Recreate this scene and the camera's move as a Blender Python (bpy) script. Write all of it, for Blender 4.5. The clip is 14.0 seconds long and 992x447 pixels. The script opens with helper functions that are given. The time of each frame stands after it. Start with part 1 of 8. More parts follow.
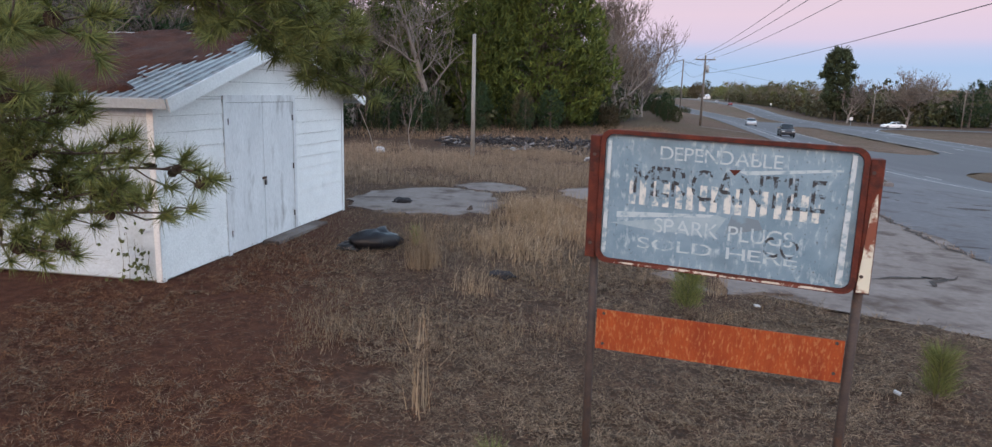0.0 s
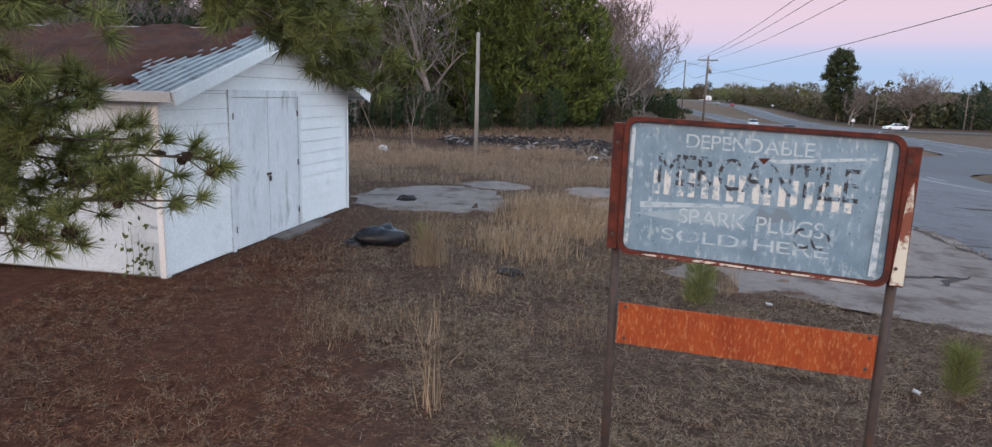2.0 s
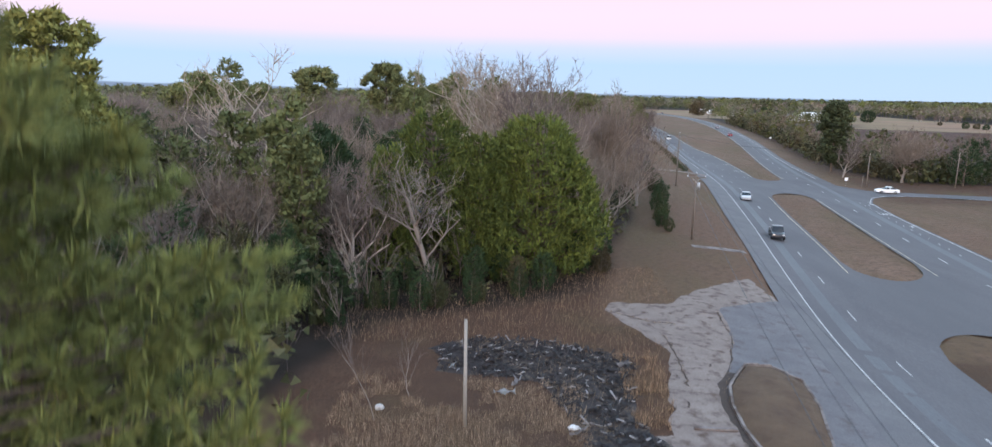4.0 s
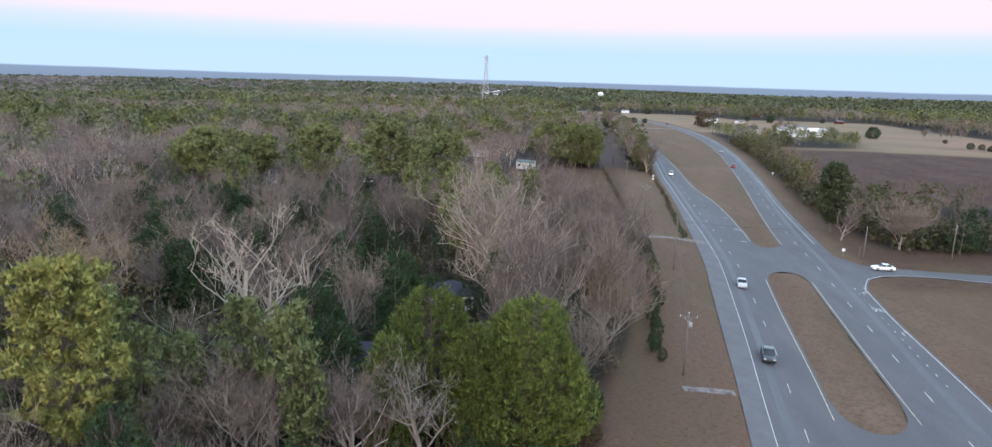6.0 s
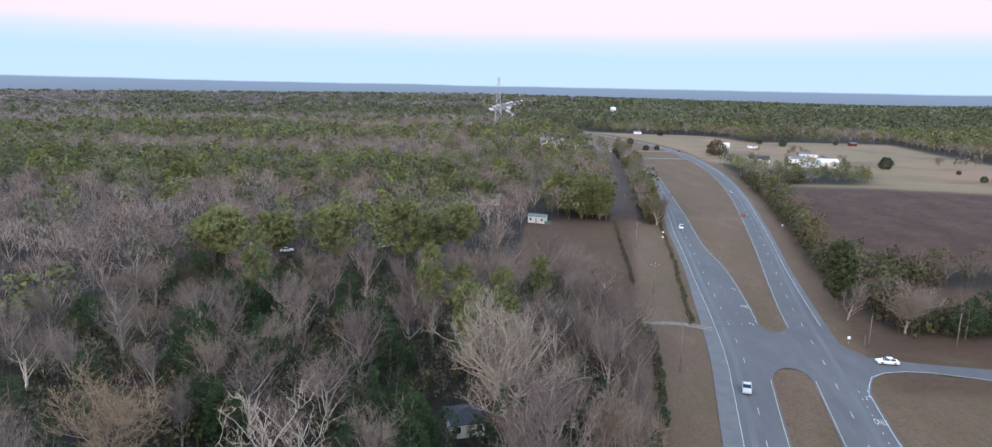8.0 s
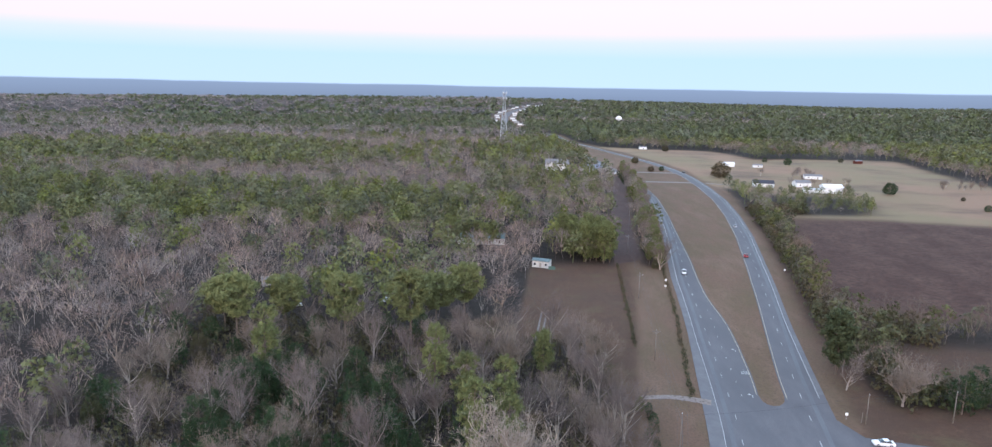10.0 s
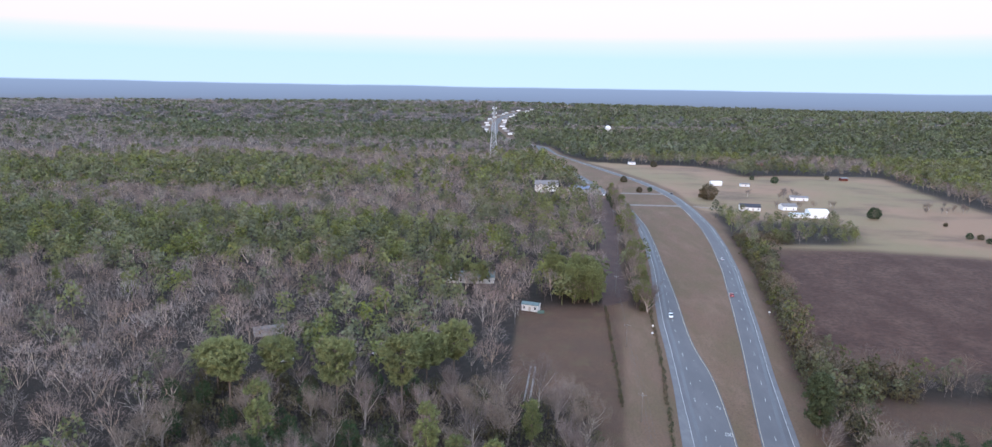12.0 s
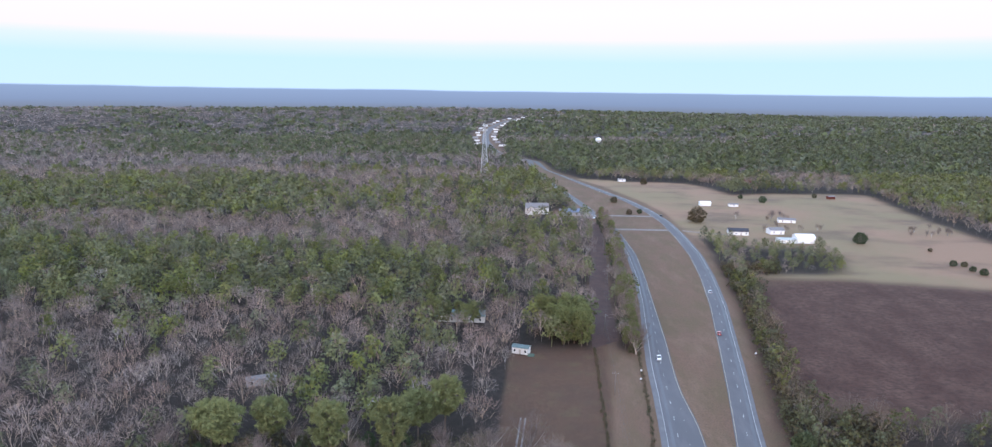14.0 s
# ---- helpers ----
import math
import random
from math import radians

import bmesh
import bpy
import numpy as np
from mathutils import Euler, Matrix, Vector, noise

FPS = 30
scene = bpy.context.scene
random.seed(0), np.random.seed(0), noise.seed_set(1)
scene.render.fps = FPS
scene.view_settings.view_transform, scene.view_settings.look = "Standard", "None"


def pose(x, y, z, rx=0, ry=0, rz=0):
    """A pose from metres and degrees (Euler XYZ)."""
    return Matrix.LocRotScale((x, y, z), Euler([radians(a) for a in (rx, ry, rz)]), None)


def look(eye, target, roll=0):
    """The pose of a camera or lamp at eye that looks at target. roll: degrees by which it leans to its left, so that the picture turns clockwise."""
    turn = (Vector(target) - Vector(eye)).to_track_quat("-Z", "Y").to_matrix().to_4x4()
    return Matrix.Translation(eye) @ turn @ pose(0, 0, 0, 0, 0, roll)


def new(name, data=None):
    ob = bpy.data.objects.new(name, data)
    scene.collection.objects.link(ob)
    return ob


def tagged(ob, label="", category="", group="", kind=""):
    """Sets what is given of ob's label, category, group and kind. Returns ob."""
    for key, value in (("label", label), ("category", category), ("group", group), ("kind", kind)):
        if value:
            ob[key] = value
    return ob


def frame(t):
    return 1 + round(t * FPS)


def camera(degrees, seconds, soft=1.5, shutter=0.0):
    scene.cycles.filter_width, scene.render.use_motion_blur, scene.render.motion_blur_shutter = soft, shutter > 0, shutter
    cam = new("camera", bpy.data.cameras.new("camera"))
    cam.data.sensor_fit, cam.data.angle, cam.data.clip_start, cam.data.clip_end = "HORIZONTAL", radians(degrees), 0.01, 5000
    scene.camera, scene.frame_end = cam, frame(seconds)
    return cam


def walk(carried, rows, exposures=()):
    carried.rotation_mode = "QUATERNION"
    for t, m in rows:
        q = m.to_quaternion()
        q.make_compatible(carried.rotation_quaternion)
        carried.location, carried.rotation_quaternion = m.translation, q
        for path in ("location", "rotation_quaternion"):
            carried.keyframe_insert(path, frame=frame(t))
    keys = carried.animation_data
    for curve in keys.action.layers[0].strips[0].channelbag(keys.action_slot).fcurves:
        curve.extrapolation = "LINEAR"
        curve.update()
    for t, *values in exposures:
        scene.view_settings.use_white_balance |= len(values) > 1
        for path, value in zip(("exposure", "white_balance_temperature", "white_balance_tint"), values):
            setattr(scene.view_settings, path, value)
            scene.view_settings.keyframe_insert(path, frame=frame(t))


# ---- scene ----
cam = camera(70.7, 14.0, soft=1.32, shutter=0.3)
PATH = [
    (0, (0.097, 0.155, 3.186), (0.037, 2.12, 2.817), 1.6),
    (0.5, (0.027, 0.189, 3.166), (-0.033, 2.154, 2.797), 1.6),
    (1, (-0.033, 0.216, 3.136), (-0.093, 2.181, 2.768), 1.7),
    (1.5, (-0.051, 0.245, 3.109), (-0.111, 2.21, 2.741), 1.8),
    (2, (-0.027, 0.277, 3.088), (-0.089, 2.242, 2.721), 1.8),
    (2.5, (0.019, 0.272, 3.144), (-0.045, 2.237, 2.777), 1.8),
    (2.6, (0.031, 0.262, 3.2), (-0.034, 2.227, 2.833), 1.79),
    (2.7, (0.065, 0.233, 3.75), (0.0, 2.198, 3.381), 1.74),
    (2.8, (0.123, 0.185, 4.9), (0.056, 2.15, 4.529), 1.67),
    (2.9, (0.185, 0.133, 6.02), (0.117, 2.097, 5.647), 1.58),
    (3, (0.25, 0.079, 7.183), (0.18, 2.043, 6.808), 1.5),
    (3.5, (0.43, -0.129, 12.664), (0.353, 1.836, 12.3), 1.3),
    (3.7, (0.405, -0.137, 14.472), (0.333, 1.828, 14.109), 1.3),
    (5.8, (0.751, 1.625, 34.274), (0.672, 3.583, 33.872), 2.0),
    (6, (0.767, 1.127, 36.034), (0.684, 3.086, 35.638), 1.8),
    (6.5, (0.819, 1.133, 41.555), (0.724, 3.093, 41.167), 1.6),
    (7, (0.984, 1.264, 46.541), (0.881, 3.224, 46.159), 1.5),
    (7.5, (0.932, 1.141, 51.889), (0.818, 3.1, 51.506), 1.4),
    (8, (0.919, 0.463, 57.104), (0.796, 2.423, 56.724), 1.2),
    (10.5, (1.115, 0.363, 82.104), (0.971, 2.322, 81.725), 1.1),
    (11, (0.816, -0.213, 87.344), (0.669, 1.745, 86.966), 1.1),
    (11.5, (1.041, 0.395, 91.806), (0.905, 2.354, 91.428), 1.0),
    (12, (1.168, 0.275, 96.667), (1.055, 2.236, 96.29), 1.0),
    (12.5, (1.412, -0.027, 101.153), (1.301, 1.936, 100.785), 1.0),
    (13, (1.467, 0.391, 105.559), (1.366, 2.354, 105.191), 1.1),
    (13.5, (1.691, 0.021, 110.502), (1.599, 1.984, 110.135), 1.0),
    (14, (1.736, -0.006, 115.189), (1.646, 1.958, 114.823), 0.8),
]

# Exposure along the flight: the picture brightens as the camera climbs.
EXPOSURES = [(0.0, 0.16, 6500, 18), (2.6, 0.2, 6500, 18), (3.5, 0.48, 6500, 17), (5.8, 0.66, 6450, 14), (8.0, 0.66, 6350, 15), (11.0, 0.78, 6200, 19), (14.0, 0.80, 6050, 20)]
walk(cam, [(t, look(eye, target, roll)) for t, eye, target, roll in PATH], EXPOSURES)

# ---- sky and light ----
world = bpy.data.worlds.new("dusk_sky")
scene.world = world
world.use_nodes = True
wn, wl = world.node_tree.nodes, world.node_tree.links
wn.clear()
w_out = wn.new("ShaderNodeOutputWorld")
w_bg = wn.new("ShaderNodeBackground")
w_sky = wn.new("ShaderNodeTexSky")
w_sky.sky_type, w_sky.sun_disc = "NISHITA", False
w_sky.sun_elevation, w_sky.sun_rotation = radians(4.0), radians(200.0)
w_sky.altitude, w_sky.air_density, w_sky.dust_density, w_sky.ozone_density = 100, 1.0, 1.0, 2.0
w_gain = wn.new("ShaderNodeVectorMath")
w_gain.operation = "MULTIPLY"
SKY_GAIN = (1.85, 1.48, 1.22)
w_gain.inputs[1].default_value = SKY_GAIN
w_co = wn.new("ShaderNodeTexCoord")
w_sep = wn.new("ShaderNodeSeparateXYZ")
w_low = wn.new("ShaderNodeValToRGB")      # colours of the sky near the horizon
w_map = wn.new("ShaderNodeMapRange")
w_map.inputs["From Min"].default_value, w_map.inputs["From Max"].default_value = -0.06, 0.20
w_high = wn.new("ShaderNodeMapRange")
w_high.interpolation_type = "SMOOTHSTEP"
w_high.inputs["From Min"].default_value, w_high.inputs["From Max"].default_value = 0.14, 0.30
w_mix = wn.new("ShaderNodeMix")
w_mix.data_type = "RGBA"
w_noise = wn.new("ShaderNodeTexNoise")
w_noise.inputs["Scale"].default_value, w_noise.inputs["Detail"].default_value = 7.0, 5.0
w_add = wn.new("ShaderNodeMath")
w_add.operation = "MULTIPLY_ADD"
w_add.inputs[1].default_value = 0.004
LOW_SKY = [  # sine of the elevation, colour
    (-0.06, (0.115, 0.135, 0.165)), (-0.022, (0.13, 0.155, 0.19)), (-0.012, (0.152, 0.206, 0.288)), (0.0042, (0.180, 0.248, 0.345)),
    (0.0058, (0.385, 0.535, 0.70)), (0.045, (0.37, 0.53, 0.735)), (0.066, (0.47, 0.55, 0.73)), (0.080, (0.63, 0.565, 0.69)),
    (0.11, (0.70, 0.58, 0.66)), (0.20, (0.60, 0.54, 0.62)),
]
ramp = w_low.color_ramp
while len(ramp.elements) < len(LOW_SKY):
    ramp.elements.new(0.5)
for el, (s, c) in zip(ramp.elements, LOW_SKY):
    el.position, el.color = (s + 0.06) / 0.26, (*c, 1)
SKY_STRENGTH = 1.0
w_bg.inputs["Strength"].default_value = SKY_STRENGTH
wl.new(w_co.outputs["Generated"], w_sep.inputs[0])
wl.new(w_co.outputs["Generated"], w_noise.inputs["Vector"])
wl.new(w_noise.outputs["Fac"], w_add.inputs[0])
wl.new(w_sep.outputs["Z"], w_add.inputs[2])
wl.new(w_add.outputs[0], w_map.inputs["Value"])
wl.new(w_map.outputs[0], w_low.inputs["Fac"])
wl.new(w_sep.outputs["Z"], w_high.inputs["Value"])
wl.new(w_sky.outputs[0], w_gain.inputs[0])
wl.new(w_high.outputs[0], w_mix.inputs["Factor"])
wl.new(w_low.outputs[0], w_mix.inputs["A"])
wl.new(w_gain.outputs[0], w_mix.inputs["B"])
wl.new(w_mix.outputs["Result"], w_bg.inputs["Color"])
wl.new(w_bg.outputs[0], w_out.inputs[0])

# The glow of the evening sky behind the camera, very soft.
glow = bpy.data.lights.new("evening_glow", "SUN")
glow.energy, glow.angle, glow.color = 0.55, radians(80), (1.0, 0.93, 0.90)
new("evening_glow", glow).matrix_world = look((0, 0, 0), (-0.55, 0.55, -0.62))


# ---- materials ----
def nodes_of(name):
    m = bpy.data.materials.new(name)
    m.use_nodes = True
    t = m.node_tree
    return m, t.nodes, t.links, t.nodes["Principled BSDF"]


def mixed(n, l, fac, a, b):
    """A colour between two colours or sockets."""
    mix = n.new("ShaderNodeMix")
    mix.data_type = "RGBA"
    for slot, v in (("Factor", fac), ("A", a), ("B", b)):
        if isinstance(v, (tuple, list)):
            mix.inputs[slot].default_value = (*v, 1)
        elif isinstance(v, (int, float)):
            mix.inputs[slot].default_value = v
        else:
            l.new(v, mix.inputs[slot])
    return mix.outputs["Result"]


def noise_of(n, l, scale, detail=4, lo=0.35, hi=0.65, stretch=(1, 1, 1), rough=0.6):
    """World-space noise, spread to 0..1."""
    geo, mp, tx, rg = n.new("ShaderNodeNewGeometry"), n.new("ShaderNodeMapping"), n.new("ShaderNodeTexNoise"), n.new("ShaderNodeMapRange")
    mp.inputs["Scale"].default_value = stretch
    tx.inputs["Scale"].default_value, tx.inputs["Detail"].default_value, tx.inputs["Roughness"].default_value = scale, detail, rough
    rg.inputs["From Min"].default_value, rg.inputs["From Max"].default_value = lo, hi
    l.new(geo.outputs["Position"], mp.inputs["Vector"])
    l.new(mp.outputs[0], tx.inputs["Vector"])
    l.new(tx.outputs["Fac"], rg.inputs["Value"])
    return rg.outputs[0]


def bumped(n, l, bsdf, height, strength=0.4, distance=0.02):
    b = n.new("ShaderNodeBump")
    b.inputs["Strength"].default_value, b.inputs["Distance"].default_value = strength, distance
    l.new(height, b.inputs["Height"])
    l.new(b.outputs[0], bsdf.inputs["Normal"])


def surface(name, a, b, scale=3.0, fine=30.0, c=None, cscale=0.4, cw=(0.5, 0.7), rough=0.85, bump=0.3, dist=0.01, metal=0.0, stretch=(1, 1, 1), spec=0.3):
    """A worn surface: two tones, a fine grain over them, and, if given, patches of a third."""
    m, n, l, p = nodes_of(name)
    broad, grain = noise_of(n, l, scale, 5, stretch=stretch), noise_of(n, l, fine, 3, stretch=stretch)
    col = mixed(n, l, broad, a, b)
    g = n.new("ShaderNodeMath")
    g.operation = "MULTIPLY_ADD"
    g.inputs[1].default_value, g.inputs[2].default_value = 0.35, 0.0
    l.new(grain, g.inputs[0])
    col = mixed(n, l, g.outputs[0], col, tuple(v * 0.55 for v in a))
    if c:
        col = mixed(n, l, noise_of(n, l, cscale, 5, *cw, stretch=stretch), col, c)
    l.new(col, p.inputs["Base Color"])
    p.inputs["Roughness"].default_value, p.inputs["Metallic"].default_value = rough, metal
    p.inputs["Specular IOR Level"].default_value = spec
    if bump:
        bumped(n, l, p, grain, bump, dist)
    return m


def leafage(name, a, b, c=None, rough=0.8, by_tree=False, spread=1.0, fine=None):
    """Leaves, needles or twigs: every piece has its own tone, and every tree its own shift."""
    m, n, l, p = nodes_of(name)
    geo, info, rmp = n.new("ShaderNodeNewGeometry"), n.new("ShaderNodeObjectInfo"), n.new("ShaderNodeMapRange")
    rmp.inputs["To Min"].default_value, rmp.inputs["To Max"].default_value = 0.5 - spread / 2, 0.5 + spread / 2
    l.new(geo.outputs["Random Per Island"], rmp.inputs["Value"])
    col = mixed(n, l, rmp.outputs[0], a, b)
    if c:
        col = mixed(n, l, noise_of(n, l, 0.02, 2, 0.42, 0.6), col, c)
    if fine:   # the thin outer twigs have a colour of their own
        att = n.new("ShaderNodeAttribute")
        att.attribute_name = "fine"
        col = mixed(n, l, att.outputs["Fac"], col, fine)
    hsv, val = n.new("ShaderNodeHueSaturation"), n.new("ShaderNodeMapRange")
    val.inputs["To Min"].default_value, val.inputs["To Max"].default_value = 0.8, 1.2
    if by_tree:   # each tree of a joined wood has its own tone
        tone = n.new("ShaderNodeAttribute")
        tone.attribute_name = "tone"
        val.inputs["To Min"].default_value, val.inputs["To Max"].default_value = 0.66, 1.28
        l.new(tone.outputs["Fac"], val.inputs["Value"])
        frac, sat = n.new("ShaderNodeMath"), n.new("ShaderNodeMapRange")
        frac.operation = "PINGPONG"
        frac.inputs[1].default_value = 0.13
        l.new(tone.outputs["Fac"], frac.inputs[0])
        sat.inputs["From Max"].default_value = 0.13
        sat.inputs["To Min"].default_value, sat.inputs["To Max"].default_value = 0.7, 1.4
        l.new(frac.outputs[0], sat.inputs["Value"])
        l.new(sat.outputs[0], hsv.inputs["Saturation"])
    else:
        l.new(info.outputs["Random"], val.inputs["Value"])
    l.new(val.outputs[0], hsv.inputs["Value"])
    l.new(col, hsv.inputs["Color"])
    l.new(hsv.outputs[0], p.inputs["Base Color"])
    p.inputs["Roughness"].default_value, p.inputs["Specular IOR Level"].default_value = rough, 0.15
    return m


def plain(name, a, rough=0.5, metal=0.0, vary=0.12, scale=8.0, spec=0.4):
    return surface(name, a, tuple(v * (1 - vary) for v in a), scale, scale * 8, rough=rough, metal=metal, bump=0.08, spec=spec)


M = {}
M["asphalt"] = surface("asphalt", (0.098, 0.093, 0.099), (0.124, 0.118, 0.124), 0.25, 9, (0.092, 0.089, 0.094), 0.09, (0.45, 0.7), 0.85, 0.2, 0.004, stretch=(1, 0.25, 1), spec=0.12)
M["shoulder"] = surface("pale_road_shoulder", (0.122, 0.117, 0.122), (0.148, 0.142, 0.146), 0.3, 9, (0.105, 0.10, 0.108), 0.2, (0.5, 0.7), 0.88, 0.2, 0.004, spec=0.12)
M["lot"] = surface("old_pavement", (0.185, 0.148, 0.132), (0.235, 0.192, 0.172), 0.5, 7, (0.088, 0.062, 0.050), 1.1, (0.5, 0.68), 0.92, 0.3, 0.01, spec=0.12)
M["old_asphalt"] = surface("old_asphalt", (0.122, 0.115, 0.122), (0.155, 0.146, 0.152), 0.4, 7, (0.085, 0.072, 0.068), 0.9, (0.55, 0.72), 0.9, 0.3, 0.008, spec=0.12)
M["concrete"] = surface("concrete", (0.175, 0.150, 0.141), (0.225, 0.197, 0.186), 0.9, 12, (0.085, 0.060, 0.050), 0.8, (0.44, 0.62), 0.9, 0.3, 0.01)
M["paint_line"] = surface("road_paint", (0.46, 0.45, 0.44), (0.34, 0.335, 0.33), 2.0, 20, (0.22, 0.215, 0.215), 1.2, (0.5, 0.72), 0.7, 0.1, 0.002)
M["rust"] = surface("rust_red", (0.090, 0.020, 0.013), (0.150, 0.034, 0.018), 14, 120, (0.045, 0.015, 0.012), 9, (0.46, 0.66), 0.85, 0.5, 0.003)
M["rust_orange"] = surface("rust_orange", (0.36, 0.072, 0.016), (0.24, 0.038, 0.011), 7, 140, (0.44, 0.19, 0.07), 62, (0.52, 0.74), 0.85, 0.4, 0.002, stretch=(1, 1, 0.34))
M["post"] = surface("dark_steel", (0.055, 0.042, 0.038), (0.085, 0.06, 0.05), 10, 90, (0.10, 0.05, 0.03), 6, (0.55, 0.7), 0.7, 0.3, 0.002)
M["siding"] = surface("white_siding", (0.86, 0.86, 0.845), (0.79, 0.79, 0.775), 1.5, 30, (0.45, 0.45, 0.43), 1.1, (0.62, 0.8), 0.6, 0.15, 0.003)
M["door_paint"] = surface("worn_white_paint", (0.76, 0.765, 0.77), (0.67, 0.675, 0.68), 3, 35, (0.33, 0.32, 0.31), 3.2, (0.56, 0.74), 0.6, 0.25, 0.003, stretch=(1, 1, 0.3))
# Siding colour cooled and darkened to counter warm light on the side; mildew patches.
M["cooled_mildew_siding"] = surface("cooled_mildewed_siding", (0.60, 0.66, 0.69), (0.53, 0.585, 0.61), 1.5, 30, (0.33, 0.36, 0.33), 0.9, (0.58, 0.78), 0.6, 0.15, 0.003)
# Grey wall core; its darkness stands in for shade in the board laps.
M["lap_shade_core"] = surface("lap_shade_wall_core", (0.24, 0.24, 0.235), (0.30, 0.30, 0.29), 3, 30)
M["tin"] = surface("weathered_tin", (0.42, 0.44, 0.45), (0.30, 0.31, 0.32), 2.5, 24, (0.16, 0.13, 0.11), 2, (0.56, 0.72), 0.5, 0.2, 0.003, metal=0.3)
M["pine_straw"] = surface("pine_straw", (0.080, 0.027, 0.016), (0.12, 0.043, 0.024), 3.5, 40, (0.045, 0.02, 0.014), 1.6, (0.5, 0.7), 0.95, 0.8, 0.03)
M["grey_wood"] = surface("grey_wood", (0.36, 0.33, 0.30), (0.26, 0.235, 0.21), 3, 40, rough=0.9, bump=0.4, dist=0.004, stretch=(1, 1, 0.12))
M["pole_wood"] = surface("pole_wood", (0.20, 0.17, 0.145), (0.14, 0.115, 0.10), 2, 30, rough=0.9, bump=0.4, dist=0.006, stretch=(1, 1, 0.1))
M["bark"] = surface("bark", (0.10, 0.075, 0.06), (0.15, 0.115, 0.095), 3, 25, rough=0.95, bump=0.6, dist=0.02, stretch=(1, 1, 0.3))
M["pale_bark"] = leafage("pale_bark", (0.45, 0.40, 0.345), (0.32, 0.28, 0.24), rough=0.9)
M["grey_bark"] = leafage("grey_bark", (0.275, 0.237, 0.21), (0.185, 0.157, 0.14), rough=0.9)
M["twig"] = leafage("twig", (0.172, 0.138, 0.124), (0.115, 0.092, 0.085), rough=0.95)
M["tan_twig"] = leafage("tan_twig", (0.205, 0.163, 0.132), (0.14, 0.11, 0.092), rough=0.95)
M["gold_twig"] = leafage("gold_twig", (0.225, 0.165, 0.112), (0.15, 0.112, 0.08), rough=0.95)
M["cedar"] = leafage("cedar_leaf", (0.128, 0.155, 0.034), (0.044, 0.062, 0.020))
M["dark_cedar"] = leafage("dark_cedar_leaf", (0.038, 0.062, 0.026), (0.022, 0.040, 0.018))
M["pine"] = leafage("pine_needle", (0.132, 0.146, 0.056), (0.086, 0.098, 0.041))
M["olive_pine"] = leafage("olive_needle", (0.150, 0.160, 0.064), (0.100, 0.110, 0.048))
# Dark green needles, darkened further to give the pine a backlit silhouette.
M["dark_backlit_pine"] = leafage("dark_backlit_needle", (0.062, 0.076, 0.036), (0.040, 0.051, 0.026))
M["dirt"] = surface("crack_dirt", (0.062, 0.043, 0.034), (0.04, 0.03, 0.026), 4, 40, rough=0.95)
M["yellow_pine"] = leafage("yellow_green_needle", (0.25, 0.242, 0.068), (0.150, 0.150, 0.047))
M["pale_twig"] = leafage("pale_twig", (0.37, 0.305, 0.25), (0.26, 0.215, 0.18), rough=0.95)
M["near_needle"] = leafage("long_needle", (0.215, 0.230, 0.072), (0.074, 0.088, 0.034))
M["wood_pine"] = leafage("woodland_pine", (0.122, 0.131, 0.058), (0.090, 0.099, 0.047), (0.104, 0.108, 0.058), by_tree=True)
# Duller, less yellow copy of the woodland pine: distance haze put into its colour.
M["hazed_far_pine"] = leafage("hazed_far_pine", (0.094, 0.106, 0.058), (0.066, 0.077, 0.045), (0.080, 0.090, 0.056), by_tree=True)
# Greyer, cooler bare twigs; haze of the horizon woods is in the colour.
M["hazed_far_twig"] = leafage("hazed_far_twig", (0.36, 0.315, 0.285), (0.26, 0.225, 0.205), rough=0.95, by_tree=True, fine=(0.178, 0.150, 0.143))
# Darker copy of the woodland twigs: the belt's dark silhouette is painted in.
M["shaded_belt_twig"] = leafage("shaded_belt_twig", (0.21, 0.172, 0.145), (0.15, 0.122, 0.105), rough=0.95, by_tree=True, fine=(0.135, 0.105, 0.09))
M["cleared"] = surface("cleared_strip", (0.062, 0.034, 0.029), (0.088, 0.050, 0.040), 0.15, 3, (0.042, 0.027, 0.024), 0.3, (0.5, 0.7), 0.95, 0.5, 0.03)
# Woodland pine again, its colour darkened for the shaded sides of the belt.
M["shaded_belt_leaf"] = leafage("shaded_belt_evergreen", (0.100, 0.106, 0.046), (0.064, 0.070, 0.034), (0.078, 0.078, 0.040), by_tree=True)
M["wood_bare"] = leafage("woodland_twig", (0.39, 0.328, 0.283), (0.275, 0.228, 0.196), (0.33, 0.262, 0.212), rough=0.95, by_tree=True, fine=(0.180, 0.143, 0.130))
M["shrub"] = leafage("shrub_leaf", (0.060, 0.066, 0.028), (0.030, 0.036, 0.019), (0.075, 0.060, 0.034))
M["cone"] = leafage("pine_cone", (0.075, 0.045, 0.032), (0.045, 0.028, 0.022))
M["dry_grass"] = leafage("dry_grass", (0.345, 0.240, 0.158), (0.036, 0.022, 0.015))
M["field_grass"] = leafage("standing_dead_grass", (0.36, 0.268, 0.190), (0.125, 0.088, 0.062))
M["rust_grass"] = leafage("rust_brown_grass", (0.25, 0.118, 0.062), (0.05, 0.022, 0.014))
M["ash"] = surface("ash_ground", (0.030, 0.026, 0.027), (0.055, 0.046, 0.045), 1.2, 14, (0.11, 0.085, 0.068), 0.8, (0.52, 0.68), 0.95, 0.6, 0.03)
M["broom_grass"] = leafage("broom_grass", (0.40, 0.295, 0.195), (0.20, 0.135, 0.085))
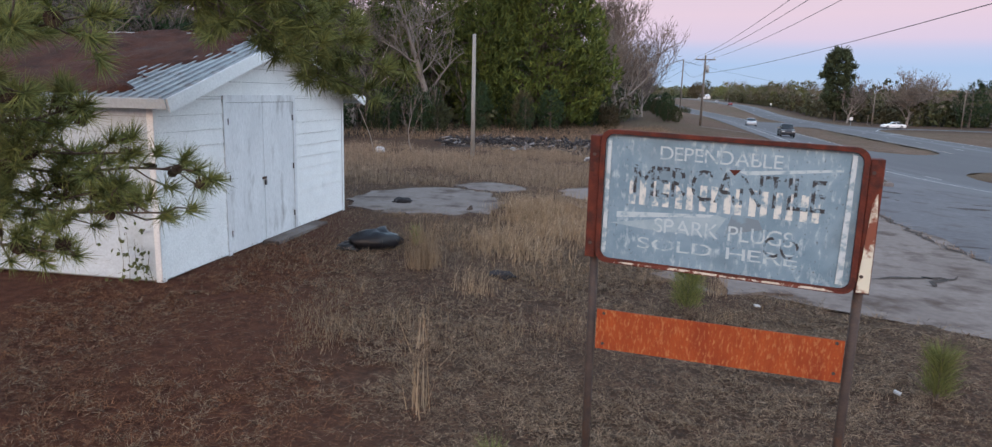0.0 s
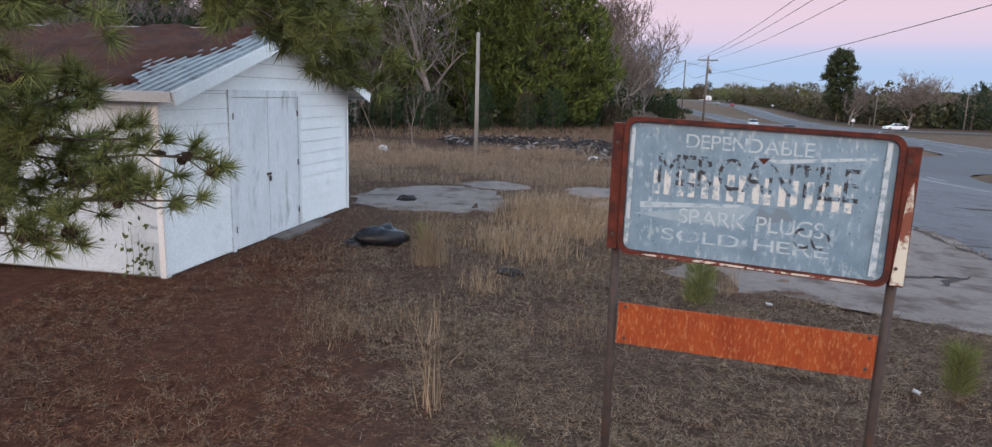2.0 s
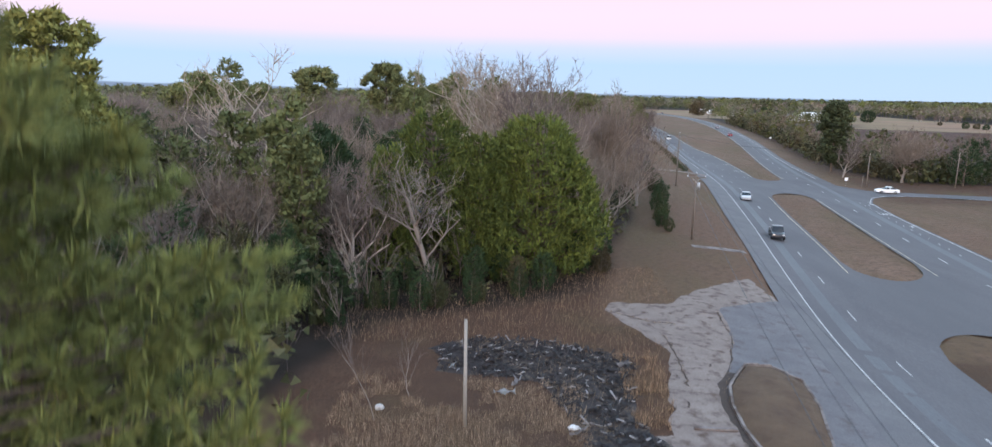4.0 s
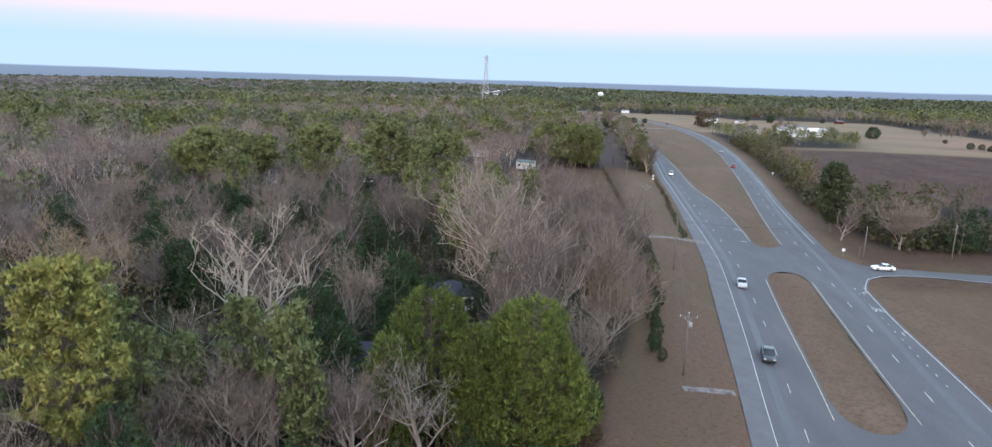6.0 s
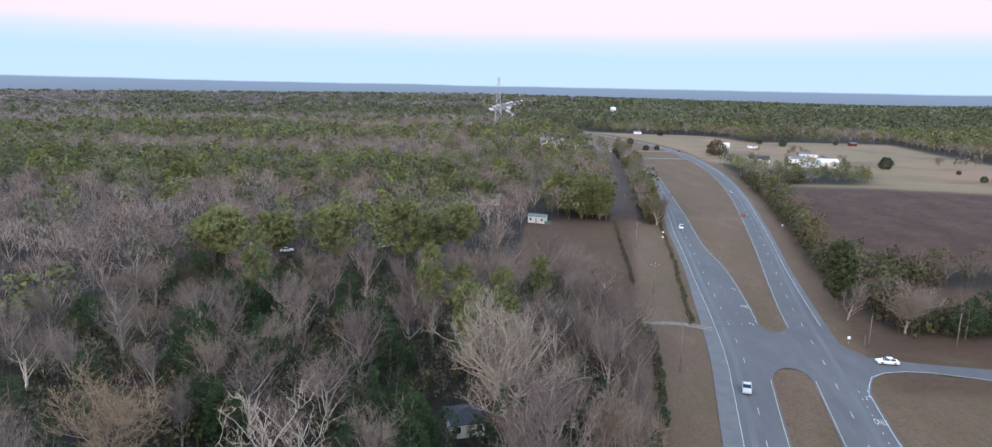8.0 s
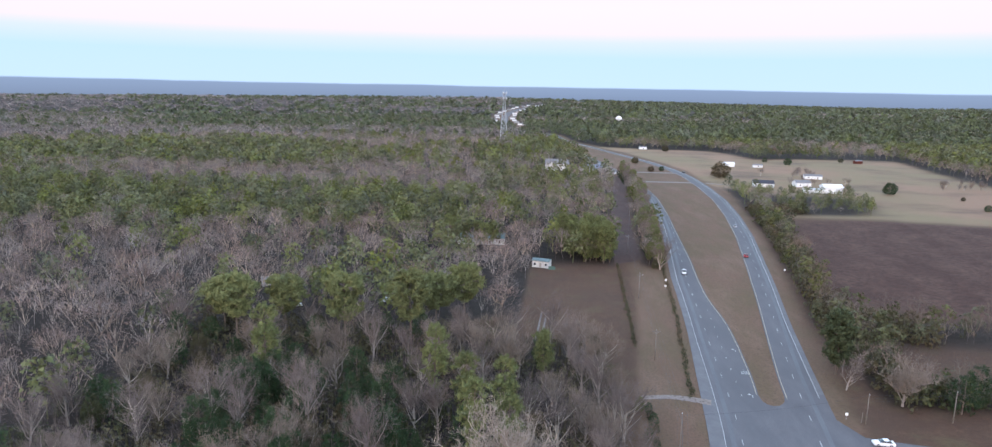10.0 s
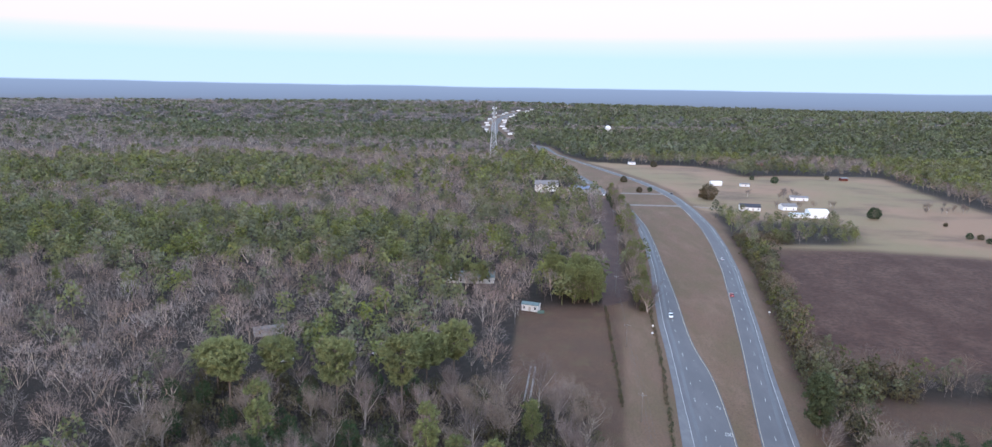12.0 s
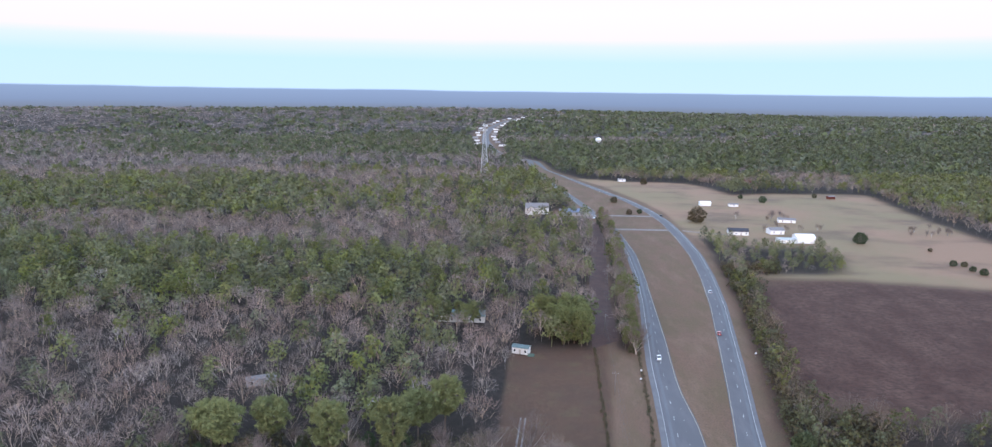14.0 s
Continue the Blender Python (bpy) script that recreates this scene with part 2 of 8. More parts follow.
M["char"] = surface("charred_wood", (0.022, 0.02, 0.022), (0.05, 0.045, 0.047), 4, 50, (0.16, 0.15, 0.15), 3, (0.6, 0.72), 0.9, 0.4, 0.01)
M["ash_board"] = surface("scorched_board", (0.32, 0.30, 0.30), (0.16, 0.145, 0.145), 3, 40, rough=0.9)
M["black_plastic"] = plain("black_plastic", (0.010, 0.010, 0.013), 0.42)
M["white"] = plain("white_paint", (0.75, 0.76, 0.77), 0.5)
M["glass"] = plain("dark_glass", (0.02, 0.024, 0.028), 0.12, spec=0.6)
M["tyre"] = plain("tyre_rubber", (0.02, 0.02, 0.021), 0.85)
M["rim"] = plain("wheel_rim", (0.35, 0.35, 0.36), 0.35, 0.7)
M["wire"] = plain("black_wire", (0.03, 0.03, 0.033), 0.6)
M["steel"] = plain("galvanised_steel", (0.42, 0.43, 0.44), 0.5, 0.5)
M["roof_slate"] = surface("grey_shingle", (0.036, 0.037, 0.050), (0.052, 0.053, 0.066), 1.5, 14, rough=0.85)
M["roof_grey"] = surface("light_shingle", (0.19, 0.18, 0.185), (0.15, 0.145, 0.15), 1.5, 14, rough=0.85)
M["roof_green"] = surface("green_metal_roof", (0.085, 0.125, 0.125), (0.11, 0.15, 0.15), 0.6, 9, rough=0.45)
M["tail_red"] = plain("red_lens", (0.35, 0.015, 0.015), 0.3)
M["headlight"] = plain("lamp_lens", (0.7, 0.7, 0.68), 0.2)


# ---- mesh tools ----
def mesh_of(name, V, F, mats, index=None, smooth=False):
    """A mesh from arrays of vertices and triangles (or quads)."""
    V, F = np.asarray(V, np.float32).reshape(-1, 3), np.asarray(F, np.int32)
    k = F.shape[1]
    me = bpy.data.meshes.new(name)
    me.vertices.add(len(V))
    me.vertices.foreach_set("co", V.ravel())
    me.loops.add(F.size)
    me.loops.foreach_set("vertex_index", F.ravel())
    me.polygons.add(len(F))
    me.polygons.foreach_set("loop_start", np.arange(0, F.size, k, dtype=np.int32))
    for m in (mats if isinstance(mats, (list, tuple)) else [mats]):
        me.materials.append(m)
    if index is not None:
        me.polygons.foreach_set("material_index", np.asarray(index, np.int32))
    if smooth:
        me.polygons.foreach_set("use_smooth", np.ones(len(F), bool))
    me.update(calc_edges=True)
    me.validate()
    return me


def obj(name, me, parent=None, label="", m=None):
    ob = new(name, me)
    if parent is not None:
        ob.parent = parent
    if m is not None:
        ob.matrix_basis = m
    if label:
        ob["label"] = label
    return ob


def thing(name, label, category, m=None, group="", kind=""):
    """An empty at a thing's base, which parents its parts."""
    ob = new(name)
    ob.empty_display_size = 0.3
    if m is not None:
        ob.matrix_basis = m
    return tagged(ob, label, category, group, kind)


def part(name, bm, material, parent, label="", smooth=False, m=None):
    """Links a bmesh as one mesh object under a thing or a part."""
    me = bpy.data.meshes.new(name)
    bm.normal_update()
    if smooth:
        for f in bm.faces:
            f.smooth = True
    bm.to_mesh(me)
    bm.free()
    for mt in (material if isinstance(material, (list, tuple)) else [material]):
        me.materials.append(mt)
    return obj(name, me, parent, label, m)


def box(bm, x0, x1, y0, y1, z0, z1, bevel=0.0, m=None):
    r = bmesh.ops.create_cube(bm, size=1.0, matrix=Matrix.Translation(((x0 + x1) / 2, (y0 + y1) / 2, (z0 + z1) / 2)) @ Matrix.Diagonal((x1 - x0, y1 - y0, z1 - z0, 1)))
    vs = r["verts"]
    if bevel:
        es = list({e for v in vs for e in v.link_edges})
        vs = bmesh.ops.bevel(bm, geom=es, offset=bevel, segments=2, affect="EDGES", profile=0.6)["verts"]
    if m is not None:
        bmesh.ops.transform(bm, matrix=m, verts=list({v for v in vs}))
    return bm


def boxed(*a, bevel=0.0, m=None):
    return box(bmesh.new(), *a, bevel=bevel, m=m)


def rod(bm, a, b, r0, r1=None, sides=8):
    """A tapered round bar from a to b."""
    a, b = Vector(a), Vector(b)
    r1 = r0 if r1 is None else r1
    d = b - a
    bmesh.ops.create_cone(bm, cap_ends=True, segments=sides, radius1=r0, radius2=r1, depth=d.length,
                          matrix=Matrix.Translation((a + b) / 2) @ d.to_track_quat("Z", "Y").to_matrix().to_4x4())
    return bm


def prism(bm, outline, z0, z1):
    """An outline (x, y) pulled up from z0 to z1."""
    lo = [bm.verts.new((x, y, z0)) for x, y in outline]
    hi = [bm.verts.new((x, y, z1)) for x, y in outline]
    n = len(lo)
    bm.faces.new(lo[::-1])
    bm.faces.new(hi)
    for i in range(n):
        bm.faces.new((lo[i], lo[(i + 1) % n], hi[(i + 1) % n], hi[i]))
    return bm


class Tubes:
    """Gathers tapered tubes and loose triangles into one array mesh."""
    def __init__(self):
        self.V, self.F, self.n = [], [], 0

    def tube(self, pts, radii, sides=4):
        pts = np.asarray(pts, float)
        d = np.gradient(pts, axis=0)
        d /= np.linalg.norm(d, axis=1)[:, None] + 1e-9
        ref = np.where(np.abs(d[:, 2:3]) < 0.9, [[0, 0, 1.0]], [[1.0, 0, 0]])
        u = np.cross(d, ref)
        u /= np.linalg.norm(u, axis=1)[:, None] + 1e-9
        v = np.cross(d, u)
        a = np.arange(sides) * 2 * np.pi / sides
        ring = pts[:, None] + np.asarray(radii)[:, None, None] * (np.cos(a)[None, :, None] * u[:, None] + np.sin(a)[None, :, None] * v[:, None])
        self.V.append(ring.reshape(-1, 3))
        i, j = np.meshgrid(np.arange(len(pts) - 1), np.arange(sides), indexing="ij")
        p = self.n + i * sides + j
        q = self.n + i * sides + (j + 1) % sides
        f = np.stack([np.stack([p, q, q + sides], -1), np.stack([p, q + sides, p + sides], -1)], 2).reshape(-1, 3)
        self.F.append(f)
        self.n += len(pts) * sides

    def tris(self, T):
        """T: k x 3 x 3."""
        T = np.asarray(T, float)
        self.V.append(T.reshape(-1, 3))
        self.F.append(self.n + np.arange(len(T) * 3).reshape(-1, 3))
        self.n += len(T) * 3

    def mesh(self, name, mat, smooth=False):
        return mesh_of(name, np.concatenate(self.V), np.concatenate(self.F), mat, smooth=smooth)


def unit(v):
    return v / (np.linalg.norm(v, axis=-1, keepdims=True) + 1e-9)


# ---- the lie of the land ----
def sstep(a, b, x):
    t = np.clip((np.asarray(x, float) - a) / (b - a), 0, 1)
    return t * t * (3 - 2 * t)


EDGE_Y = [-150, 0, 32, 44, 59, 90, 100, 120, 150, 165, 190, 220, 240, 265, 290, 320, 380, 440, 500, 570, 630, 690, 755, 846, 943, 1070, 1215, 1344, 1513, 1829, 2111, 2511, 2850, 3185, 3350, 3600]
LINE_X = [10, 20.4, 22.9, 24.2, 26.4, 32.4, 34.5, 38.2, 43.6, 45.6, 48.2, 50.9, 52.9, 55.1, 57.0, 60.4, 67.4, 72.6, 75.5, 73.6, 69.2, 60.3, 51.3, 36.8, 21.8, 7.8, 0.6, -55.4, -88.4, -121.4, -138.4, -142.4, -121.4, -69.4, 24.6, 181.6]   # white edge line
L1_X = [6, 16.5, 20.0, 21.6, 23.6, 29.4, 31.0, 34.5, 39.9, 41.8, 44.8, 48.6, 50.6, 52.8, 54.6, 58.0, 65.2, 70.4, 73.4, 71.6, 67.4, 58.5, 49.5, 35, 20, 6, -1, -57, -90, -123, -140, -144, -123, -71, 23, 180]       # paved edge
R1_X = [18, 28.4, 31.4, 32.5, 34.6, 41.0, 42.9, 46.6, 52.8, 56.9, 61.0, 64.2, 65.4, 64.6, 66.2, 69.0, 73.4, 77.9, 81.0, 79.4, 75.4, 66.6, 57.6, 43, 28, 14, 8.5, -47.5, -80.5, -113.5, -130.5, -134.5, -113.5, -61.5, 32.5, 189.5]
L2_X = [22, 35.0, 40.0, 42.0, 44.6, 49.8, 51.6, 55.3, 61.0, 63.6, 67.7, 73.7, 77.8, 82.8, 87.4, 93.0, 104.0, 112.8, 119.0, 121.6, 121.8, 116.6, 105.6, 81, 57, 26.8, 9.5, -46.5, -79.5, -112.5, -129.5, -133.5, -112.5, -60.5, 33.5, 190.5]
R2_X = [33, 46.5, 51.5, 53.4, 56.0, 61.0, 62.6, 65.6, 71.9, 74.2, 78.6, 84.0, 87.5, 92.4, 97.2, 102.6, 113.9, 122.6, 128.9, 131.6, 131.4, 126.0, 114.6, 90, 64, 31, 19, -37, -70, -103, -120, -124, -103, -51, 43, 200]


def along(xs):
    """A smooth function of y through the listed places."""
    y = np.linspace(EDGE_Y[0], EDGE_Y[-1], 3751)
    x = np.interp(y, EDGE_Y, xs)
    k = np.hanning(31)
    k /= k.sum()
    pad = np.concatenate([np.full(15, x[0]), x, np.full(15, x[-1])])
    s = np.convolve(pad, k, "valid")
    return lambda q: np.interp(q, y, s)


line1, l1, r1, l2, r2 = (along(c) for c in (LINE_X, L1_X, R1_X, L2_X, R2_X))


def land(x, y):
    """Height of the ground."""
    x, y = np.asarray(x, float), np.asarray(y, float)
    dip = -2.2 * sstep(-13, 9, x - line1(y)) * sstep(0, 55, y) * (1 - sstep(200, 330, y))
    roll = 2.5 * np.sin(x / 310 + 1.0) * np.sin(y / 420) * sstep(250, 600, y) + 14 * np.sin(x / 900 - 0.6) * np.sin(y / 1100 + 0.4) * sstep(900, 2400, y)
    return dip + roll - 12 * sstep(300, 900, -x) * sstep(250, 900, y)


def inside(poly, x, y):
    """Whether points lie in a polygon."""
    x, y = np.asarray(x, float), np.asarray(y, float)
    hit = np.zeros(np.broadcast(x, y).shape, bool)
    for (xa, ya), (xb, yb) in zip(poly, poly[1:] + poly[:1]):
        cross = (ya > y) != (yb > y)
        hit ^= cross & (x < (xb - xa) * (y - ya) / ((yb - ya) if yb != ya else 1e-9) + xa)
    return hit


BROWN_FIELD = [(108, 268), (140, 256), (180, 244), (330, 232), (420, 400), (286, 426), (195, 440), (140, 420), (126, 370), (112, 310)]
HAY_FIELD = [(140, 440), (195, 444), (286, 428), (420, 404), (392, 480), (376, 570), (380, 670), (407, 850), (300, 842), (262, 832), (238, 820), (230, 880), (209, 928), (140, 932), (68, 962), (70, 940), (95, 870), (122, 760), (136, 670), (136, 560)]
TRAILER_LAWN = [(-6, 206), (30, 206), (34, 306), (-3, 304), (-8, 270)]
SIDE_ROAD = [(69.4, 138.5), (71.4, 142.6), (73.6, 146.4), (77.3, 149.2), (82.5, 150.6), (88, 150.4), (98.5, 147.8), (200, 138.5), (420, 120), (420, 127), (200, 145.5), (102.4, 154.2), (90.4, 155.8), (82.2, 157.3), (77.8, 158.5), (76.2, 163), (74.3, 168)]
LOT = [(6.9, 8.4), (6.5, 9.6), (6.1, 10.3), (5.0, 10.9), (4.2, 11.7), (3.9, 12.9), (4.4, 15.2), (4.9, 18.9), (4.4, 24), (3.7, 31), (5, 33), (8.6, 34), (11, 46), (7.5, 55.5), (8, 57.5), (13, 57.5), (17, 63), (23.7, 70), (24.5, 62), (23, 44), (21, 32), (18.5, 12), (17, 2), (12, 0), (8.0, 4)]


def ragged(poly, step, amount, seed):
    """The same outline, broken up."""
    g = np.random.default_rng(seed)
    out = []
    for (xa, ya), (xb, yb) in zip(poly, poly[1:] + poly[:1]):
        n = max(1, int(math.hypot(xb - xa, yb - ya) / step))
        for k in range(n):
            out.append((xa + (xb - xa) * k / n + g.normal(0, amount), ya + (yb - ya) * k / n + g.normal(0, amount)))
    return out


LOT = ragged(LOT, 0.8, 0.14, 4)


def on_road(x, y, grow=0.0):
    y = np.asarray(y, float)
    a = (x > l1(y) - grow) & (x < r1(y) + grow)
    b = (x > l2(y) - grow) & (x < r2(y) + grow)
    mid = np.clip((x - r1(y)) / np.maximum(l2(y) - r1(y), 0.1), 0, 1)
    dip = 1 - np.sqrt(np.clip(1 - (2 * mid - 1) ** 2, 0, 1))
    gap = (x > l1(y)) & (x < r2(y)) & (((y > 59 - 7 * dip) & (y < 77 + 9 * dip)) | ((y > 150 - 7 * dip) & (y < 173.5 + 6 * dip)))
    return a | b | gap | inside(SIDE_ROAD, x, y)


def steps(parts):
    out = []
    for a, b, d in parts:
        out.append(np.arange(a, b, d))
    return np.concatenate(out)


gx = steps([(-4800, -1000, 160), (-1000, -300, 35), (-300, -60, 8), (-60, -14, 3), (-14, 36, 0.8), (36, 150, 2.5), (150, 430, 6), (430, 1000, 30), (1000, 4900, 160)])
gy = steps([(-400, -40, 40), (-40, 2, 3), (2, 60, 0.8), (60, 180, 2.5), (180, 460, 5), (460, 1000, 7), (1000, 1500, 20), (1500, 4900, 110)])
GX, GY = np.meshgrid(gx, gy)
GZ = land(GX, GY) + 0.05 * np.sin(GX * 1.3) * np.sin(GY * 0.9) * sstep(40, 10, GY)
GZ = np.where(on_road(GX, GY), GZ - 0.22, np.where(inside(LOT, GX, GY), GZ - 0.06, GZ))
nx, ny = len(gx), len(gy)
i0 = (np.arange(ny - 1)[:, None] * nx + np.arange(nx - 1)[None]).ravel()
G_FACES = np.stack([i0, i0 + 1, i0 + nx + 1, i0 + nx], 1)


def ground_material():
    m, n, l, p = nodes_of("open_ground")

    def mask(name):
        a = n.new("ShaderNodeAttribute")
        a.attribute_name = name
        return a.outputs["Fac"]
    # dead winter grass: brown, straw and bare-earth patches
    col = mixed(n, l, noise_of(n, l, 0.55, 5), (0.128, 0.068, 0.043), (0.180, 0.106, 0.067))
    col = mixed(n, l, noise_of(n, l, 5.0, 4, 0.4, 0.7), col, (0.066, 0.040, 0.028))
    col = mixed(n, l, noise_of(n, l, 0.11, 4, 0.5, 0.7), col, (0.130, 0.094, 0.052))
    col = mixed(n, l, noise_of(n, l, 0.045, 6, 0.46, 0.66, rough=0.7), col, (0.098, 0.060, 0.043))
    fine = noise_of(n, l, 26.0, 4)
    col = mixed(n, l, fine, col, (0.044, 0.028, 0.021))
    straw = mixed(n, l, noise_of(n, l, 6.0, 4), (0.07, 0.027, 0.017), (0.12, 0.049, 0.029))
    col = mixed(n, l, mask("straw"), col, straw)
    mown = mixed(n, l, noise_of(n, l, 0.09, 5, 0.4, 0.62, stretch=(1, 0.4, 1)), (0.136, 0.083, 0.057), (0.112, 0.079, 0.047))
    mown = mixed(n, l, noise_of(n, l, 0.05, 6, 0.5, 0.68, stretch=(1, 0.35, 1), rough=0.7), mown, (0.165, 0.105, 0.074))
    mown = mixed(n, l, noise_of(n, l, 1.6, 4, 0.45, 0.75), mown, (0.080, 0.053, 0.039))
    col = mixed(n, l, mask("mown"), col, mown)
    brown = mixed(n, l, noise_of(n, l, 0.06, 6, stretch=(1, 0.7, 1)), (0.058, 0.029, 0.022), (0.092, 0.052, 0.039))
    brown = mixed(n, l, noise_of(n, l, 0.5, 6, 0.42, 0.68, stretch=(0.85, 1, 1), rough=0.75), brown, (0.034, 0.020, 0.017))
    col = mixed(n, l, mask("field"), col, brown)
    hay = mixed(n, l, noise_of(n, l, 0.007, 5, 0.42, 0.58), (0.215, 0.134, 0.090), (0.178, 0.134, 0.080))
    hay = mixed(n, l, noise_of(n, l, 0.022, 6, 0.50, 0.72, stretch=(0.6, 1, 1)), hay, (0.110, 0.076, 0.056))
    col = mixed(n, l, mask("hay"), col, hay)
    # leaf litter under the trees, darkened further for the shade in their gaps
    shaded_duff = mixed(n, l, noise_of(n, l, 0.3, 5), (0.034, 0.026, 0.022), (0.022, 0.018, 0.015))
    col = mixed(n, l, mask("woods"), col, shaded_duff)
    l.new(col, p.inputs["Base Color"])
    p.inputs["Roughness"].default_value, p.inputs["Specular IOR Level"].default_value = 0.95, 0.1
    bumped(n, l, p, fine, 0.7, 0.04)
    return m


# ---- where woods stand ----
def wooded(x, y):
    """True where trees close over the ground."""
    x, y = np.asarray(x, float), np.asarray(y, float)
    left_edge = np.interp(y, [-100, 20, 28, 50, 58, 66, 80, 100, 120, 165, 205, 207, 304, 308, 380, 511, 640, 655, 690, 705, 800, 1100], [-30, -30, -16, -10, 4, 9, 10, 17, 18, 22, 20, -7, -5, 33, 37, 49, 58, 26, 26, 46, 38, 2])
    row = (y > 306) & (y < 640) & (x > np.interp(y, [306, 330, 511, 640], [45, 46.5, 62, 66])) & (x < l1(y) - 2.5)
    left = x < np.where(y > 1100, l1(y) - 6, left_edge)
    strip = (y > 176) & (y < 560) & (x > r2(y) + np.interp(y, [176, 200, 240, 300, 465, 560], [17, 12, 9, 9, 7, 9])) & (x < np.interp(y, [176, 243, 258, 274, 314, 385, 420, 446, 560], [400, 400, 150, 113, 122, 136, 143, 150, 160])) & ((x < r2(y) + 24) | (y < 190) | ((y > 222) & (y < 247)))
    pines = inside([(146, 448), (208, 456), (229, 500), (226, 536), (180, 528), (160, 548), (148, 520)], x, y)
    beyond = (y > 700) & (x > r2(y) + 14)
    right = (x > np.interp(y, [180, 262, 400, 480, 570, 670, 850], [420, 420, 430, 394, 378, 382, 409])) & (y > 175)
    far = (y > 1000) & ~((x > l1(y) - 8) & (x < r2(y) + 8))
    middle = (x > l1(y) - 5) & (x < r2(y) + 5)
    town = (y > 1440) & (y < 3420) & (np.abs(x - l2(y)) < np.interp(y, [1440, 1520, 3420], [14, 34, 60]))
    return (left | row | strip | pines | ((beyond | right) & ~inside(HAY_FIELD, x, y)) | far) & ~middle & ~town


def wave(x, y, s, k):
    return np.sin(x / s + 1.7 * k) * np.cos(y / (s * 0.8) + 2.3 * k) + 0.6 * np.sin((x + y) / (s * 0.43) + k) + 0.4 * np.cos((x - 1.3 * y) / (s * 0.27) + 3 * k)


def pine_share(x, y):
    """Share of evergreens in the woods: broad bands of pine and of bare hardwood."""
    x, y = np.asarray(x, float), np.asarray(y, float)
    q = y + 14 * wave(x, y, 120, 1)
    left = np.interp(q, [150, 230, 300, 335, 358, 465, 495, 590, 625, 840, 900, 1200, 1310, 2000, 2700, 4900],
                     [0.12, 0.08, 0.08, 0.16, 0.86, 0.9, 0.12, 0.10, 0.84, 0.82, 0.16, 0.14, 0.66, 0.7, 0.5, 0.5])
    r = x / np.maximum(y, 1)
    left = left * (1 - 0.55 * sstep(-0.36, -0.26, r) * (1 - sstep(-0.1, -0.04, r)) * sstep(560, 640, y) * (1 - sstep(850, 950, y)))
    left = left * (1 - 0.6 * (1 - sstep(-0.66, -0.5, r)) * sstep(800, 1000, y))
    # a belt of pines runs towards the cabin
    belt = np.exp(-((x + 55 - 0.10 * (y - 250)) / 26) ** 2) * sstep(205, 235, y) * (1 - sstep(330, 350, y))
    road = sstep(-70, -25, x) * sstep(330, 350, y) * (1 - sstep(1050, 1250, y))
    left = np.maximum(left, 0.9 * belt) * (1 - road) + (0.34 + 0.4 * sstep(540, 640, y)) * road
    edge = np.where(x > 330, 1 - sstep(0, 45, x - np.interp(y, [480, 570, 670, 850], [394, 378, 382, 409])), 1 - sstep(930, 990, y + 0.2 * (x - 140)))
    right = np.where(y < 446, 0.5, np.where((y > 880) & (y < 1000) | (x > 330) & (y < 900), 0.9 - 0.8 * edge, 0.93 + 0 * y))
    patch = np.exp(-((y - 1850) / 190) ** 2) * (1 - sstep(0.28, 0.36, r))
    right = right * (1 - 0.75 * patch)
    near = np.where(x > r1(y) + 5, right, left) + 0.14 * wave(x, y, 70, 3)
    near = near - 0.22 * sstep(1500, 2600, y) * (1 + wave(x, y * 0.6, 260, 4))
    return np.clip(near, 0.02, 0.98)


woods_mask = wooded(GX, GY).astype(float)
ground_me = mesh_of("ground", np.stack([GX, GY, GZ], -1), G_FACES, ground_material(), smooth=True)
STRAW = [(-30, -40), (-1.0, -40), (-1.2, 6), (-2.6, 9.5), (-3.4, 13), (-4.2, 17), (-6, 21), (-30, 24)]
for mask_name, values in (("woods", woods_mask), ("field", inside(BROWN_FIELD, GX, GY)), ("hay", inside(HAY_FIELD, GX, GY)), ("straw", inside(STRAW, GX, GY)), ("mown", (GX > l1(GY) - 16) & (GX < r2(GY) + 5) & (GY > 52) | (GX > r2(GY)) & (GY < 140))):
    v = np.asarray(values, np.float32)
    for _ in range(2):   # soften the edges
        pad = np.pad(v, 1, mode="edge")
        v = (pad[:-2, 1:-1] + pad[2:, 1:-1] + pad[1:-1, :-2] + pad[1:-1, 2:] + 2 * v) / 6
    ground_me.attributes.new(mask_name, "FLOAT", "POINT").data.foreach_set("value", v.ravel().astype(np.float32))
tagged(obj("ground", ground_me), "dead winter grass, pine straw and fields", "ground", kind="structure")


# ---- roads ----
def strip(name, left, right, y0, y1, step, mat, lift, across=2):
    """A band of paving between two lines, draped on the land."""
    y = np.arange(y0, y1 + step / 2, step)
    s = np.linspace(0, 1, across + 1)
    X = left(y)[:, None] * (1 - s) + right(y)[:, None] * s
    Y = np.repeat(y[:, None], across + 1, 1)
    V = np.stack([X, Y, land(X, Y) + lift], -1)
    k = across + 1
    a = (np.arange(len(y) - 1)[:, None] * k + np.arange(across)[None]).ravel()
    return mesh_of(name, V, np.stack([a, a + 1, a + k + 1, a + k], 1), mat, smooth=True)


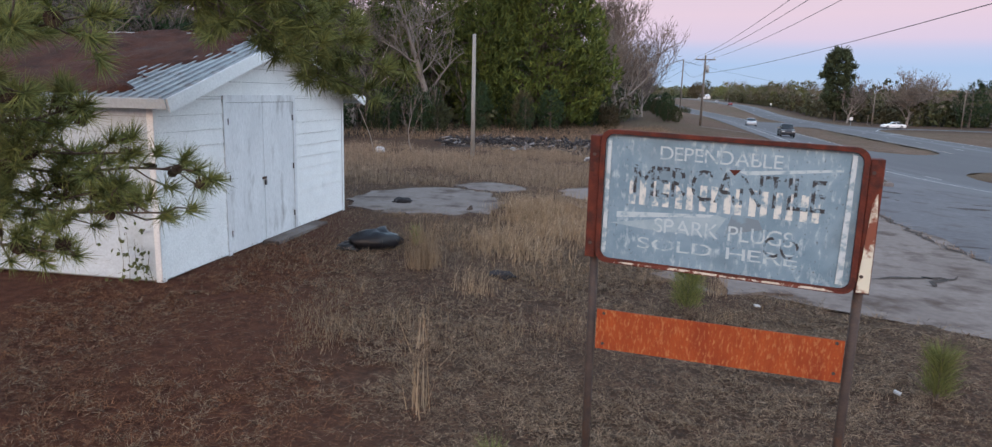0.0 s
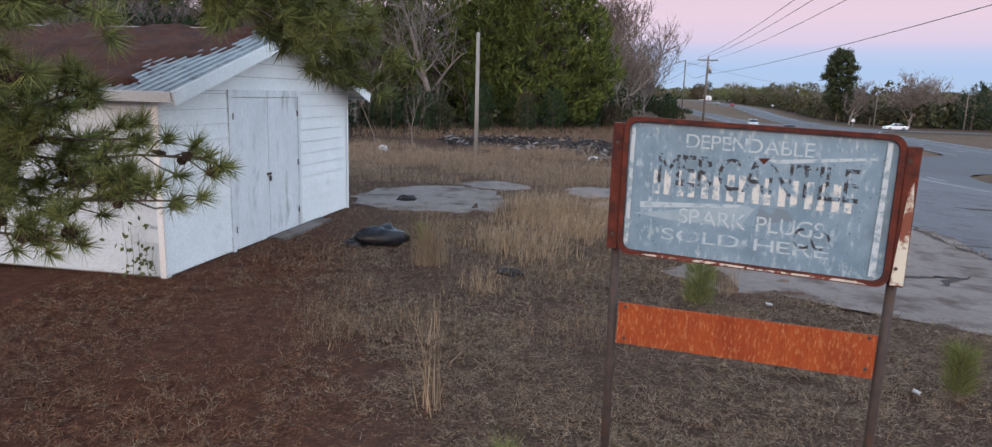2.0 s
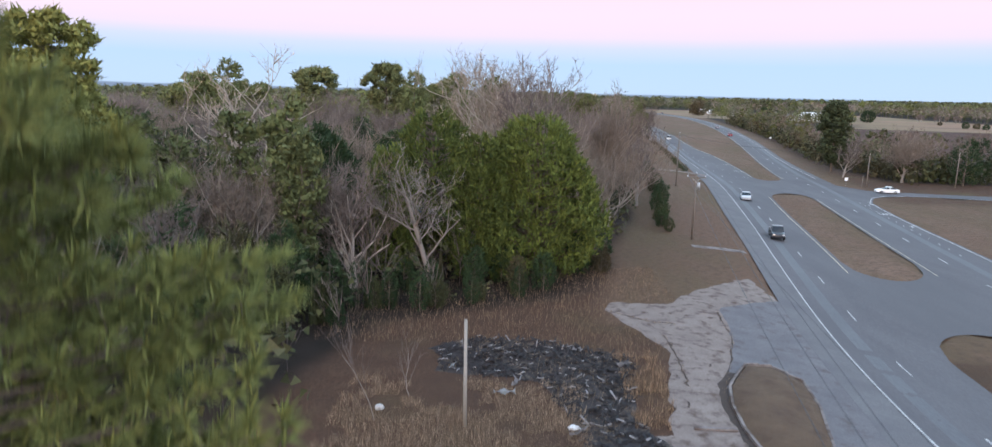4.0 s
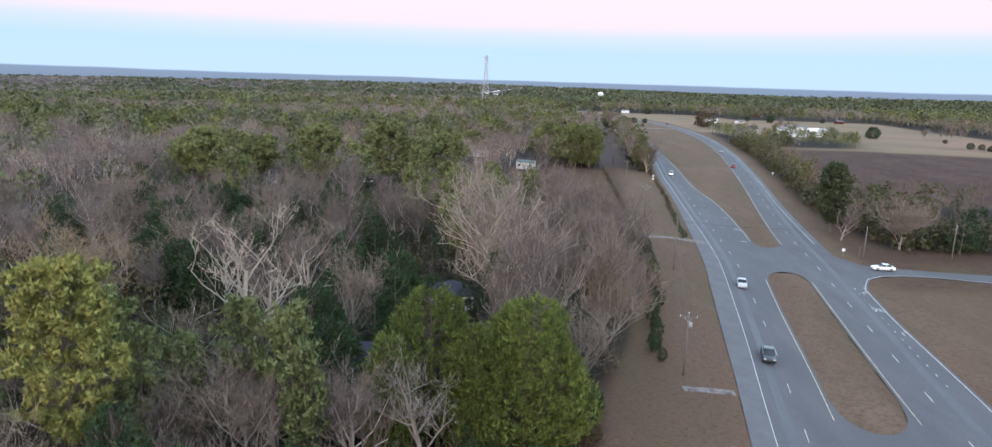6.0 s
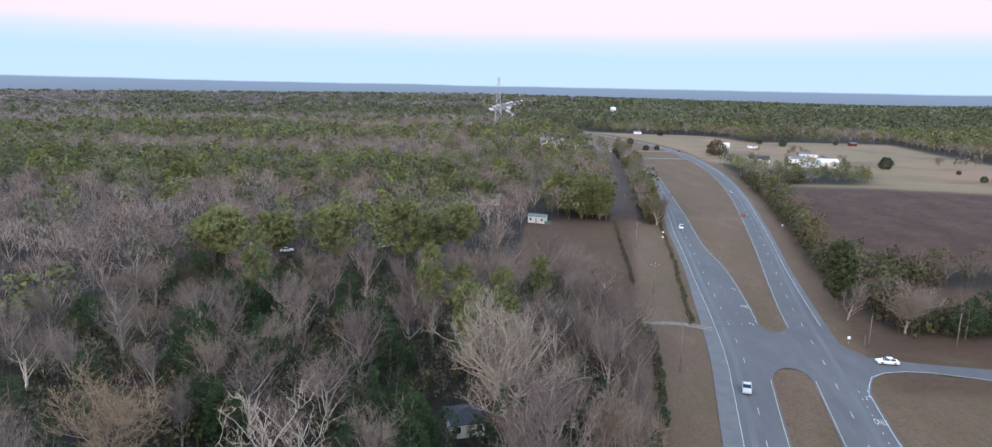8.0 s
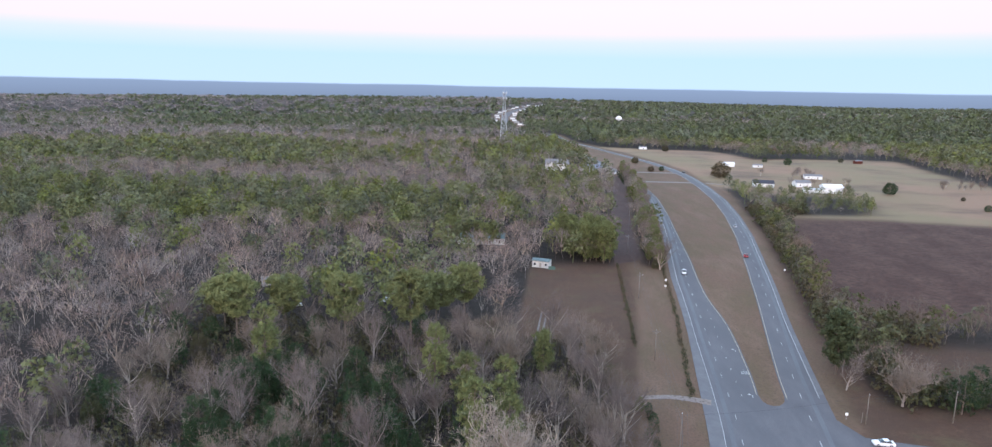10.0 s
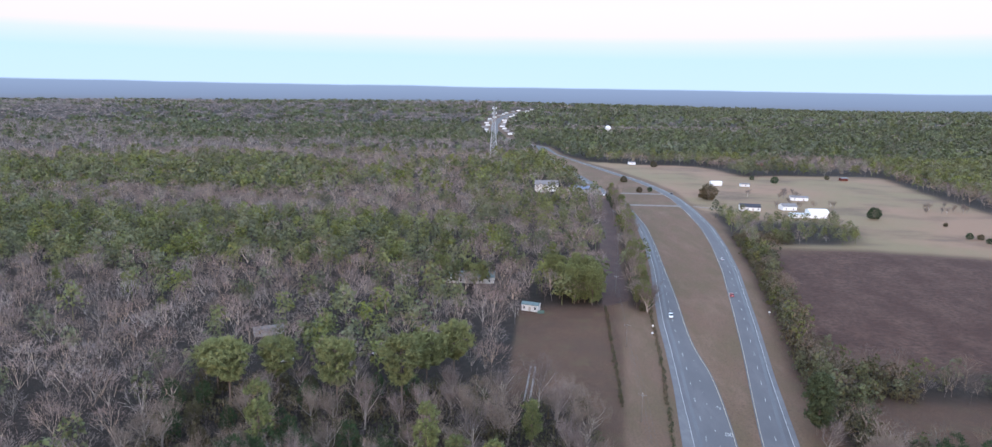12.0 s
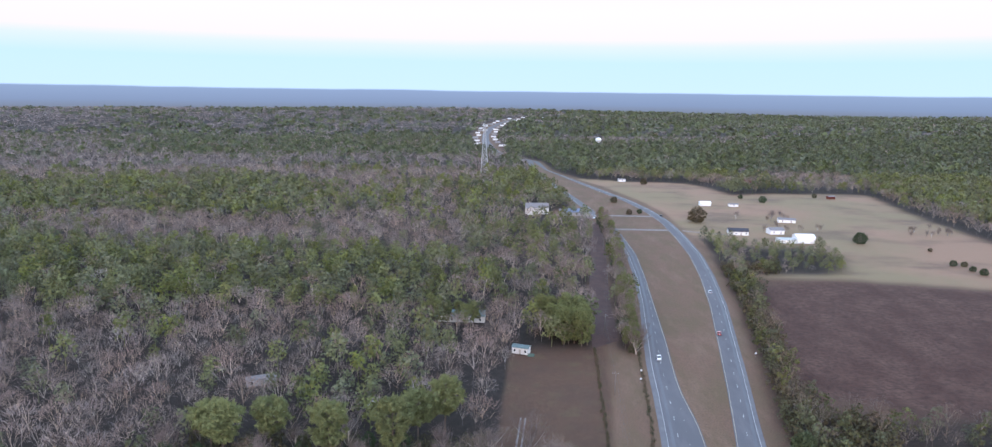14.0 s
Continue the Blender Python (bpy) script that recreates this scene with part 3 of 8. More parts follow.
def crossing(name, y0, y1, nose0, nose1, mat, lift):
    """Paving across the median, with the rounded ends of the grass cut out of it."""
    V, k, rows_ = [], 14, 10
    for j in range(rows_ + 1):
        for i in range(k + 1):
            s = i / k
            c = 1 - (2 * s - 1) ** 2
            a, b = y0 - nose0 * (1 - math.sqrt(c)), y1 + nose1 * (1 - math.sqrt(c))
            y = a + (b - a) * j / rows_
            x = float(r1(y)) - 0.02 + (float(l2(y)) - float(r1(y)) + 0.04) * s
            V.append((x, y, float(land(x, y)) + lift))
    q = (np.arange(rows_)[:, None] * (k + 1) + np.arange(k)[None]).ravel()
    return mesh_of(name, V, np.stack([q, q + 1, q + k + 2, q + k + 1], 1), mat, smooth=True)


def sheet(name, poly, mat, lift, cell=1.5, thick=0.0):
    """A draped sheet over a polygon."""
    bm = bmesh.new()
    vs = [bm.verts.new((x, y, 0)) for x, y in poly]
    bm.faces.new(vs)
    xs, ys = [p[0] for p in poly], [p[1] for p in poly]
    for lo, hi, ax in ((min(xs), max(xs), 0), (min(ys), max(ys), 1)):
        for c in np.arange(lo + cell, hi, cell):
            no = (1, 0, 0) if ax == 0 else (0, 1, 0)
            bmesh.ops.bisect_plane(bm, geom=bm.verts[:] + bm.edges[:] + bm.faces[:], plane_co=(c, 0, 0) if ax == 0 else (0, c, 0), plane_no=no)
    co = np.array([v.co[:] for v in bm.verts])
    z = land(co[:, 0], co[:, 1]) + lift
    for v, h in zip(bm.verts, z):
        v.co.z = h
    if thick:
        r = bmesh.ops.extrude_face_region(bm, geom=bm.faces[:])
        for e in r["geom"]:
            if isinstance(e, bmesh.types.BMVert):
                e.co.z += thick
    bmesh.ops.recalc_face_normals(bm, faces=bm.faces)
    me = bpy.data.meshes.new(name)
    bm.to_mesh(me)
    bm.free()
    me.materials.append(mat)
    return me


tagged(obj("road_west", strip("road_west", l1, r1, -150, 3600, 4, M["asphalt"], 0.0, 14)), "grey two-lane asphalt carriageway with a wide shoulder", "road", kind="structure")
tagged(obj("road_shoulder", strip("road_shoulder", lambda y: l1(y) + 0.05, lambda y: line1(y) - 0.1, -150, 1400, 4, M["shoulder"], 0.006, 3)), "pale paved shoulder outside the white line", "road", kind="structure")
tagged(obj("road_shoulder", strip("road_shoulder", lambda y: r2(y) - 1.6, lambda y: r2(y) - 0.05, 182, 1400, 4, M["shoulder"], 0.006, 3)), "pale paved shoulder outside the white line", "road", kind="structure")
tagged(obj("road_east", strip("road_east", l2, r2, -150, 3600, 4, M["asphalt"], 0.0, 14)), "grey two-lane asphalt carriageway with a turning lane", "road", kind="structure")
tagged(obj("crossover_near", crossing("crossover_near", 59, 77, 7, 9, M["asphalt"], -0.004)), "worn asphalt crossing in the median", "road", kind="structure")
tagged(obj("crossover_far", crossing("crossover_far", 150, 173.5, 7, 6, M["asphalt"], -0.004)), "asphalt crossing in the median at the side road", "road", kind="structure")
for ya, yb in ((588, 594), (656, 662)):
    tagged(obj("crossover", strip("crossover", r1, l2, ya, yb, 3.5, M["concrete"], 0.02)), "pale concrete crossing through the grass median", "road", kind="structure")
tagged(obj("side_road", sheet("side_road", SIDE_ROAD, M["asphalt"], 0.006, 4)), "grey asphalt side road joining the highway", "road", kind="structure")
tagged(obj("lot_pavement", sheet("lot_pavement", LOT, M["lot"], -0.006, 1.5)), "cracked weathered paving of an abandoned forecourt", "pavement", kind="structure")

APRON = ragged([(9.7, 12), (9.9, 15), (10.4, 19.5), (11.0, 22.6), (11.5, 26), (12.2, 30.2), (12.6, 34), (13.3, 40.4), (16.4, 50), (17.6, 58), (24.2, 63), (23.6, 54), (21.8, 42), (20.2, 32), (18.2, 14), (16.8, 3), (13, 1.5)], 1.0, 0.12, 14)
tagged(obj("apron", sheet("apron", APRON, M["old_asphalt"], 0.0, 1.5)), "grey worn asphalt between the forecourt and the highway", "pavement", kind="structure")

# the cleared strip under the power line
CLEARED = [(float(np.interp(y, [308, 380, 511, 640], [33, 37, 49, 62])), y) for y in range(308, 641, 24)] + [(float(np.interp(y, [308, 380, 511, 640], [46, 49, 60, 69])), y) for y in range(632, 307, -24)]
tagged(obj("cleared_strip", sheet("cleared_strip", CLEARED, M["cleared"], 0.03, 12)), "red-brown cleared strip beneath a power line", "ground", kind="structure")


# ---- trees ----
rng = np.random.default_rng(7)


def bare_skeleton(seed, height, spread, trunk_r, levels=4, fork=0.3, lift=0.55, kids=(5, 5, 5, 4), clear=0.25, stem=0.62, reach=1.0):
    """Limbs of a leafless tree: lists of (points, radii, level)."""
    g = np.random.default_rng(seed)
    limbs = []

    def grow(p, d, length, r, level):
        n = 5 if level < 2 else 4
        pts, dirs = [np.array(p)], [d]
        for _ in range(n - 1):
            d = unit(d + g.normal(0, 0.13 + 0.05 * level, 3) + np.array([0, 0, 0.10 if level else 0.0]))
            pts.append(pts[-1] + d * length / (n - 1))
            dirs.append(d)
        tip = r * (0.45 if level == 0 else 0.25)
        limbs.append((np.array(pts), np.linspace(r, tip, n), level))
        if level >= levels:
            return
        count = kids[min(level, len(kids) - 1)]
        for k in range(count):
            s = (clear + (1 - clear) * (k + g.uniform(0.1, 0.9)) / count) if level == 0 else g.uniform(0.2, 1.0)
            i = min(int(s * (n - 1)), n - 2)
            f = s * (n - 1) - i
            q = pts[i] * (1 - f) + pts[i + 1] * f
            az = g.uniform(0, 2 * np.pi) if level else 2.4 * k + g.uniform(-0.5, 0.5)
            side = np.array([np.cos(az), np.sin(az), 0])
            nd = unit(dirs[i] * g.uniform(0.35, 0.9) + side * spread * g.uniform(0.7, 1.2) + np.array([0, 0, lift * g.uniform(0.3, 1.0)]))
            ln = length * g.uniform(0.42, 0.68) * ((1.15 - 0.4 * s) * reach if level == 0 else 1.0)
            grow(q, nd, ln, max(r * (1 - 0.55 * s) * g.uniform(0.42, 0.62), 0.004), level + 1)
    grow(np.array([0, 0, -0.2]), unit(np.array([g.normal(0, 0.04), g.normal(0, 0.04), 1.0])), height * stem, trunk_r, 0)
    top = max(l[0][:, 2].max() for l in limbs)
    return [(p * np.array([1, 1, height / top]), r, lv) for p, r, lv in limbs]


def bare_meshes(seed, height, spread, trunk_r, bark, twigs, min_r=0.022, **kw):
    """Meshes of a leafless tree: trunk, branches, twigs."""
    t, w = Tubes(), Tubes()
    deep = kw.get("levels", 4)
    g = np.random.default_rng(seed + 500)
    fine, size = kw.pop("fine", 3), kw.pop("fine_len", 1.0)
    for pts, r, lv in bare_skeleton(seed, height, spread, trunk_r, **kw):
        if lv == 0:
            t.tube(pts, np.maximum(r, min_r), 7)
        elif lv < deep - 1:
            t.tube(pts, np.maximum(r, min_r), 4)
        elif lv < deep:
            w.tube(pts[::2] if len(pts) > 3 else pts, np.maximum(r, min_r)[::2] if len(pts) > 3 else np.maximum(r, min_r), 3)
        else:   # the finest twigs are slivers
            a, d = pts[0], pts[-1] - pts[0]
            base = a + d * g.uniform(0, 0.9, (fine + 1, 1))
            base[0] = a
            way = unit(d + g.normal(0, 0.55, (fine + 1, 3)) * np.linalg.norm(d) + np.array([0, 0, 0.25]) * np.linalg.norm(d))
            way[0] = unit(d)
            ln = np.linalg.norm(d) * g.uniform(0.35, 0.8, (fine + 1, 1)) * size
            ln[0] = np.linalg.norm(d)
            s = unit(np.cross(way, g.normal(0, 1, (fine + 1, 3)))) * min_r * 0.75
            w.tris(np.stack([base - s, base + s, base + way * ln], 1))
    return (("trunk", t.mesh("trunk", bark)), ("crown", w.mesh("crown", twigs)))


def sprays(g, centres, size, n, up=0.5, aspect=0.5, out=None):
    """n small leaf triangles round each centre."""
    k = len(centres)
    d = unit(g.normal(0, 1, (k, n, 3)) + np.array([0, 0, up]) + (0 if out is None else out[:, None] * 0.9))
    s = unit(np.cross(d, g.normal(0, 1, (k, n, 3))))
    L = size * g.uniform(0.6, 1.3, (k, n, 1))
    base = centres[:, None] + g.normal(0, size * 0.35, (k, n, 3))
    return np.stack([base + s * L * aspect * 0.5, base - s * L * aspect * 0.5, base + d * L], 2).reshape(-1, 3, 3)


def lumps_of(g, centres, size, n):
    """A shell of n small leaf pieces round each centre, flattened underneath, so that every lump has a lit top and a dark foot."""
    k = len(centres)
    d = unit(g.normal(0, 1, (k, n, 3)) + np.array([0, 0, 0.5]))
    c = centres[:, None] + d * np.array([1, 1, 0.7]) * size * g.uniform(0.35, 1.2, (k, n, 1)) * g.uniform(0.75, 1.25, (k, 1, 1))
    nrm = unit(d + g.normal(0, 0.45, (k, n, 3)))
    u = unit(np.cross(nrm, g.normal(0, 1, (k, n, 3))))
    v = np.cross(nrm, u)
    L = size * g.uniform(0.28, 0.60, (k, n, 1))
    return np.stack([c + u * L, c - u * L * 0.4 + v * L * 0.55, c - u * L * 0.4 - v * L * 0.55], 2).reshape(-1, 3, 3)


def cedar_meshes(seed, height, radius, leaf, clumps=420, n=7, size=0.75, dome=False):
    """An evergreen with a flame-shaped crown of upright sprays on a hidden trunk with limbs."""
    g = np.random.default_rng(seed)
    t = Tubes()
    t.tube([[0, 0, -0.2], [0.1, 0, height * 0.5], [0, 0.1, height * 0.93]], [0.03 * height * 0.6, 0.018 * height * 0.6, 0.03], 7)
    z = height * (0.04 + 0.94 * g.beta(1.15, 1.35, clumps))
    az = g.uniform(0, 2 * np.pi, clumps)
    f = z / height
    prof = np.sin(np.clip(f * 1.25 + 0.22, 0, 1) * np.pi * 0.5) * np.sqrt(np.clip(1.02 - f, 0, 1)) * 1.15
    if dome:
        prof = np.sqrt(np.clip(1 - f ** 3.0, 0, 1)) * (0.72 + 0.28 * sstep(0.0, 0.35, f))
    lobe = 1 + (0.22 if dome else 0.0) * np.sin(2 * az + 6 * f) * f + 0.16 * np.sin(3 * az + 5 * f + seed) + 0.10 * np.sin(7 * az - 9 * f)
    rr = radius * prof * lobe * g.uniform(0.55, 1.0, clumps) ** 0.5
    c = np.stack([rr * np.cos(az), rr * np.sin(az), z], 1)
    for q in c[::9]:
        t.tube([[0, 0, max(q[2] - 0.35 * math.hypot(q[0], q[1]), 0.4)], q * np.array([0.6, 0.6, 0.97]), q], [0.06, 0.04, 0.015], 3)
    out = unit(np.stack([np.cos(az), np.sin(az), 0.2 + 0 * az], 1))
    w = Tubes()
    w.tris(sprays(g, c, size, n, up=1.3, aspect=0.3, out=out))
    return (("trunk", t.mesh("trunk", M["bark"])), ("crown", w.mesh("crown", leaf)))


def pine_meshes(seed, height, radius, leaf, clumps=110, n=14, size=0.8, low=0.4):
    """A tall pine: bare lower trunk, tiered limbs, tufted clumps."""
    g = np.random.default_rng(seed)
    t, w = Tubes(), Tubes()
    lean = g.normal(0, 0.25, 2)
    t.tube([[0, 0, -0.2], [lean[0] * 0.5, lean[1] * 0.5, height * 0.5], [lean[0], lean[1], height * 0.98]], [0.016 * height, 0.011 * height, 0.03], 7)
    cs, outs = [], []
    for k in range(clumps):
        f = low + (1 - low) * g.uniform(0, 1) ** 0.85
        mid = (1.03 + low) / 2
        prof = math.sqrt(max(0.03, 1 - ((f - mid) / (1.03 - mid)) ** 2)) * (0.72 + 0.28 * math.sin(9 * f + seed) ** 2) * 0.85
        az = g.uniform(0, 2 * np.pi)
        r = radius * 1.25 * prof * g.uniform(0.35, 1.0)
        root = np.array([lean[0] * f, lean[1] * f, f * height])
        tip = root + np.array([r * np.cos(az), r * np.sin(az), 0.18 * r + g.normal(0, 0.2)])
        if k % 3 == 0:
            t.tube([root - [0, 0, 0.15 * r], (root + tip) / 2 - [0, 0, 0.1 * r], tip], [0.05, 0.035, 0.015], 3)
        cs.append(tip)
        outs.append([np.cos(az), np.sin(az), 0.5])
    w.tris(lumps_of(g, np.array(cs), size, n - n // 3))
    w.tris(sprays(g, np.array(cs), size * 1.15, n // 3, up=0.6, aspect=0.3, out=unit(np.array(outs))))
    return (("trunk", t.mesh("trunk", M["bark"])), ("crown", w.mesh("crown", leaf)))


def plant(name, meshes, x, y, label, category="tree", group="", scale=1.0, turn=0.0, tall=1.0):
    e = thing(name, label, category, Matrix.Translation((x, y, float(land(x, y)))) @ Matrix.Rotation(turn, 4, "Z") @ Matrix.Diagonal((scale, scale, scale * tall, 1)), group)
    for pn, me in meshes:
        obj(pn, me, e)
    return e


# Trees that stand out, each of its own shape.
plant("cedar", cedar_meshes(1, 15.4, 5.9, M["cedar"], 2100, 18, 0.5, True), 1.8, 66.5, "tall dense green cedar at the edge of the lot")
plant("cedar", cedar_meshes(8, 13.6, 3.6, M["cedar"], 800, 18, 0.5), -3.4, 63.5, "pointed bright green cedar beside a larger one")
plant("cedar", cedar_meshes(9, 12.4, 3.2, M["cedar"], 600, 18, 0.5), -11.8, 63.5, "pointed bright green cedar behind a dead tree")
plant("cedar", cedar_meshes(2, 15.5, 5.0, M["cedar"], 1200, 18, 0.5, True), -8.5, 69, "dense green cedar behind a dead tree")
plant("cedar", cedar_meshes(3, 13.0, 4.5, M["dark_cedar"], 620, 16, 0.55), -18, 64.6, "dark green cedar in the thicket")
plant("cedar", cedar_meshes(4, 14.0, 4.8, M["dark_cedar"], 620, 16, 0.55), -22, 73, "dark green cedar among bare trees")
plant("cedar", cedar_meshes(5, 12.0, 4.2, M["dark_cedar"], 620, 16, 0.55), -17, 97, "dark green cedar beside a small house")
plant("cedar", cedar_meshes(6, 11.0, 4.0, M["dark_cedar"], 620, 16, 0.55), -52, 103, "dark green cedar among bare trees")
plant("cedar", cedar_meshes(7, 3.6, 1.4, M["cedar"], 200, 12, 0.3), 25.5, 162, "small round cedar beside the driveway")
plant("dead_tree", bare_meshes(21, 13.0, 1.0, 0.30, M["grey_bark"], M["grey_bark"], 0.03, levels=3, lift=0.25, kids=(9, 6, 5), clear=0.3), -7, 58, "grey dead tree with crooked bare branches")
plant("sycamore", bare_meshes(22, 24.5, 1.2, 0.62, M["pale_bark"], M["pale_twig"], 0.04, levels=4, lift=0.85, kids=(16, 8, 6, 4), clear=0.06, fine=3, stem=0.45, reach=1.75), -3.0, 112, "large pale leafless sycamore with spreading limbs")
plant("bare_tree", bare_meshes(23, 20.0, 0.66, 0.4, M["grey_bark"], M["tan_twig"], 0.035, levels=4, lift=1.1, kids=(13, 7, 6, 4), clear=0.05, stem=0.45, reach=1.5, fine=4), 12.2, 93, "leafless tree with many upright branches")
plant("bare_tree", bare_meshes(24, 22.5, 1.0, 0.48, M["pale_bark"], M["pale_twig"], 0.035, levels=4, lift=0.7, kids=(10, 4, 4, 3), clear=0.12, stem=0.62, reach=1.05, fine=1), -31, 79, "pale leafless tree with open branching")
plant("bare_tree", bare_meshes(25, 20.0, 1.1, 0.4, M["grey_bark"], M["gold_twig"], 0.035, levels=4, lift=0.6, kids=(11, 7, 6, 4), clear=0.1, stem=0.42, reach=1.8, fine=3), -60, 90.5, "broad leafless tan-twigged tree")
plant("pine", pine_meshes(31, 21.5, 4.6, M["yellow_pine"], 300, 60, 0.56, 0.35), -34, 50, "tall olive-green pine above bare woods")

for k, (x, y, h) in enumerate(((-91, 196, 19), (-79, 204, 17), (-57, 194, 21), (-37.5, 195.5, 22.5), (-25, 222, 18), (-33, 214, 16), (-98, 203, 16), (86, 197, 19))):
    plant("pine", pine_meshes(130 + k, h + (1.2 if x < 0 else -0.5), 6.8 if x < 0 else 4.6, M["olive_pine"] if x < 0 else M["dark_backlit_pine"], 150, 60, 1.05, 0.40 if x < 0 else 0.12), x, y, "olive-green pine with a rounded crown" if x < 0 else "tall dark pine beside the side road", group="large pines")
plant("bare_tree", bare_meshes(26, 15.0, 0.7, 0.26, M["pale_bark"], M["tan_twig"], 0.03, levels=4, lift=0.6, kids=(8, 6, 5, 4), clear=0.2), -33, 63, "leafless pale-stemmed tree with tan twigs")
plant("bare_tree", bare_meshes(27, 15.0, 0.8, 0.26, M["pale_bark"], M["tan_twig"], 0.03, levels=4, lift=0.6, kids=(8, 6, 5, 4), clear=0.2), -43, 64, "leafless pale-stemmed tree with tan twigs")
plant("bare_tree", bare_meshes(28, 22.0, 0.55, 0.28, M["grey_bark"], M["twig"], 0.035, levels=4, lift=0.8, kids=(8, 6, 5, 4), clear=0.3), -1.5, 82, "tall leafless tree behind the cedars")
plant("bare_tree", bare_meshes(29, 22.0, 0.55, 0.28, M["grey_bark"], M["twig"], 0.035, levels=4, lift=0.8, kids=(8, 6, 5, 4), clear=0.3), 3.5, 86, "tall leafless tree behind the cedars")
plant("bare_tree", bare_meshes(30, 14.5, 1.35, 0.34, M["grey_bark"], M["tan_twig"], 0.045, levels=4, lift=0.75, kids=(11, 7, 6, 4), clear=0.1, stem=0.4, reach=2.0, fine=4), 95, 177, "round leafless tan tree beside the side road")
plant("bare_tree", bare_meshes(33, 13.0, 0.8, 0.24, M["grey_bark"], M["twig"], 0.035, levels=4, lift=0.6, kids=(9, 6, 5, 4), clear=0.1), 84.5, 186, "leafless grey tree beside the side road")

# Kinds of tree that repeat through the near woods.
BARE = [bare_meshes(40 + k, 14 + 0.9 * k, 1.05 + 0.07 * k, 0.36, M["grey_bark"] if k % 3 else M["pale_bark"], M["twig"] if k % 2 else M["tan_twig"], 0.033,
                    levels=3, lift=0.7, kids=(10, 7, 6), clear=0.16, fine=4, fine_len=1.35, stem=0.42, reach=1.9) for k in range(6)]
PINES = [pine_meshes(60 + k, 18 + 1.5 * k, 3.8, M["pine"], 90, 28, 1.0, 0.26) for k in range(4)]
SCRUB = [cedar_meshes(70 + k, 6 + 2 * k, 2.3 + 0.5 * k, M["dark_cedar"] if k else M["shrub"], 170, 10, 0.58) for k in range(3)]


def scatter(x0, x1, y0, y1, gap, seed):
    """Jittered places on a grid, kept to the woods."""
    g = np.random.default_rng(seed)
    X, Y = np.meshgrid(np.arange(x0, x1, gap), np.arange(y0, y1, gap))
    X = X.ravel() + g.uniform(-0.42, 0.42, X.size) * gap
    Y = Y.ravel() + g.uniform(-0.42, 0.42, Y.size) * gap
    return X, Y, g


TAKEN = [(-91, 196, 4), (-79, 204, 4), (-57, 194, 4), (-37.5, 195.5, 4), (-25, 222, 4), (-33, 63, 4), (-43, 64, 4), (-1.5, 82, 3), (3.5, 86, 3), (1.8, 66.5, 7), (-8.5, 69, 5.5), (-7, 58, 4), (-3, 112, 7), (12.2, 93, 6), (-31, 79, 6), (-60, 90.5, 7), (-10.7, 110, 9), (-16, 82, 6.5), (-34, 50, 4), (-18, 64.6, 4), (-22, 73, 4), (-17, 97, 3), (-52, 103, 3), (25.5, 162, 2), (-33, 345, 11), (10, 664, 26), (4, 640, 26), (18, 640, 26), (42, 662, 20), (42, 645, 20), (-20, 326, 7)]


def clear_of(x, y):
    return all((x - a) ** 2 + (y - b) ** 2 > r * r for a, b, r in TAKEN)


# the dense dark edge of the woods behind the lot
edge_g = np.random.default_rng(77)
for k in range(46):
    f = k / 45
    x = -30 + 40 * f + edge_g.normal(0, 1.0)
    y = np.interp(x, [-30, -16, -8, 2, 10], [44, 47, 54, 60, 69]) + edge_g.uniform(-1.5, 6.5)
    plant("cedar", SCRUB[k % 3], x, y, "dark evergreen at the edge of the lot", group="edge evergreens", scale=edge_g.uniform(0.55, 1.15) * (0.42 if x > -17 else 1.0), turn=k * 1.9, tall=edge_g.uniform(0.8, 1.3))
for k in range(20):
    x = -44 + 46 * k / 19 + edge_g.normal(0, 1.5)
    y = np.interp(x, [-44, -16, -8, 2], [52, 55, 64, 74]) + edge_g.uniform(0, 9)
    if clear_of(x, y):
        plant("bare_tree", BARE[k % 6], x, y, "leafless tree at the edge of the lot", group="edge trees", scale=edge_g.uniform(0.6, 0.95), turn=k * 2.1)
for k in range(9):
    x = -46 + 34 * k / 8 + edge_g.normal(0, 1.5)
    y = 54 + edge_g.uniform(0, 14)
    if clear_of(x, y) and x < -14:
        plant("pine", PINES[k % 4], x, y, "dark pine behind the shed", group="edge pines", scale=edge_g.uniform(0.6, 0.8), turn=k * 2.1)

X, Y, g = scatter(-105, 32, 26, 215, 10.0, 5)
NEAR_N = 0
for x, y, u, v, w in zip(X, Y, g.uniform(0, 1, X.size), g.uniform(0, 1, X.size), g.uniform(0, 1, X.size)):
    if abs(x) > 0.80 * y + 12 or not wooded(x, y) or not clear_of(x, y) or NEAR_N > 290 or (y < 76 and x > -26 + 0.2 * y):
        continue
    NEAR_N += 1
    share = float(pine_share(x, y))
    share *= 0.25
    if u < share * 0.55:
        plant("pine", PINES[int(v * 4)], x, y, "green pine rising from bare woods", group="pines of the near woods", scale=0.75 + 0.3 * w, turn=6.28 * v)
    elif u < share * 0.55 + 0.37:
        plant("cedar", SCRUB[int(v * 3)], x, y, "dark evergreen in the understorey", group="understorey evergreens", scale=0.8 + 0.4 * w, turn=6.28 * v)
    else:
        plant("bare_tree", BARE[int(v * 6)], x, y, "leafless grey-brown tree of the near woods", group="bare trees of the near woods", scale=0.62 + 0.36 * w, turn=6.28 * v, tall=0.9 + 0.2 * u)


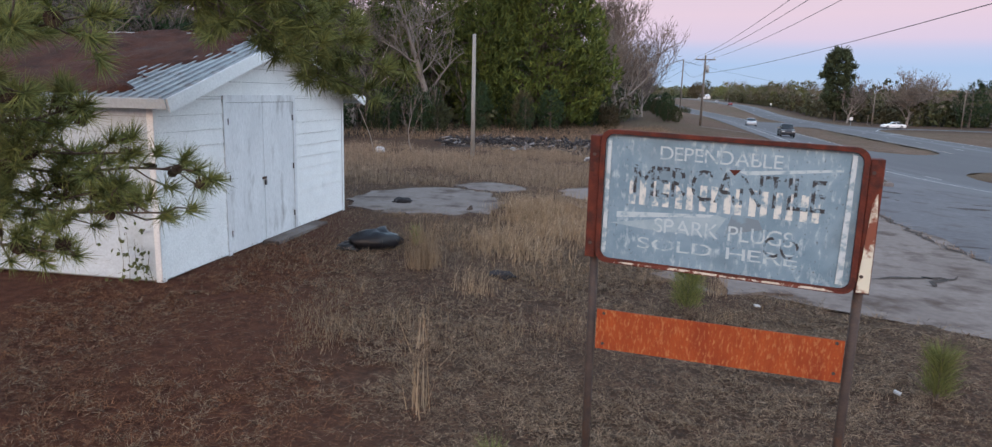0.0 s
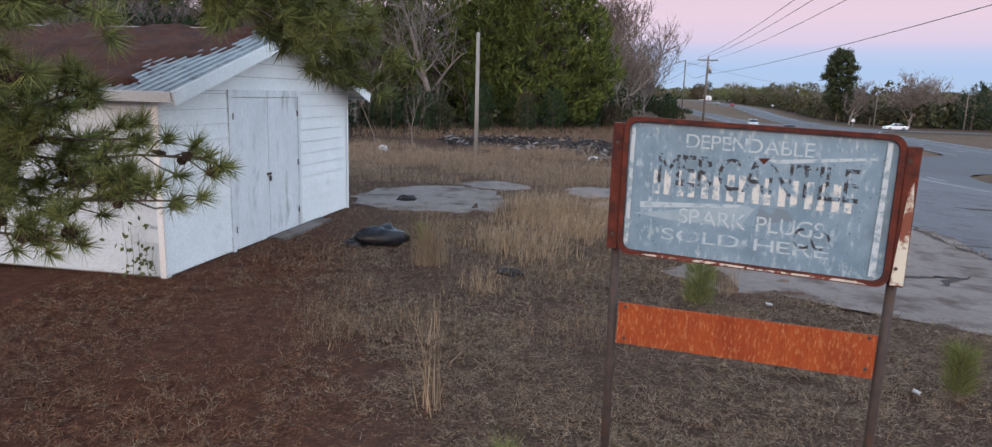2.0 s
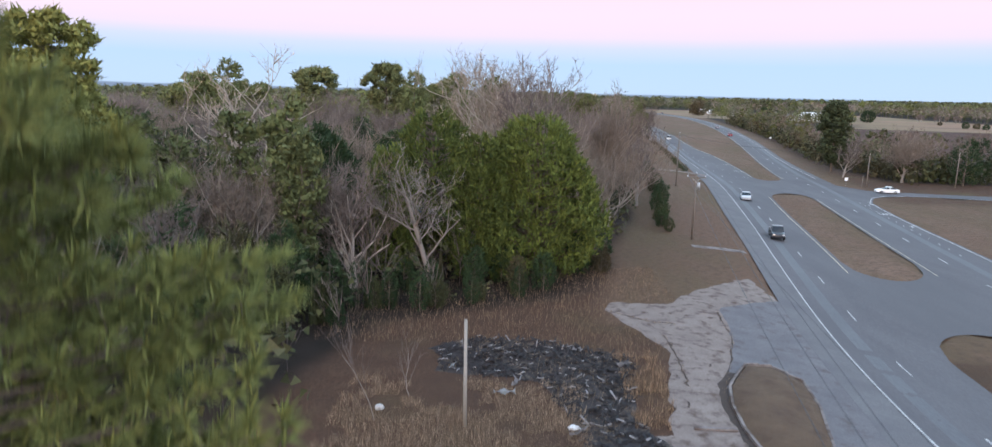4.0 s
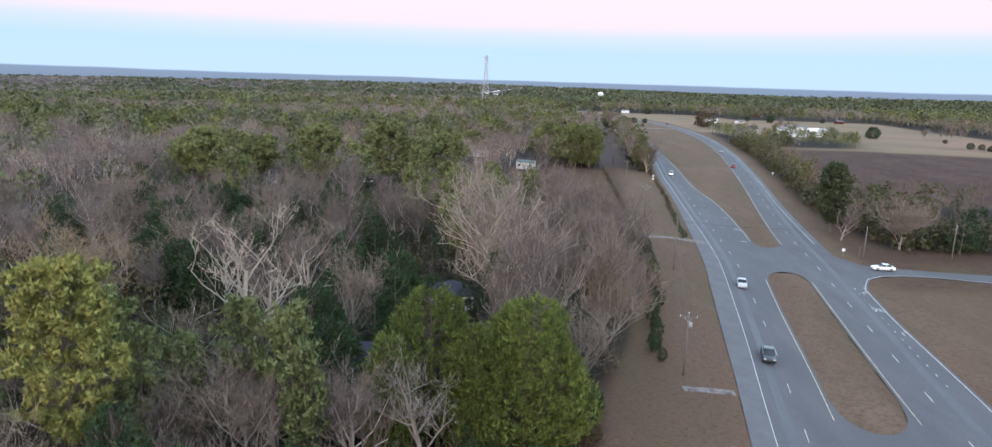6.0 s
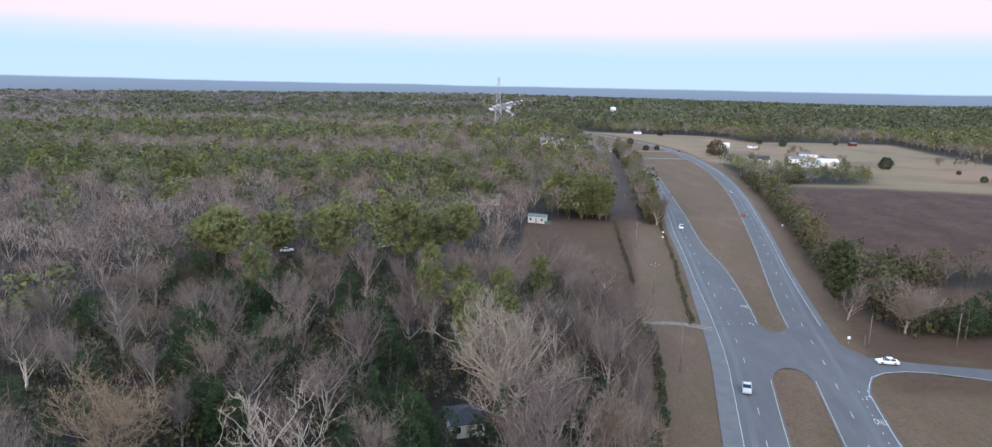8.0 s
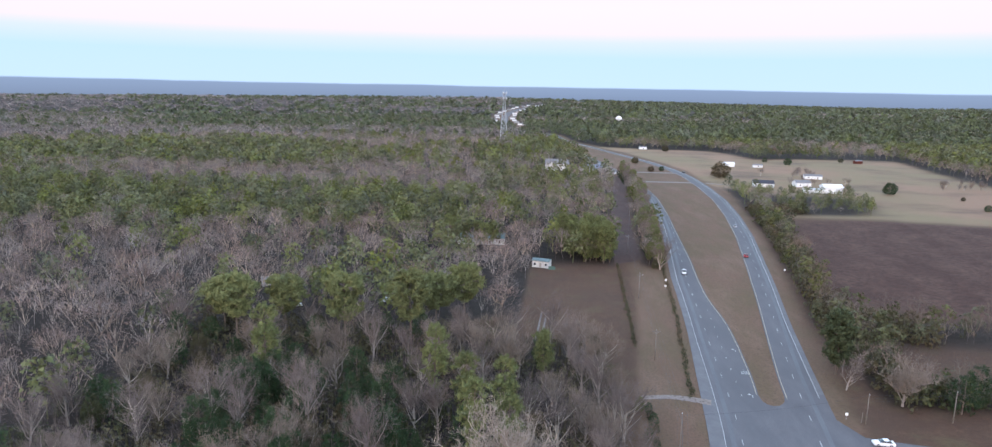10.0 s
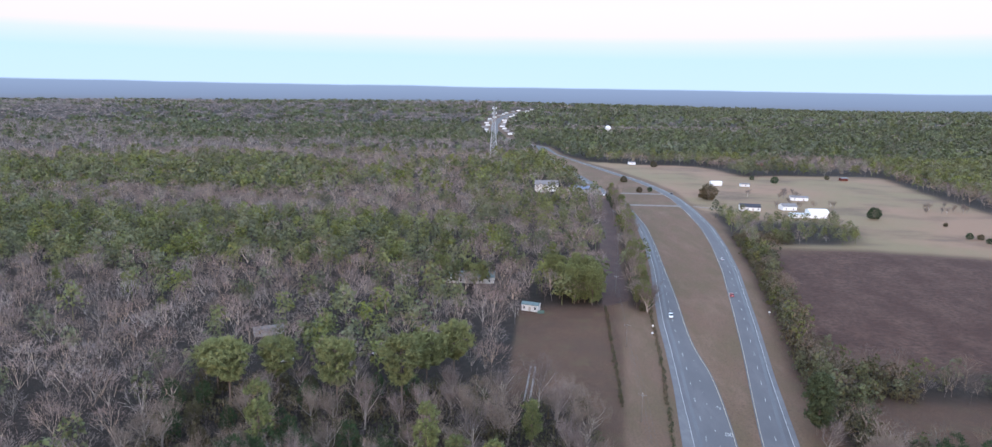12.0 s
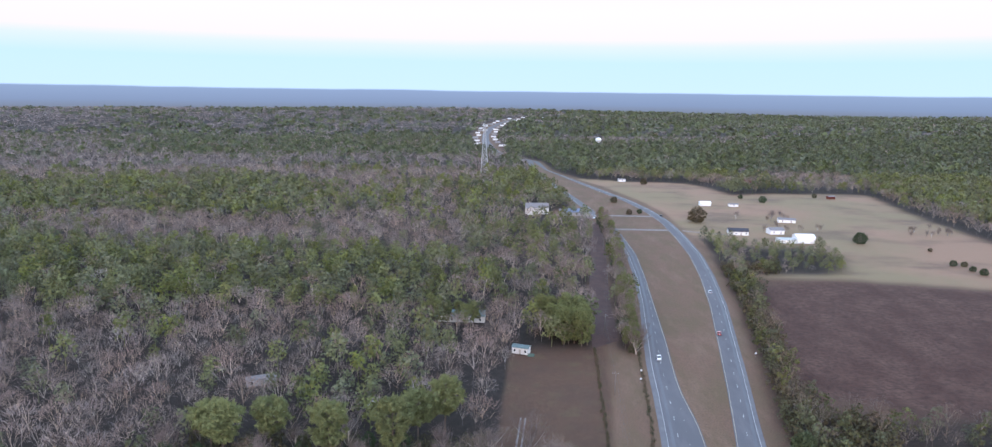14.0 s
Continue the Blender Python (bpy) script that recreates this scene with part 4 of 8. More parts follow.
for k, (x, y, s) in enumerate(((19, 112, 0.75), (8, 113, 0.85), (20, 128, 0.8), (11, 140, 0.9), (20, 146, 0.95), (19, 163, 0.8), (12, 171, 0.9), (18, 185, 0.95), (9, 190, 0.85), (15, 199, 0.8), (-1, 147, 0.95), (-9, 182, 0.95), (-22, 148, 0.95))):
    plant("bare_tree", BARE[(k * 5 + 1) % 6], x, y, "broad leafless tree at the edge of the woods", group="roadside bare trees", scale=s, turn=k * 2.3)
thick_g = np.random.default_rng(88)
for k in range(44):   # a dark thicket of evergreens in the hollow of the woods
    x, y = thick_g.uniform(-74, -30), thick_g.uniform(112, 172)
    if clear_of(x, y) and (x + 52) ** 2 / 23 ** 2 + (y - 142) ** 2 / 31 ** 2 < 1:
        plant("cedar", SCRUB[1 + k % 2], x, y, "dark evergreen in a thicket under bare trees", group="thicket evergreens", scale=thick_g.uniform(0.95, 1.35), turn=k * 1.9)
for x, y, s in ((-12.8, 103.2, 0.75), (-7.6, 104.0, 0.6), (-16.5, 92, 1.05), (-19, 90, 0.9)):
    plant("cedar", SCRUB[2], x, y, "dark evergreen in front of a small house", group="house evergreens", scale=s, turn=x)


# ---- woods that nobody could count ----
def bare_mote(seed, n, height=13.0, width=0.16, radius=3.4, twigs=3, thin=0.75):
    """A light leafless tree for the distance: limbs rise in a vase from a low fork, and a mist of twigs closes the dome."""
    g = np.random.default_rng(seed)
    T, thin_from = [], 0

    def sliver(a, b, wd):
        s = unit(np.cross(b - a, g.normal(0, 1, 3))) * wd
        T.append([a - s, a + s, b])
    fork = np.array([g.normal(0, 0.3), g.normal(0, 0.3), height * g.uniform(0.24, 0.36)])
    for _ in range(2):
        sliver(np.array([0, 0, -0.3]), fork * np.array([1, 1, 1.5]), 1.1 * width)
    mid = np.array([0, 0, height * 0.60])
    half = np.array([radius, radius, height * 0.40]) * np.array([g.uniform(0.85, 1.1), g.uniform(0.85, 1.1), 1.0])
    for k in range(n):   # limbs, each bent upward once, with two forks
        az, f = 2.4 * k + g.uniform(-0.5, 0.5), math.sqrt((k + 0.5) / n)
        el = math.acos(min(1.0, f))
        tip = mid + half * np.array([math.cos(el) * math.cos(az), math.cos(el) * math.sin(az), math.sin(el) * 0.95 + 0.05]) * g.uniform(0.8, 1.0)
        root = fork * np.array([1, 1, g.uniform(0.8, 1.4)])
        bend = root + (tip - root) * np.array([0.55, 0.55, 0.42]) + g.normal(0, 0.05 * radius, 3)
        sliver(root, bend + (tip - bend) * 0.35, width * 1.1)
        sliver(bend, tip, width * 0.8)
        for _ in range(2):
            a = bend + (tip - bend) * g.uniform(0.0, 0.7)
            sliver(a, a + (tip - bend) * g.uniform(0.4, 0.8) + half * g.normal(0, 0.2, 3), width * 0.55)
    thin_from = len(T)
    m = n * twigs        # the mist of twigs
    d = unit(g.normal(0, 1, (m, 3)) + np.array([0, 0, 0.55]))
    d[:, 2] = np.where(d[:, 2] < -0.3, -d[:, 2], d[:, 2])
    c = mid + half * d * (g.uniform(0.35, 1.0, (m, 1)) ** 0.6) * 0.95
    e = c + half * (d * g.uniform(0.08, 0.26, (m, 1)) + g.normal(0, 0.10, (m, 3)) + np.array([0, 0, 0.07]))
    s = unit(np.cross(e - c, g.normal(0, 1, (m, 3)))) * width * thin
    T = np.concatenate([np.array(T), np.stack([c - s, c + s, e], 1)])
    return T, np.repeat((np.arange(len(T)) >= thin_from) | (np.arange(len(T)) < 2), 3).astype(np.float32)


def pine_mote(seed, n, height=17.0, radius=3.0, size=1.7, low=0.42, lumps=9):
    """A light evergreen for the distance: leafy lumps, each a shell of leaf pieces, gathered into an uneven crown."""
    g = np.random.default_rng(seed)
    az, f = 2.4 * np.arange(lumps) + g.uniform(-0.4, 0.4, lumps), (np.arange(lumps) + 0.5) / lumps
    r = radius * np.sqrt(np.clip(1.05 - f ** 1.7, 0.02, 1)) * g.uniform(0.5, 0.85, lumps)
    hub = np.stack([r * np.cos(az), r * np.sin(az), height * (low + (0.92 - low) * f)], 1)
    big = radius * g.uniform(0.36, 0.58, lumps)
    k = g.integers(0, lumps, n)
    d = unit(g.normal(0, 1, (n, 3)) + np.array([0, 0, 0.35]))
    c = hub[k] + d * np.array([1, 1, 0.72]) * (big[k] * g.uniform(0.7, 1.05, n))[:, None]
    nrm = unit(d + g.normal(0, 0.38, (n, 3)))
    u = unit(np.cross(nrm, g.normal(0, 1, (n, 3))))
    v = np.cross(nrm, u)
    L = size * g.uniform(0.55, 1.25, (n, 1)) * 0.62
    T = np.stack([c + u * L, c - u * L * 0.5 + v * L * 0.8, c - u * L * 0.5 - v * L * 0.8], 1)
    trunk = np.array([[[-0.2, 0, 0], [0.2, 0, 0], [0, 0, height * 0.9]], [[0, -0.2, 0], [0, 0.2, 0], [0, 0, height * 0.9]]])
    T = np.concatenate([T, trunk])
    return T, np.zeros(len(T) * 3, np.float32)


def forest(name, motes, X, Y, S, g, mat, label, category):
    """Many distant trees as one mesh."""
    V, tone, fine = [], [], []
    shade = g.uniform(0, 1, len(X))
    pick = g.integers(0, len(motes), len(X))
    Z = land(X, Y)
    for k, (T, thin) in enumerate(motes):
        at = np.nonzero(pick == k)[0]
        a = g.uniform(0, 6.283, len(at))
        c, s, P = np.cos(a), np.sin(a), T.reshape(-1, 3)
        xy = np.stack([P[None, :, 0] * c[:, None] - P[None, :, 1] * s[:, None], P[None, :, 0] * s[:, None] + P[None, :, 1] * c[:, None], np.repeat(P[None, :, 2], len(at), 0)], -1)
        xy = xy * S[at][:, None, None] * np.array([1, 1, 1.0]) + np.stack([X[at], Y[at], Z[at]], -1)[:, None]
        V.append(xy.reshape(-1, 3))
        tone.append(np.repeat(shade[at], len(P)))
        fine.append(np.tile(thin, len(at)))
    V = np.concatenate(V)
    me = mesh_of(name, V, np.arange(len(V)).reshape(-1, 3), mat)
    me.attributes.new("tone", "FLOAT", "POINT").data.foreach_set("value", np.concatenate(tone).astype(np.float32))
    me.attributes.new("fine", "FLOAT", "POINT").data.foreach_set("value", np.concatenate(fine).astype(np.float32))
    return tagged(obj(name, me), label, category, kind="stuff")


def in_view(X, Y, slack=25):
    return np.abs(X) < 0.84 * Y + slack


def woods(tag, x0, x1, y0, y1, gap, seed, bare, pines, skip=None):
    X, Y, g = scatter(x0, x1, y0, y1, gap, seed)
    keep = wooded(X, Y) & in_view(X, Y)
    if skip is not None:
        keep &= ~skip(X, Y)
    for a, b, r in TAKEN:
        keep &= (X - a) ** 2 + (Y - b) ** 2 > (0.7 * r) ** 2
    X, Y = X[keep], Y[keep]
    ev = g.uniform(0, 1, len(X)) < pine_share(X, Y)
    # small trees beside the highway
    S = np.where((X > r2(Y)) & (Y < 470), g.uniform(0.5, 1.2, len(X)), g.uniform(0.66, 1.2, len(X)))
    S = np.where((X > 140) & (X < 235) & (Y > 440) & (Y < 565), 0.62 * S, S)
    forest("bare_woodland", bare, X[~ev], Y[~ev], S[~ev], g, M["shaded_belt_twig"] if "belt" in tag else M["hazed_far_twig"] if "horizon" in tag else M["wood_bare"], f"leafless grey-brown woodland {tag}", "woodland")
    forest("pine_woodland", pines, X[ev], Y[ev], S[ev], g, M["shaded_belt_leaf"] if "belt" in tag else M["hazed_far_pine"] if "horizon" in tag else M["wood_pine"], f"green pine woodland {tag}", "woodland")


near_zone = lambda X, Y: (X < 33) & (Y < 215) & (X > -106)
hedge = lambda X, Y: ~((X > r2(Y)) & (Y < 430))
woods("close to the highway", -480, 500, 60, 560, 8.8, 11, [bare_mote(k, 8, 12.5, 0.075, 5.9, 22, 1.1) for k in range(8)], [pine_mote(k, 165, 15.0, 4.7, 1.32, 0.34, 13) for k in range(6)], lambda X, Y: near_zone(X, Y) | ~hedge(X, Y))
woods("in a belt beside the highway", 60, 430, 150, 470, 6.4, 19, [bare_mote(k, 9, 10, 0.06, 4.6, 14, 0.9) for k in range(5)], [pine_mote(k, 150, 10.5, 3.3, 0.95, 0.10, 9) for k in range(6)], hedge)
woods("in the middle distance", -880, 900, 560, 1000, 10.5, 12, [bare_mote(k, 5, 12.5, 0.11, 7.0, 14, 1.5) for k in range(6)], [pine_mote(k, 64, 15.5, 5.4, 2.2, 0.32, 10) for k in range(6)])
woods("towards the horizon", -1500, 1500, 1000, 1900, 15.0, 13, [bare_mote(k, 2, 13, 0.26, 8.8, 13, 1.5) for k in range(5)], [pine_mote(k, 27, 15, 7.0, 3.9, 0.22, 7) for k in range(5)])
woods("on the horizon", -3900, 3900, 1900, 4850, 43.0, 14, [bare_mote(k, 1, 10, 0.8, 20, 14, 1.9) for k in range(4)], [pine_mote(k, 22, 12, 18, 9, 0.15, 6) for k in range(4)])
cabin_g = np.random.default_rng(41)
STAND = [pine_meshes(160 + k, 19 + k, 4.2, M["pine"], 130, 30, 1.05, 0.10) for k in range(2)]
for k in range(30):   # the stand of pines behind the cabin
    plant("pine", STAND[k % 2], cabin_g.uniform(5, 31), cabin_g.uniform(310, 338), "olive-green pine in a stand behind the cabin", group="pines behind the cabin", scale=cabin_g.uniform(0.72, 0.95), turn=k * 2.0)
for x, y in ((-42, 334), (-37, 331), (-32, 334), (-28, 329), (-24, 333), (-46, 338)):
    plant("pine", PINES[int(-x) % 4], x, y, "green pine in front of a long building", group="pines by the long building", scale=0.72, turn=x)
for k, (x, y) in enumerate(((108, 174), (114, 179), (121, 175), (128, 180), (136, 176), (146, 180))):
    plant("cedar", SCRUB[2], x, y, "broad dark evergreen beside the side road", group="side road evergreens", scale=1.2, turn=k * 1.4, tall=0.95)
for k in range(110):   # trees between the power line and the highway
    f = (k + cabin_g.uniform(0, 1)) / 110
    y = 303 + 330 * f ** 1.35
    kind_ = ("bare_tree", "cedar", "pine")[k % 3]
    plant(kind_, {"cedar": SCRUB, "pine": PINES, "bare_tree": BARE}[kind_][k // 3 % 3], float(np.interp(y, [300, 380, 511, 640], [46.5, 53, 63.5, 64])) + cabin_g.uniform(0, 6.5), y,
          {"cedar": "dark evergreen in the strip beside the highway", "pine": "green pine in the strip beside the highway", "bare_tree": "leafless tree in the strip beside the highway"}[kind_], group="strip trees", scale=cabin_g.uniform(0.8, 1.15) * (0.62 if kind_ == "pine" else 0.9), turn=k * 1.3)

# scrub under the belt beside the highway
X, Y, g = scatter(75, 260, 155, 470, 3.2, 23)
keep = wooded(X, Y) & (X > r2(Y)) & (X < r2(Y) + 45)
X, Y = X[keep], Y[keep]
forest("undergrowth", [pine_mote(180 + k, 46, 4.4, 2.3, 0.8, 0.02) for k in range(4)], X, Y, g.uniform(0.6, 1.5, len(X)), g, M["shrub"], "dark evergreen undergrowth in the roadside belt", "undergrowth")

# scrub under the near woods
X, Y, g = scatter(-110, 30, 30, 215, 3.4, 17)
keep = wooded(X, Y) & in_view(X, Y, 12)
for a, b, r in TAKEN:
    if r < 6.4:
        continue
    keep &= (X - a) ** 2 + (Y - b) ** 2 > r * r
X, Y = X[keep], Y[keep]
ev = g.uniform(0, 1, len(X)) < 0.6
forest("undergrowth", [pine_mote(80 + k, 72, 2.6, 1.8, 0.38, 0.05) for k in range(4)], X[ev], Y[ev], g.uniform(0.6, 2.1, ev.sum()), g, M["shrub"], "dark evergreen undergrowth beneath bare trees", "undergrowth")
forest("brush", [bare_mote(90 + k, 9, 4.2, 0.03, 1.6, 2) for k in range(4)], X[~ev], Y[~ev], g.uniform(0.5, 1.5, (~ev).sum()), g, M["twig"], "leafless brush and saplings beneath trees", "undergrowth")


# ---- the white shed ----
SHED = Matrix(((0.1486, -0.9889, 0, -5.6), (0.9889, 0.1486, 0, 10.9), (0, 0, 1, 0.02), (0, 0, 0, 1)))   # x along the door front, y into the building
SW, SD, EAVE, RIDGE = 7.36, 9.0, 2.98, 4.10
shed = thing("shed", "white clapboard shed, closed double doors, needle-covered tin roof", "shed", SHED)


def lap_wall(x0, x1, z0, z1, pitch=0.262, top=None):
    """Lapped boards in the plane y = 0, facing -y. top: height at x, for a gable."""
    out = []
    z = z0
    while z < z1 - 0.01:
        zt = min(z + pitch, z1)
        if top is None:
            a, b = x0, x1
        else:
            a, b = top(z)
        if b - a > 0.1:
            ta = (a, b) if top is None else top(zt)
            out.append((a, b, z, zt, ta))
        z += pitch
    return out


def board(a, b, z, zt, ta, out=0.030):
    """One lapped board: thick at its foot, thin at its head."""
    bm = bmesh.new()
    ta = (max(ta[0], a), min(ta[1], b))
    if ta[1] < ta[0]:
        ta = ((a + b) / 2 - 0.01, (a + b) / 2 + 0.01)
    p = [(a, -out, z), (b, -out, z), (b, 0, z), (a, 0, z), (ta[0], -0.010, zt - 0.006), (ta[1], -0.010, zt - 0.006), (ta[1], 0, zt - 0.006), (ta[0], 0, zt - 0.006)]
    v = [bm.verts.new(c) for c in p]
    for f in ((0, 1, 5, 4), (3, 2, 1, 0), (4, 5, 6, 7), (0, 4, 7, 3), (1, 2, 6, 5), (2, 3, 7, 6)):
        bm.faces.new([v[i] for i in f])
    return bm


D0, D1, DH = 2.02, 4.60, 2.84
gable = lambda z: (max(0, (z - EAVE) / (RIDGE - EAVE) * SW / 2), min(SW, SW - (z - EAVE) / (RIDGE - EAVE) * SW / 2))
core = bmesh.new()
box(core, 0, D0 - 0.1, 0, 0.12, 0, EAVE)
box(core, D1 + 0.1, SW, 0, 0.12, 0, EAVE)
box(core, D0 - 0.1, D1 + 0.1, 0, 0.12, DH + 0.06, EAVE)
g3 = [(0, EAVE), (SW, EAVE), (SW / 2, RIDGE)]
lo, hi = [core.verts.new((x, 0, z)) for x, z in g3], [core.verts.new((x, 0.12, z)) for x, z in g3]
core.faces.new(lo), core.faces.new(hi[::-1])
for i in range(3):
    core.faces.new((lo[i], hi[i], hi[(i + 1) % 3], lo[(i + 1) % 3]))
box(core, 0, 0.12, 0.12, SD, 0, EAVE)
box(core, SW - 0.12, SW, 0.12, SD, 0, EAVE)
box(core, 0, SW, SD, SD + 0.12, 0, EAVE)
wall = part("wall", core, M["lap_shade_core"], shed)
for a, b, z, zt, ta in lap_wall(0, D0 - 0.12, 0.03, EAVE - 0.02) + lap_wall(D1 + 0.12, SW, 0.03, EAVE - 0.02):
    part("board", board(a, b, z, zt, ta), M["siding"], wall)
for a, b, z, zt, ta in lap_wall(0, SW, EAVE - 0.02, RIDGE - 0.06, top=gable):
    part("board", board(a, b, z, zt, ta), M["siding"], wall)
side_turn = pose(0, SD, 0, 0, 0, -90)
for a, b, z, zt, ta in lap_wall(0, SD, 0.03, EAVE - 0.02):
    part("board", board(a, b, z, zt, ta), M["cooled_mildew_siding"], wall, m=side_turn)
part("corner_board", boxed(-0.043, 0.07, -0.043, -0.0305, 0.0, EAVE), M["siding"], shed)
part("corner_board", boxed(-0.043, -0.0305, -0.043, 0.07, 0.0, EAVE), M["siding"], shed)
part("corner_board", boxed(SW - 0.07, SW + 0.03, -0.043, -0.0305, 0.0, EAVE), M["siding"], shed)
for x0, x1 in ((D0, (D0 + D1) / 2 - 0.008), ((D0 + D1) / 2 + 0.008, D1)):
    leaf = part("door", boxed(x0, x1, -0.03, 0.03, 0.02, DH, bevel=0.004), M["door_paint"], shed, "peeling white plywood door leaf, closed")
    for z in (0.4, 1.45, 2.5):
        hx = x0 if x0 == D0 else x1
        part("hinge", boxed(hx - 0.04, hx + 0.04, -0.042, -0.031, z - 0.06, z + 0.06), M["post"], leaf)
part("hasp", boxed((D0 + D1) / 2 - 0.09, (D0 + D1) / 2 + 0.07, -0.05, -0.031, 1.30, 1.35), M["post"], shed, "dark steel hasp")
part("padlock", boxed((D0 + D1) / 2 - 0.03, (D0 + D1) / 2 + 0.03, -0.075, -0.051, 1.18, 1.29, bevel=0.008), M["post"], shed)
part("door_frame", boxed(D0 - 0.12, D0 - 0.004, -0.045, 0.0, 0, DH + 0.004), M["door_paint"], shed)
part("door_frame", boxed(D1 + 0.004, D1 + 0.12, -0.045, 0.0, 0, DH + 0.004), M["door_paint"], shed)
part("door_frame", boxed(D0 - 0.12, D1 + 0.12, -0.047, 0.0, DH + 0.006, DH + 0.14), M["door_paint"], shed)
part("sill", boxed((D0 + D1) / 2 - 0.2, D1 + 0.9, -0.42, -0.05, -0.02, 0.06, bevel=0.02), M["concrete"], shed, "crumbling concrete door sill")
slope = math.atan2(RIDGE - EAVE, SW / 2)
run = math.hypot(RIDGE - EAVE, SW / 2)
OVER, FRONT = 0.36, 0.5
for side in (0, 1):
    def on_roof(s, y, h, side=side):
        """A point s metres up the slope from the eave, h above the deck."""
        x, z = s * math.cos(slope) - h * math.sin(slope), EAVE + 0.02 + s * math.sin(slope) + h * math.cos(slope)
        return (x if side == 0 else SW - x, y, z)

    def slab(s0, s1, y0, y1, h0, h1):
        bm = bmesh.new()
        v = [bm.verts.new(on_roof(s, y, h)) for h in (h0, h1) for s, y in ((s0, y0), (s1, y0), (s1, y1), (s0, y1))]
        for f in ((3, 2, 1, 0), (4, 5, 6, 7), (0, 1, 5, 4), (1, 2, 6, 5), (2, 3, 7, 6), (3, 0, 4, 7)):
            bm.faces.new([v[i] for i in f])
        bmesh.ops.recalc_face_normals(bm, faces=bm.faces)
        return bm
    roof = part("roof", slab(-OVER, run + 0.02, -FRONT, SD + 0.3, 0.0, 0.05), M["tin"], shed, "weathered tin roof")
    # ribs of the sheet metal along the open front edge
    for k in range(9):
        y = -FRONT + 0.06 + k * 0.17
        part("rib", slab(-OVER - 0.01, run, y, y + 0.035, 0.052, 0.078), M["tin"], roof)
    part("rake_board", slab(-OVER, run, -FRONT - 0.03, -FRONT - 0.002, -0.17, 0.045), M["siding"], shed)
    part("eave_board", slab(-OVER - 0.03, -OVER - 0.002, -FRONT, SD + 0.3, -0.11, 0.045), M["cooled_mildew_siding"], shed)
    part("soffit", slab(-OVER + 0.01, 0.0, -FRONT, SD, -0.03, -0.004), M["siding"], shed)
    # drifted needles, thick and ragged at their front edge
    bm = bmesh.new()
    g = np.random.default_rng(side + 3)
    ny_, ns_ = 60, 22
    rows_ = []
    for j in range(ns_ + 1):
        rim = 0.5 if side else 0.12      # bare tin along the far eave
        s = -OVER + rim + (run + OVER - rim) * j / ns_
        y_front = 0.45 + 0.25 * math.sin(s * 2.1) - 0.12 * s + g.normal(0, 0.09)
        row = []
        for i in range(ny_ + 1):
            y = y_front + (SD + 0.25 - y_front) * i / ny_
            lift = 0.056 + (0.0 if i in (0, ny_) or j == 0 else 0.035 + 0.03 * math.sin(3 * y + 2 * s) + g.uniform(0, 0.04))
            row.append(bm.verts.new(on_roof(s, y, lift)))
        rows_.append(row)
    for j in range(ns_):
        for i in range(ny_):
            bm.faces.new((rows_[j][i], rows_[j + 1][i], rows_[j + 1][i + 1], rows_[j][i + 1]))
    bmesh.ops.recalc_face_normals(bm, faces=bm.faces)
    tagged(part("needle_litter", bm, M["pine_straw"], None, smooth=True, m=SHED), "thick red-brown pine needles lying on the shed roof", "pine needles", kind="stuff")
part("ridge_cap", boxed(SW / 2 - 0.14, SW / 2 + 0.14, -FRONT, SD + 0.3, RIDGE + 0.055, RIDGE + 0.085, bevel=0.01), M["tin"], shed)

# ---- the rusty sign ----
su = Vector((1.49, -0.47, 0)).normalized()
SIGN = Matrix(((su.x, -su.y, 0, 0.68), (su.y, su.x, 0, 4.87), (0, 0, 1, 0), (0, 0, 0, 1)))   # x along the face, -y towards the viewer
sign = thing("sign", "old tin advertising sign with a rusty frame on two steel posts", "sign", SIGN)
for x, top, lean in ((-0.055, 2.12, 0.02), (1.615, 2.11, -0.02)):
    bm = rod(bmesh.new(), (x + lean, 0.03, -0.1), (x, 0.03, top + 0.7), 0.030, 0.030, 12)
    part("post", bm, M["post"], sign, smooth=True)


def rounded(x0, x1, z0, z1, r, n=5):
    """Outline of a rectangle with rounded corners."""
    pts = []
    for cx, cz, a0 in ((x1 - r, z1 - r, 0), (x0 + r, z1 - r, 90), (x0 + r, z0 + r, 180), (x1 - r, z0 + r, 270)):
        for k in range(n + 1):
            a = radians(a0 + 90 * k / n)
            pts.append((cx + r * math.cos(a), cz + r * math.sin(a)))
    return pts


def plate(outline, y0, y1, tilt=0.0):
    bm = bmesh.new()
    a = [bm.verts.new((x, y0, z + tilt * x)) for x, z in outline]
    b = [bm.verts.new((x, y1, z + tilt * x)) for x, z in outline]
    bm.faces.new(a), bm.faces.new(b[::-1])
    for i in range(len(a)):
        j = (i + 1) % len(a)
        bm.faces.new((a[i], b[i], b[j], a[j]))
    bmesh.ops.recalc_face_normals(bm, faces=bm.faces)
    return bm


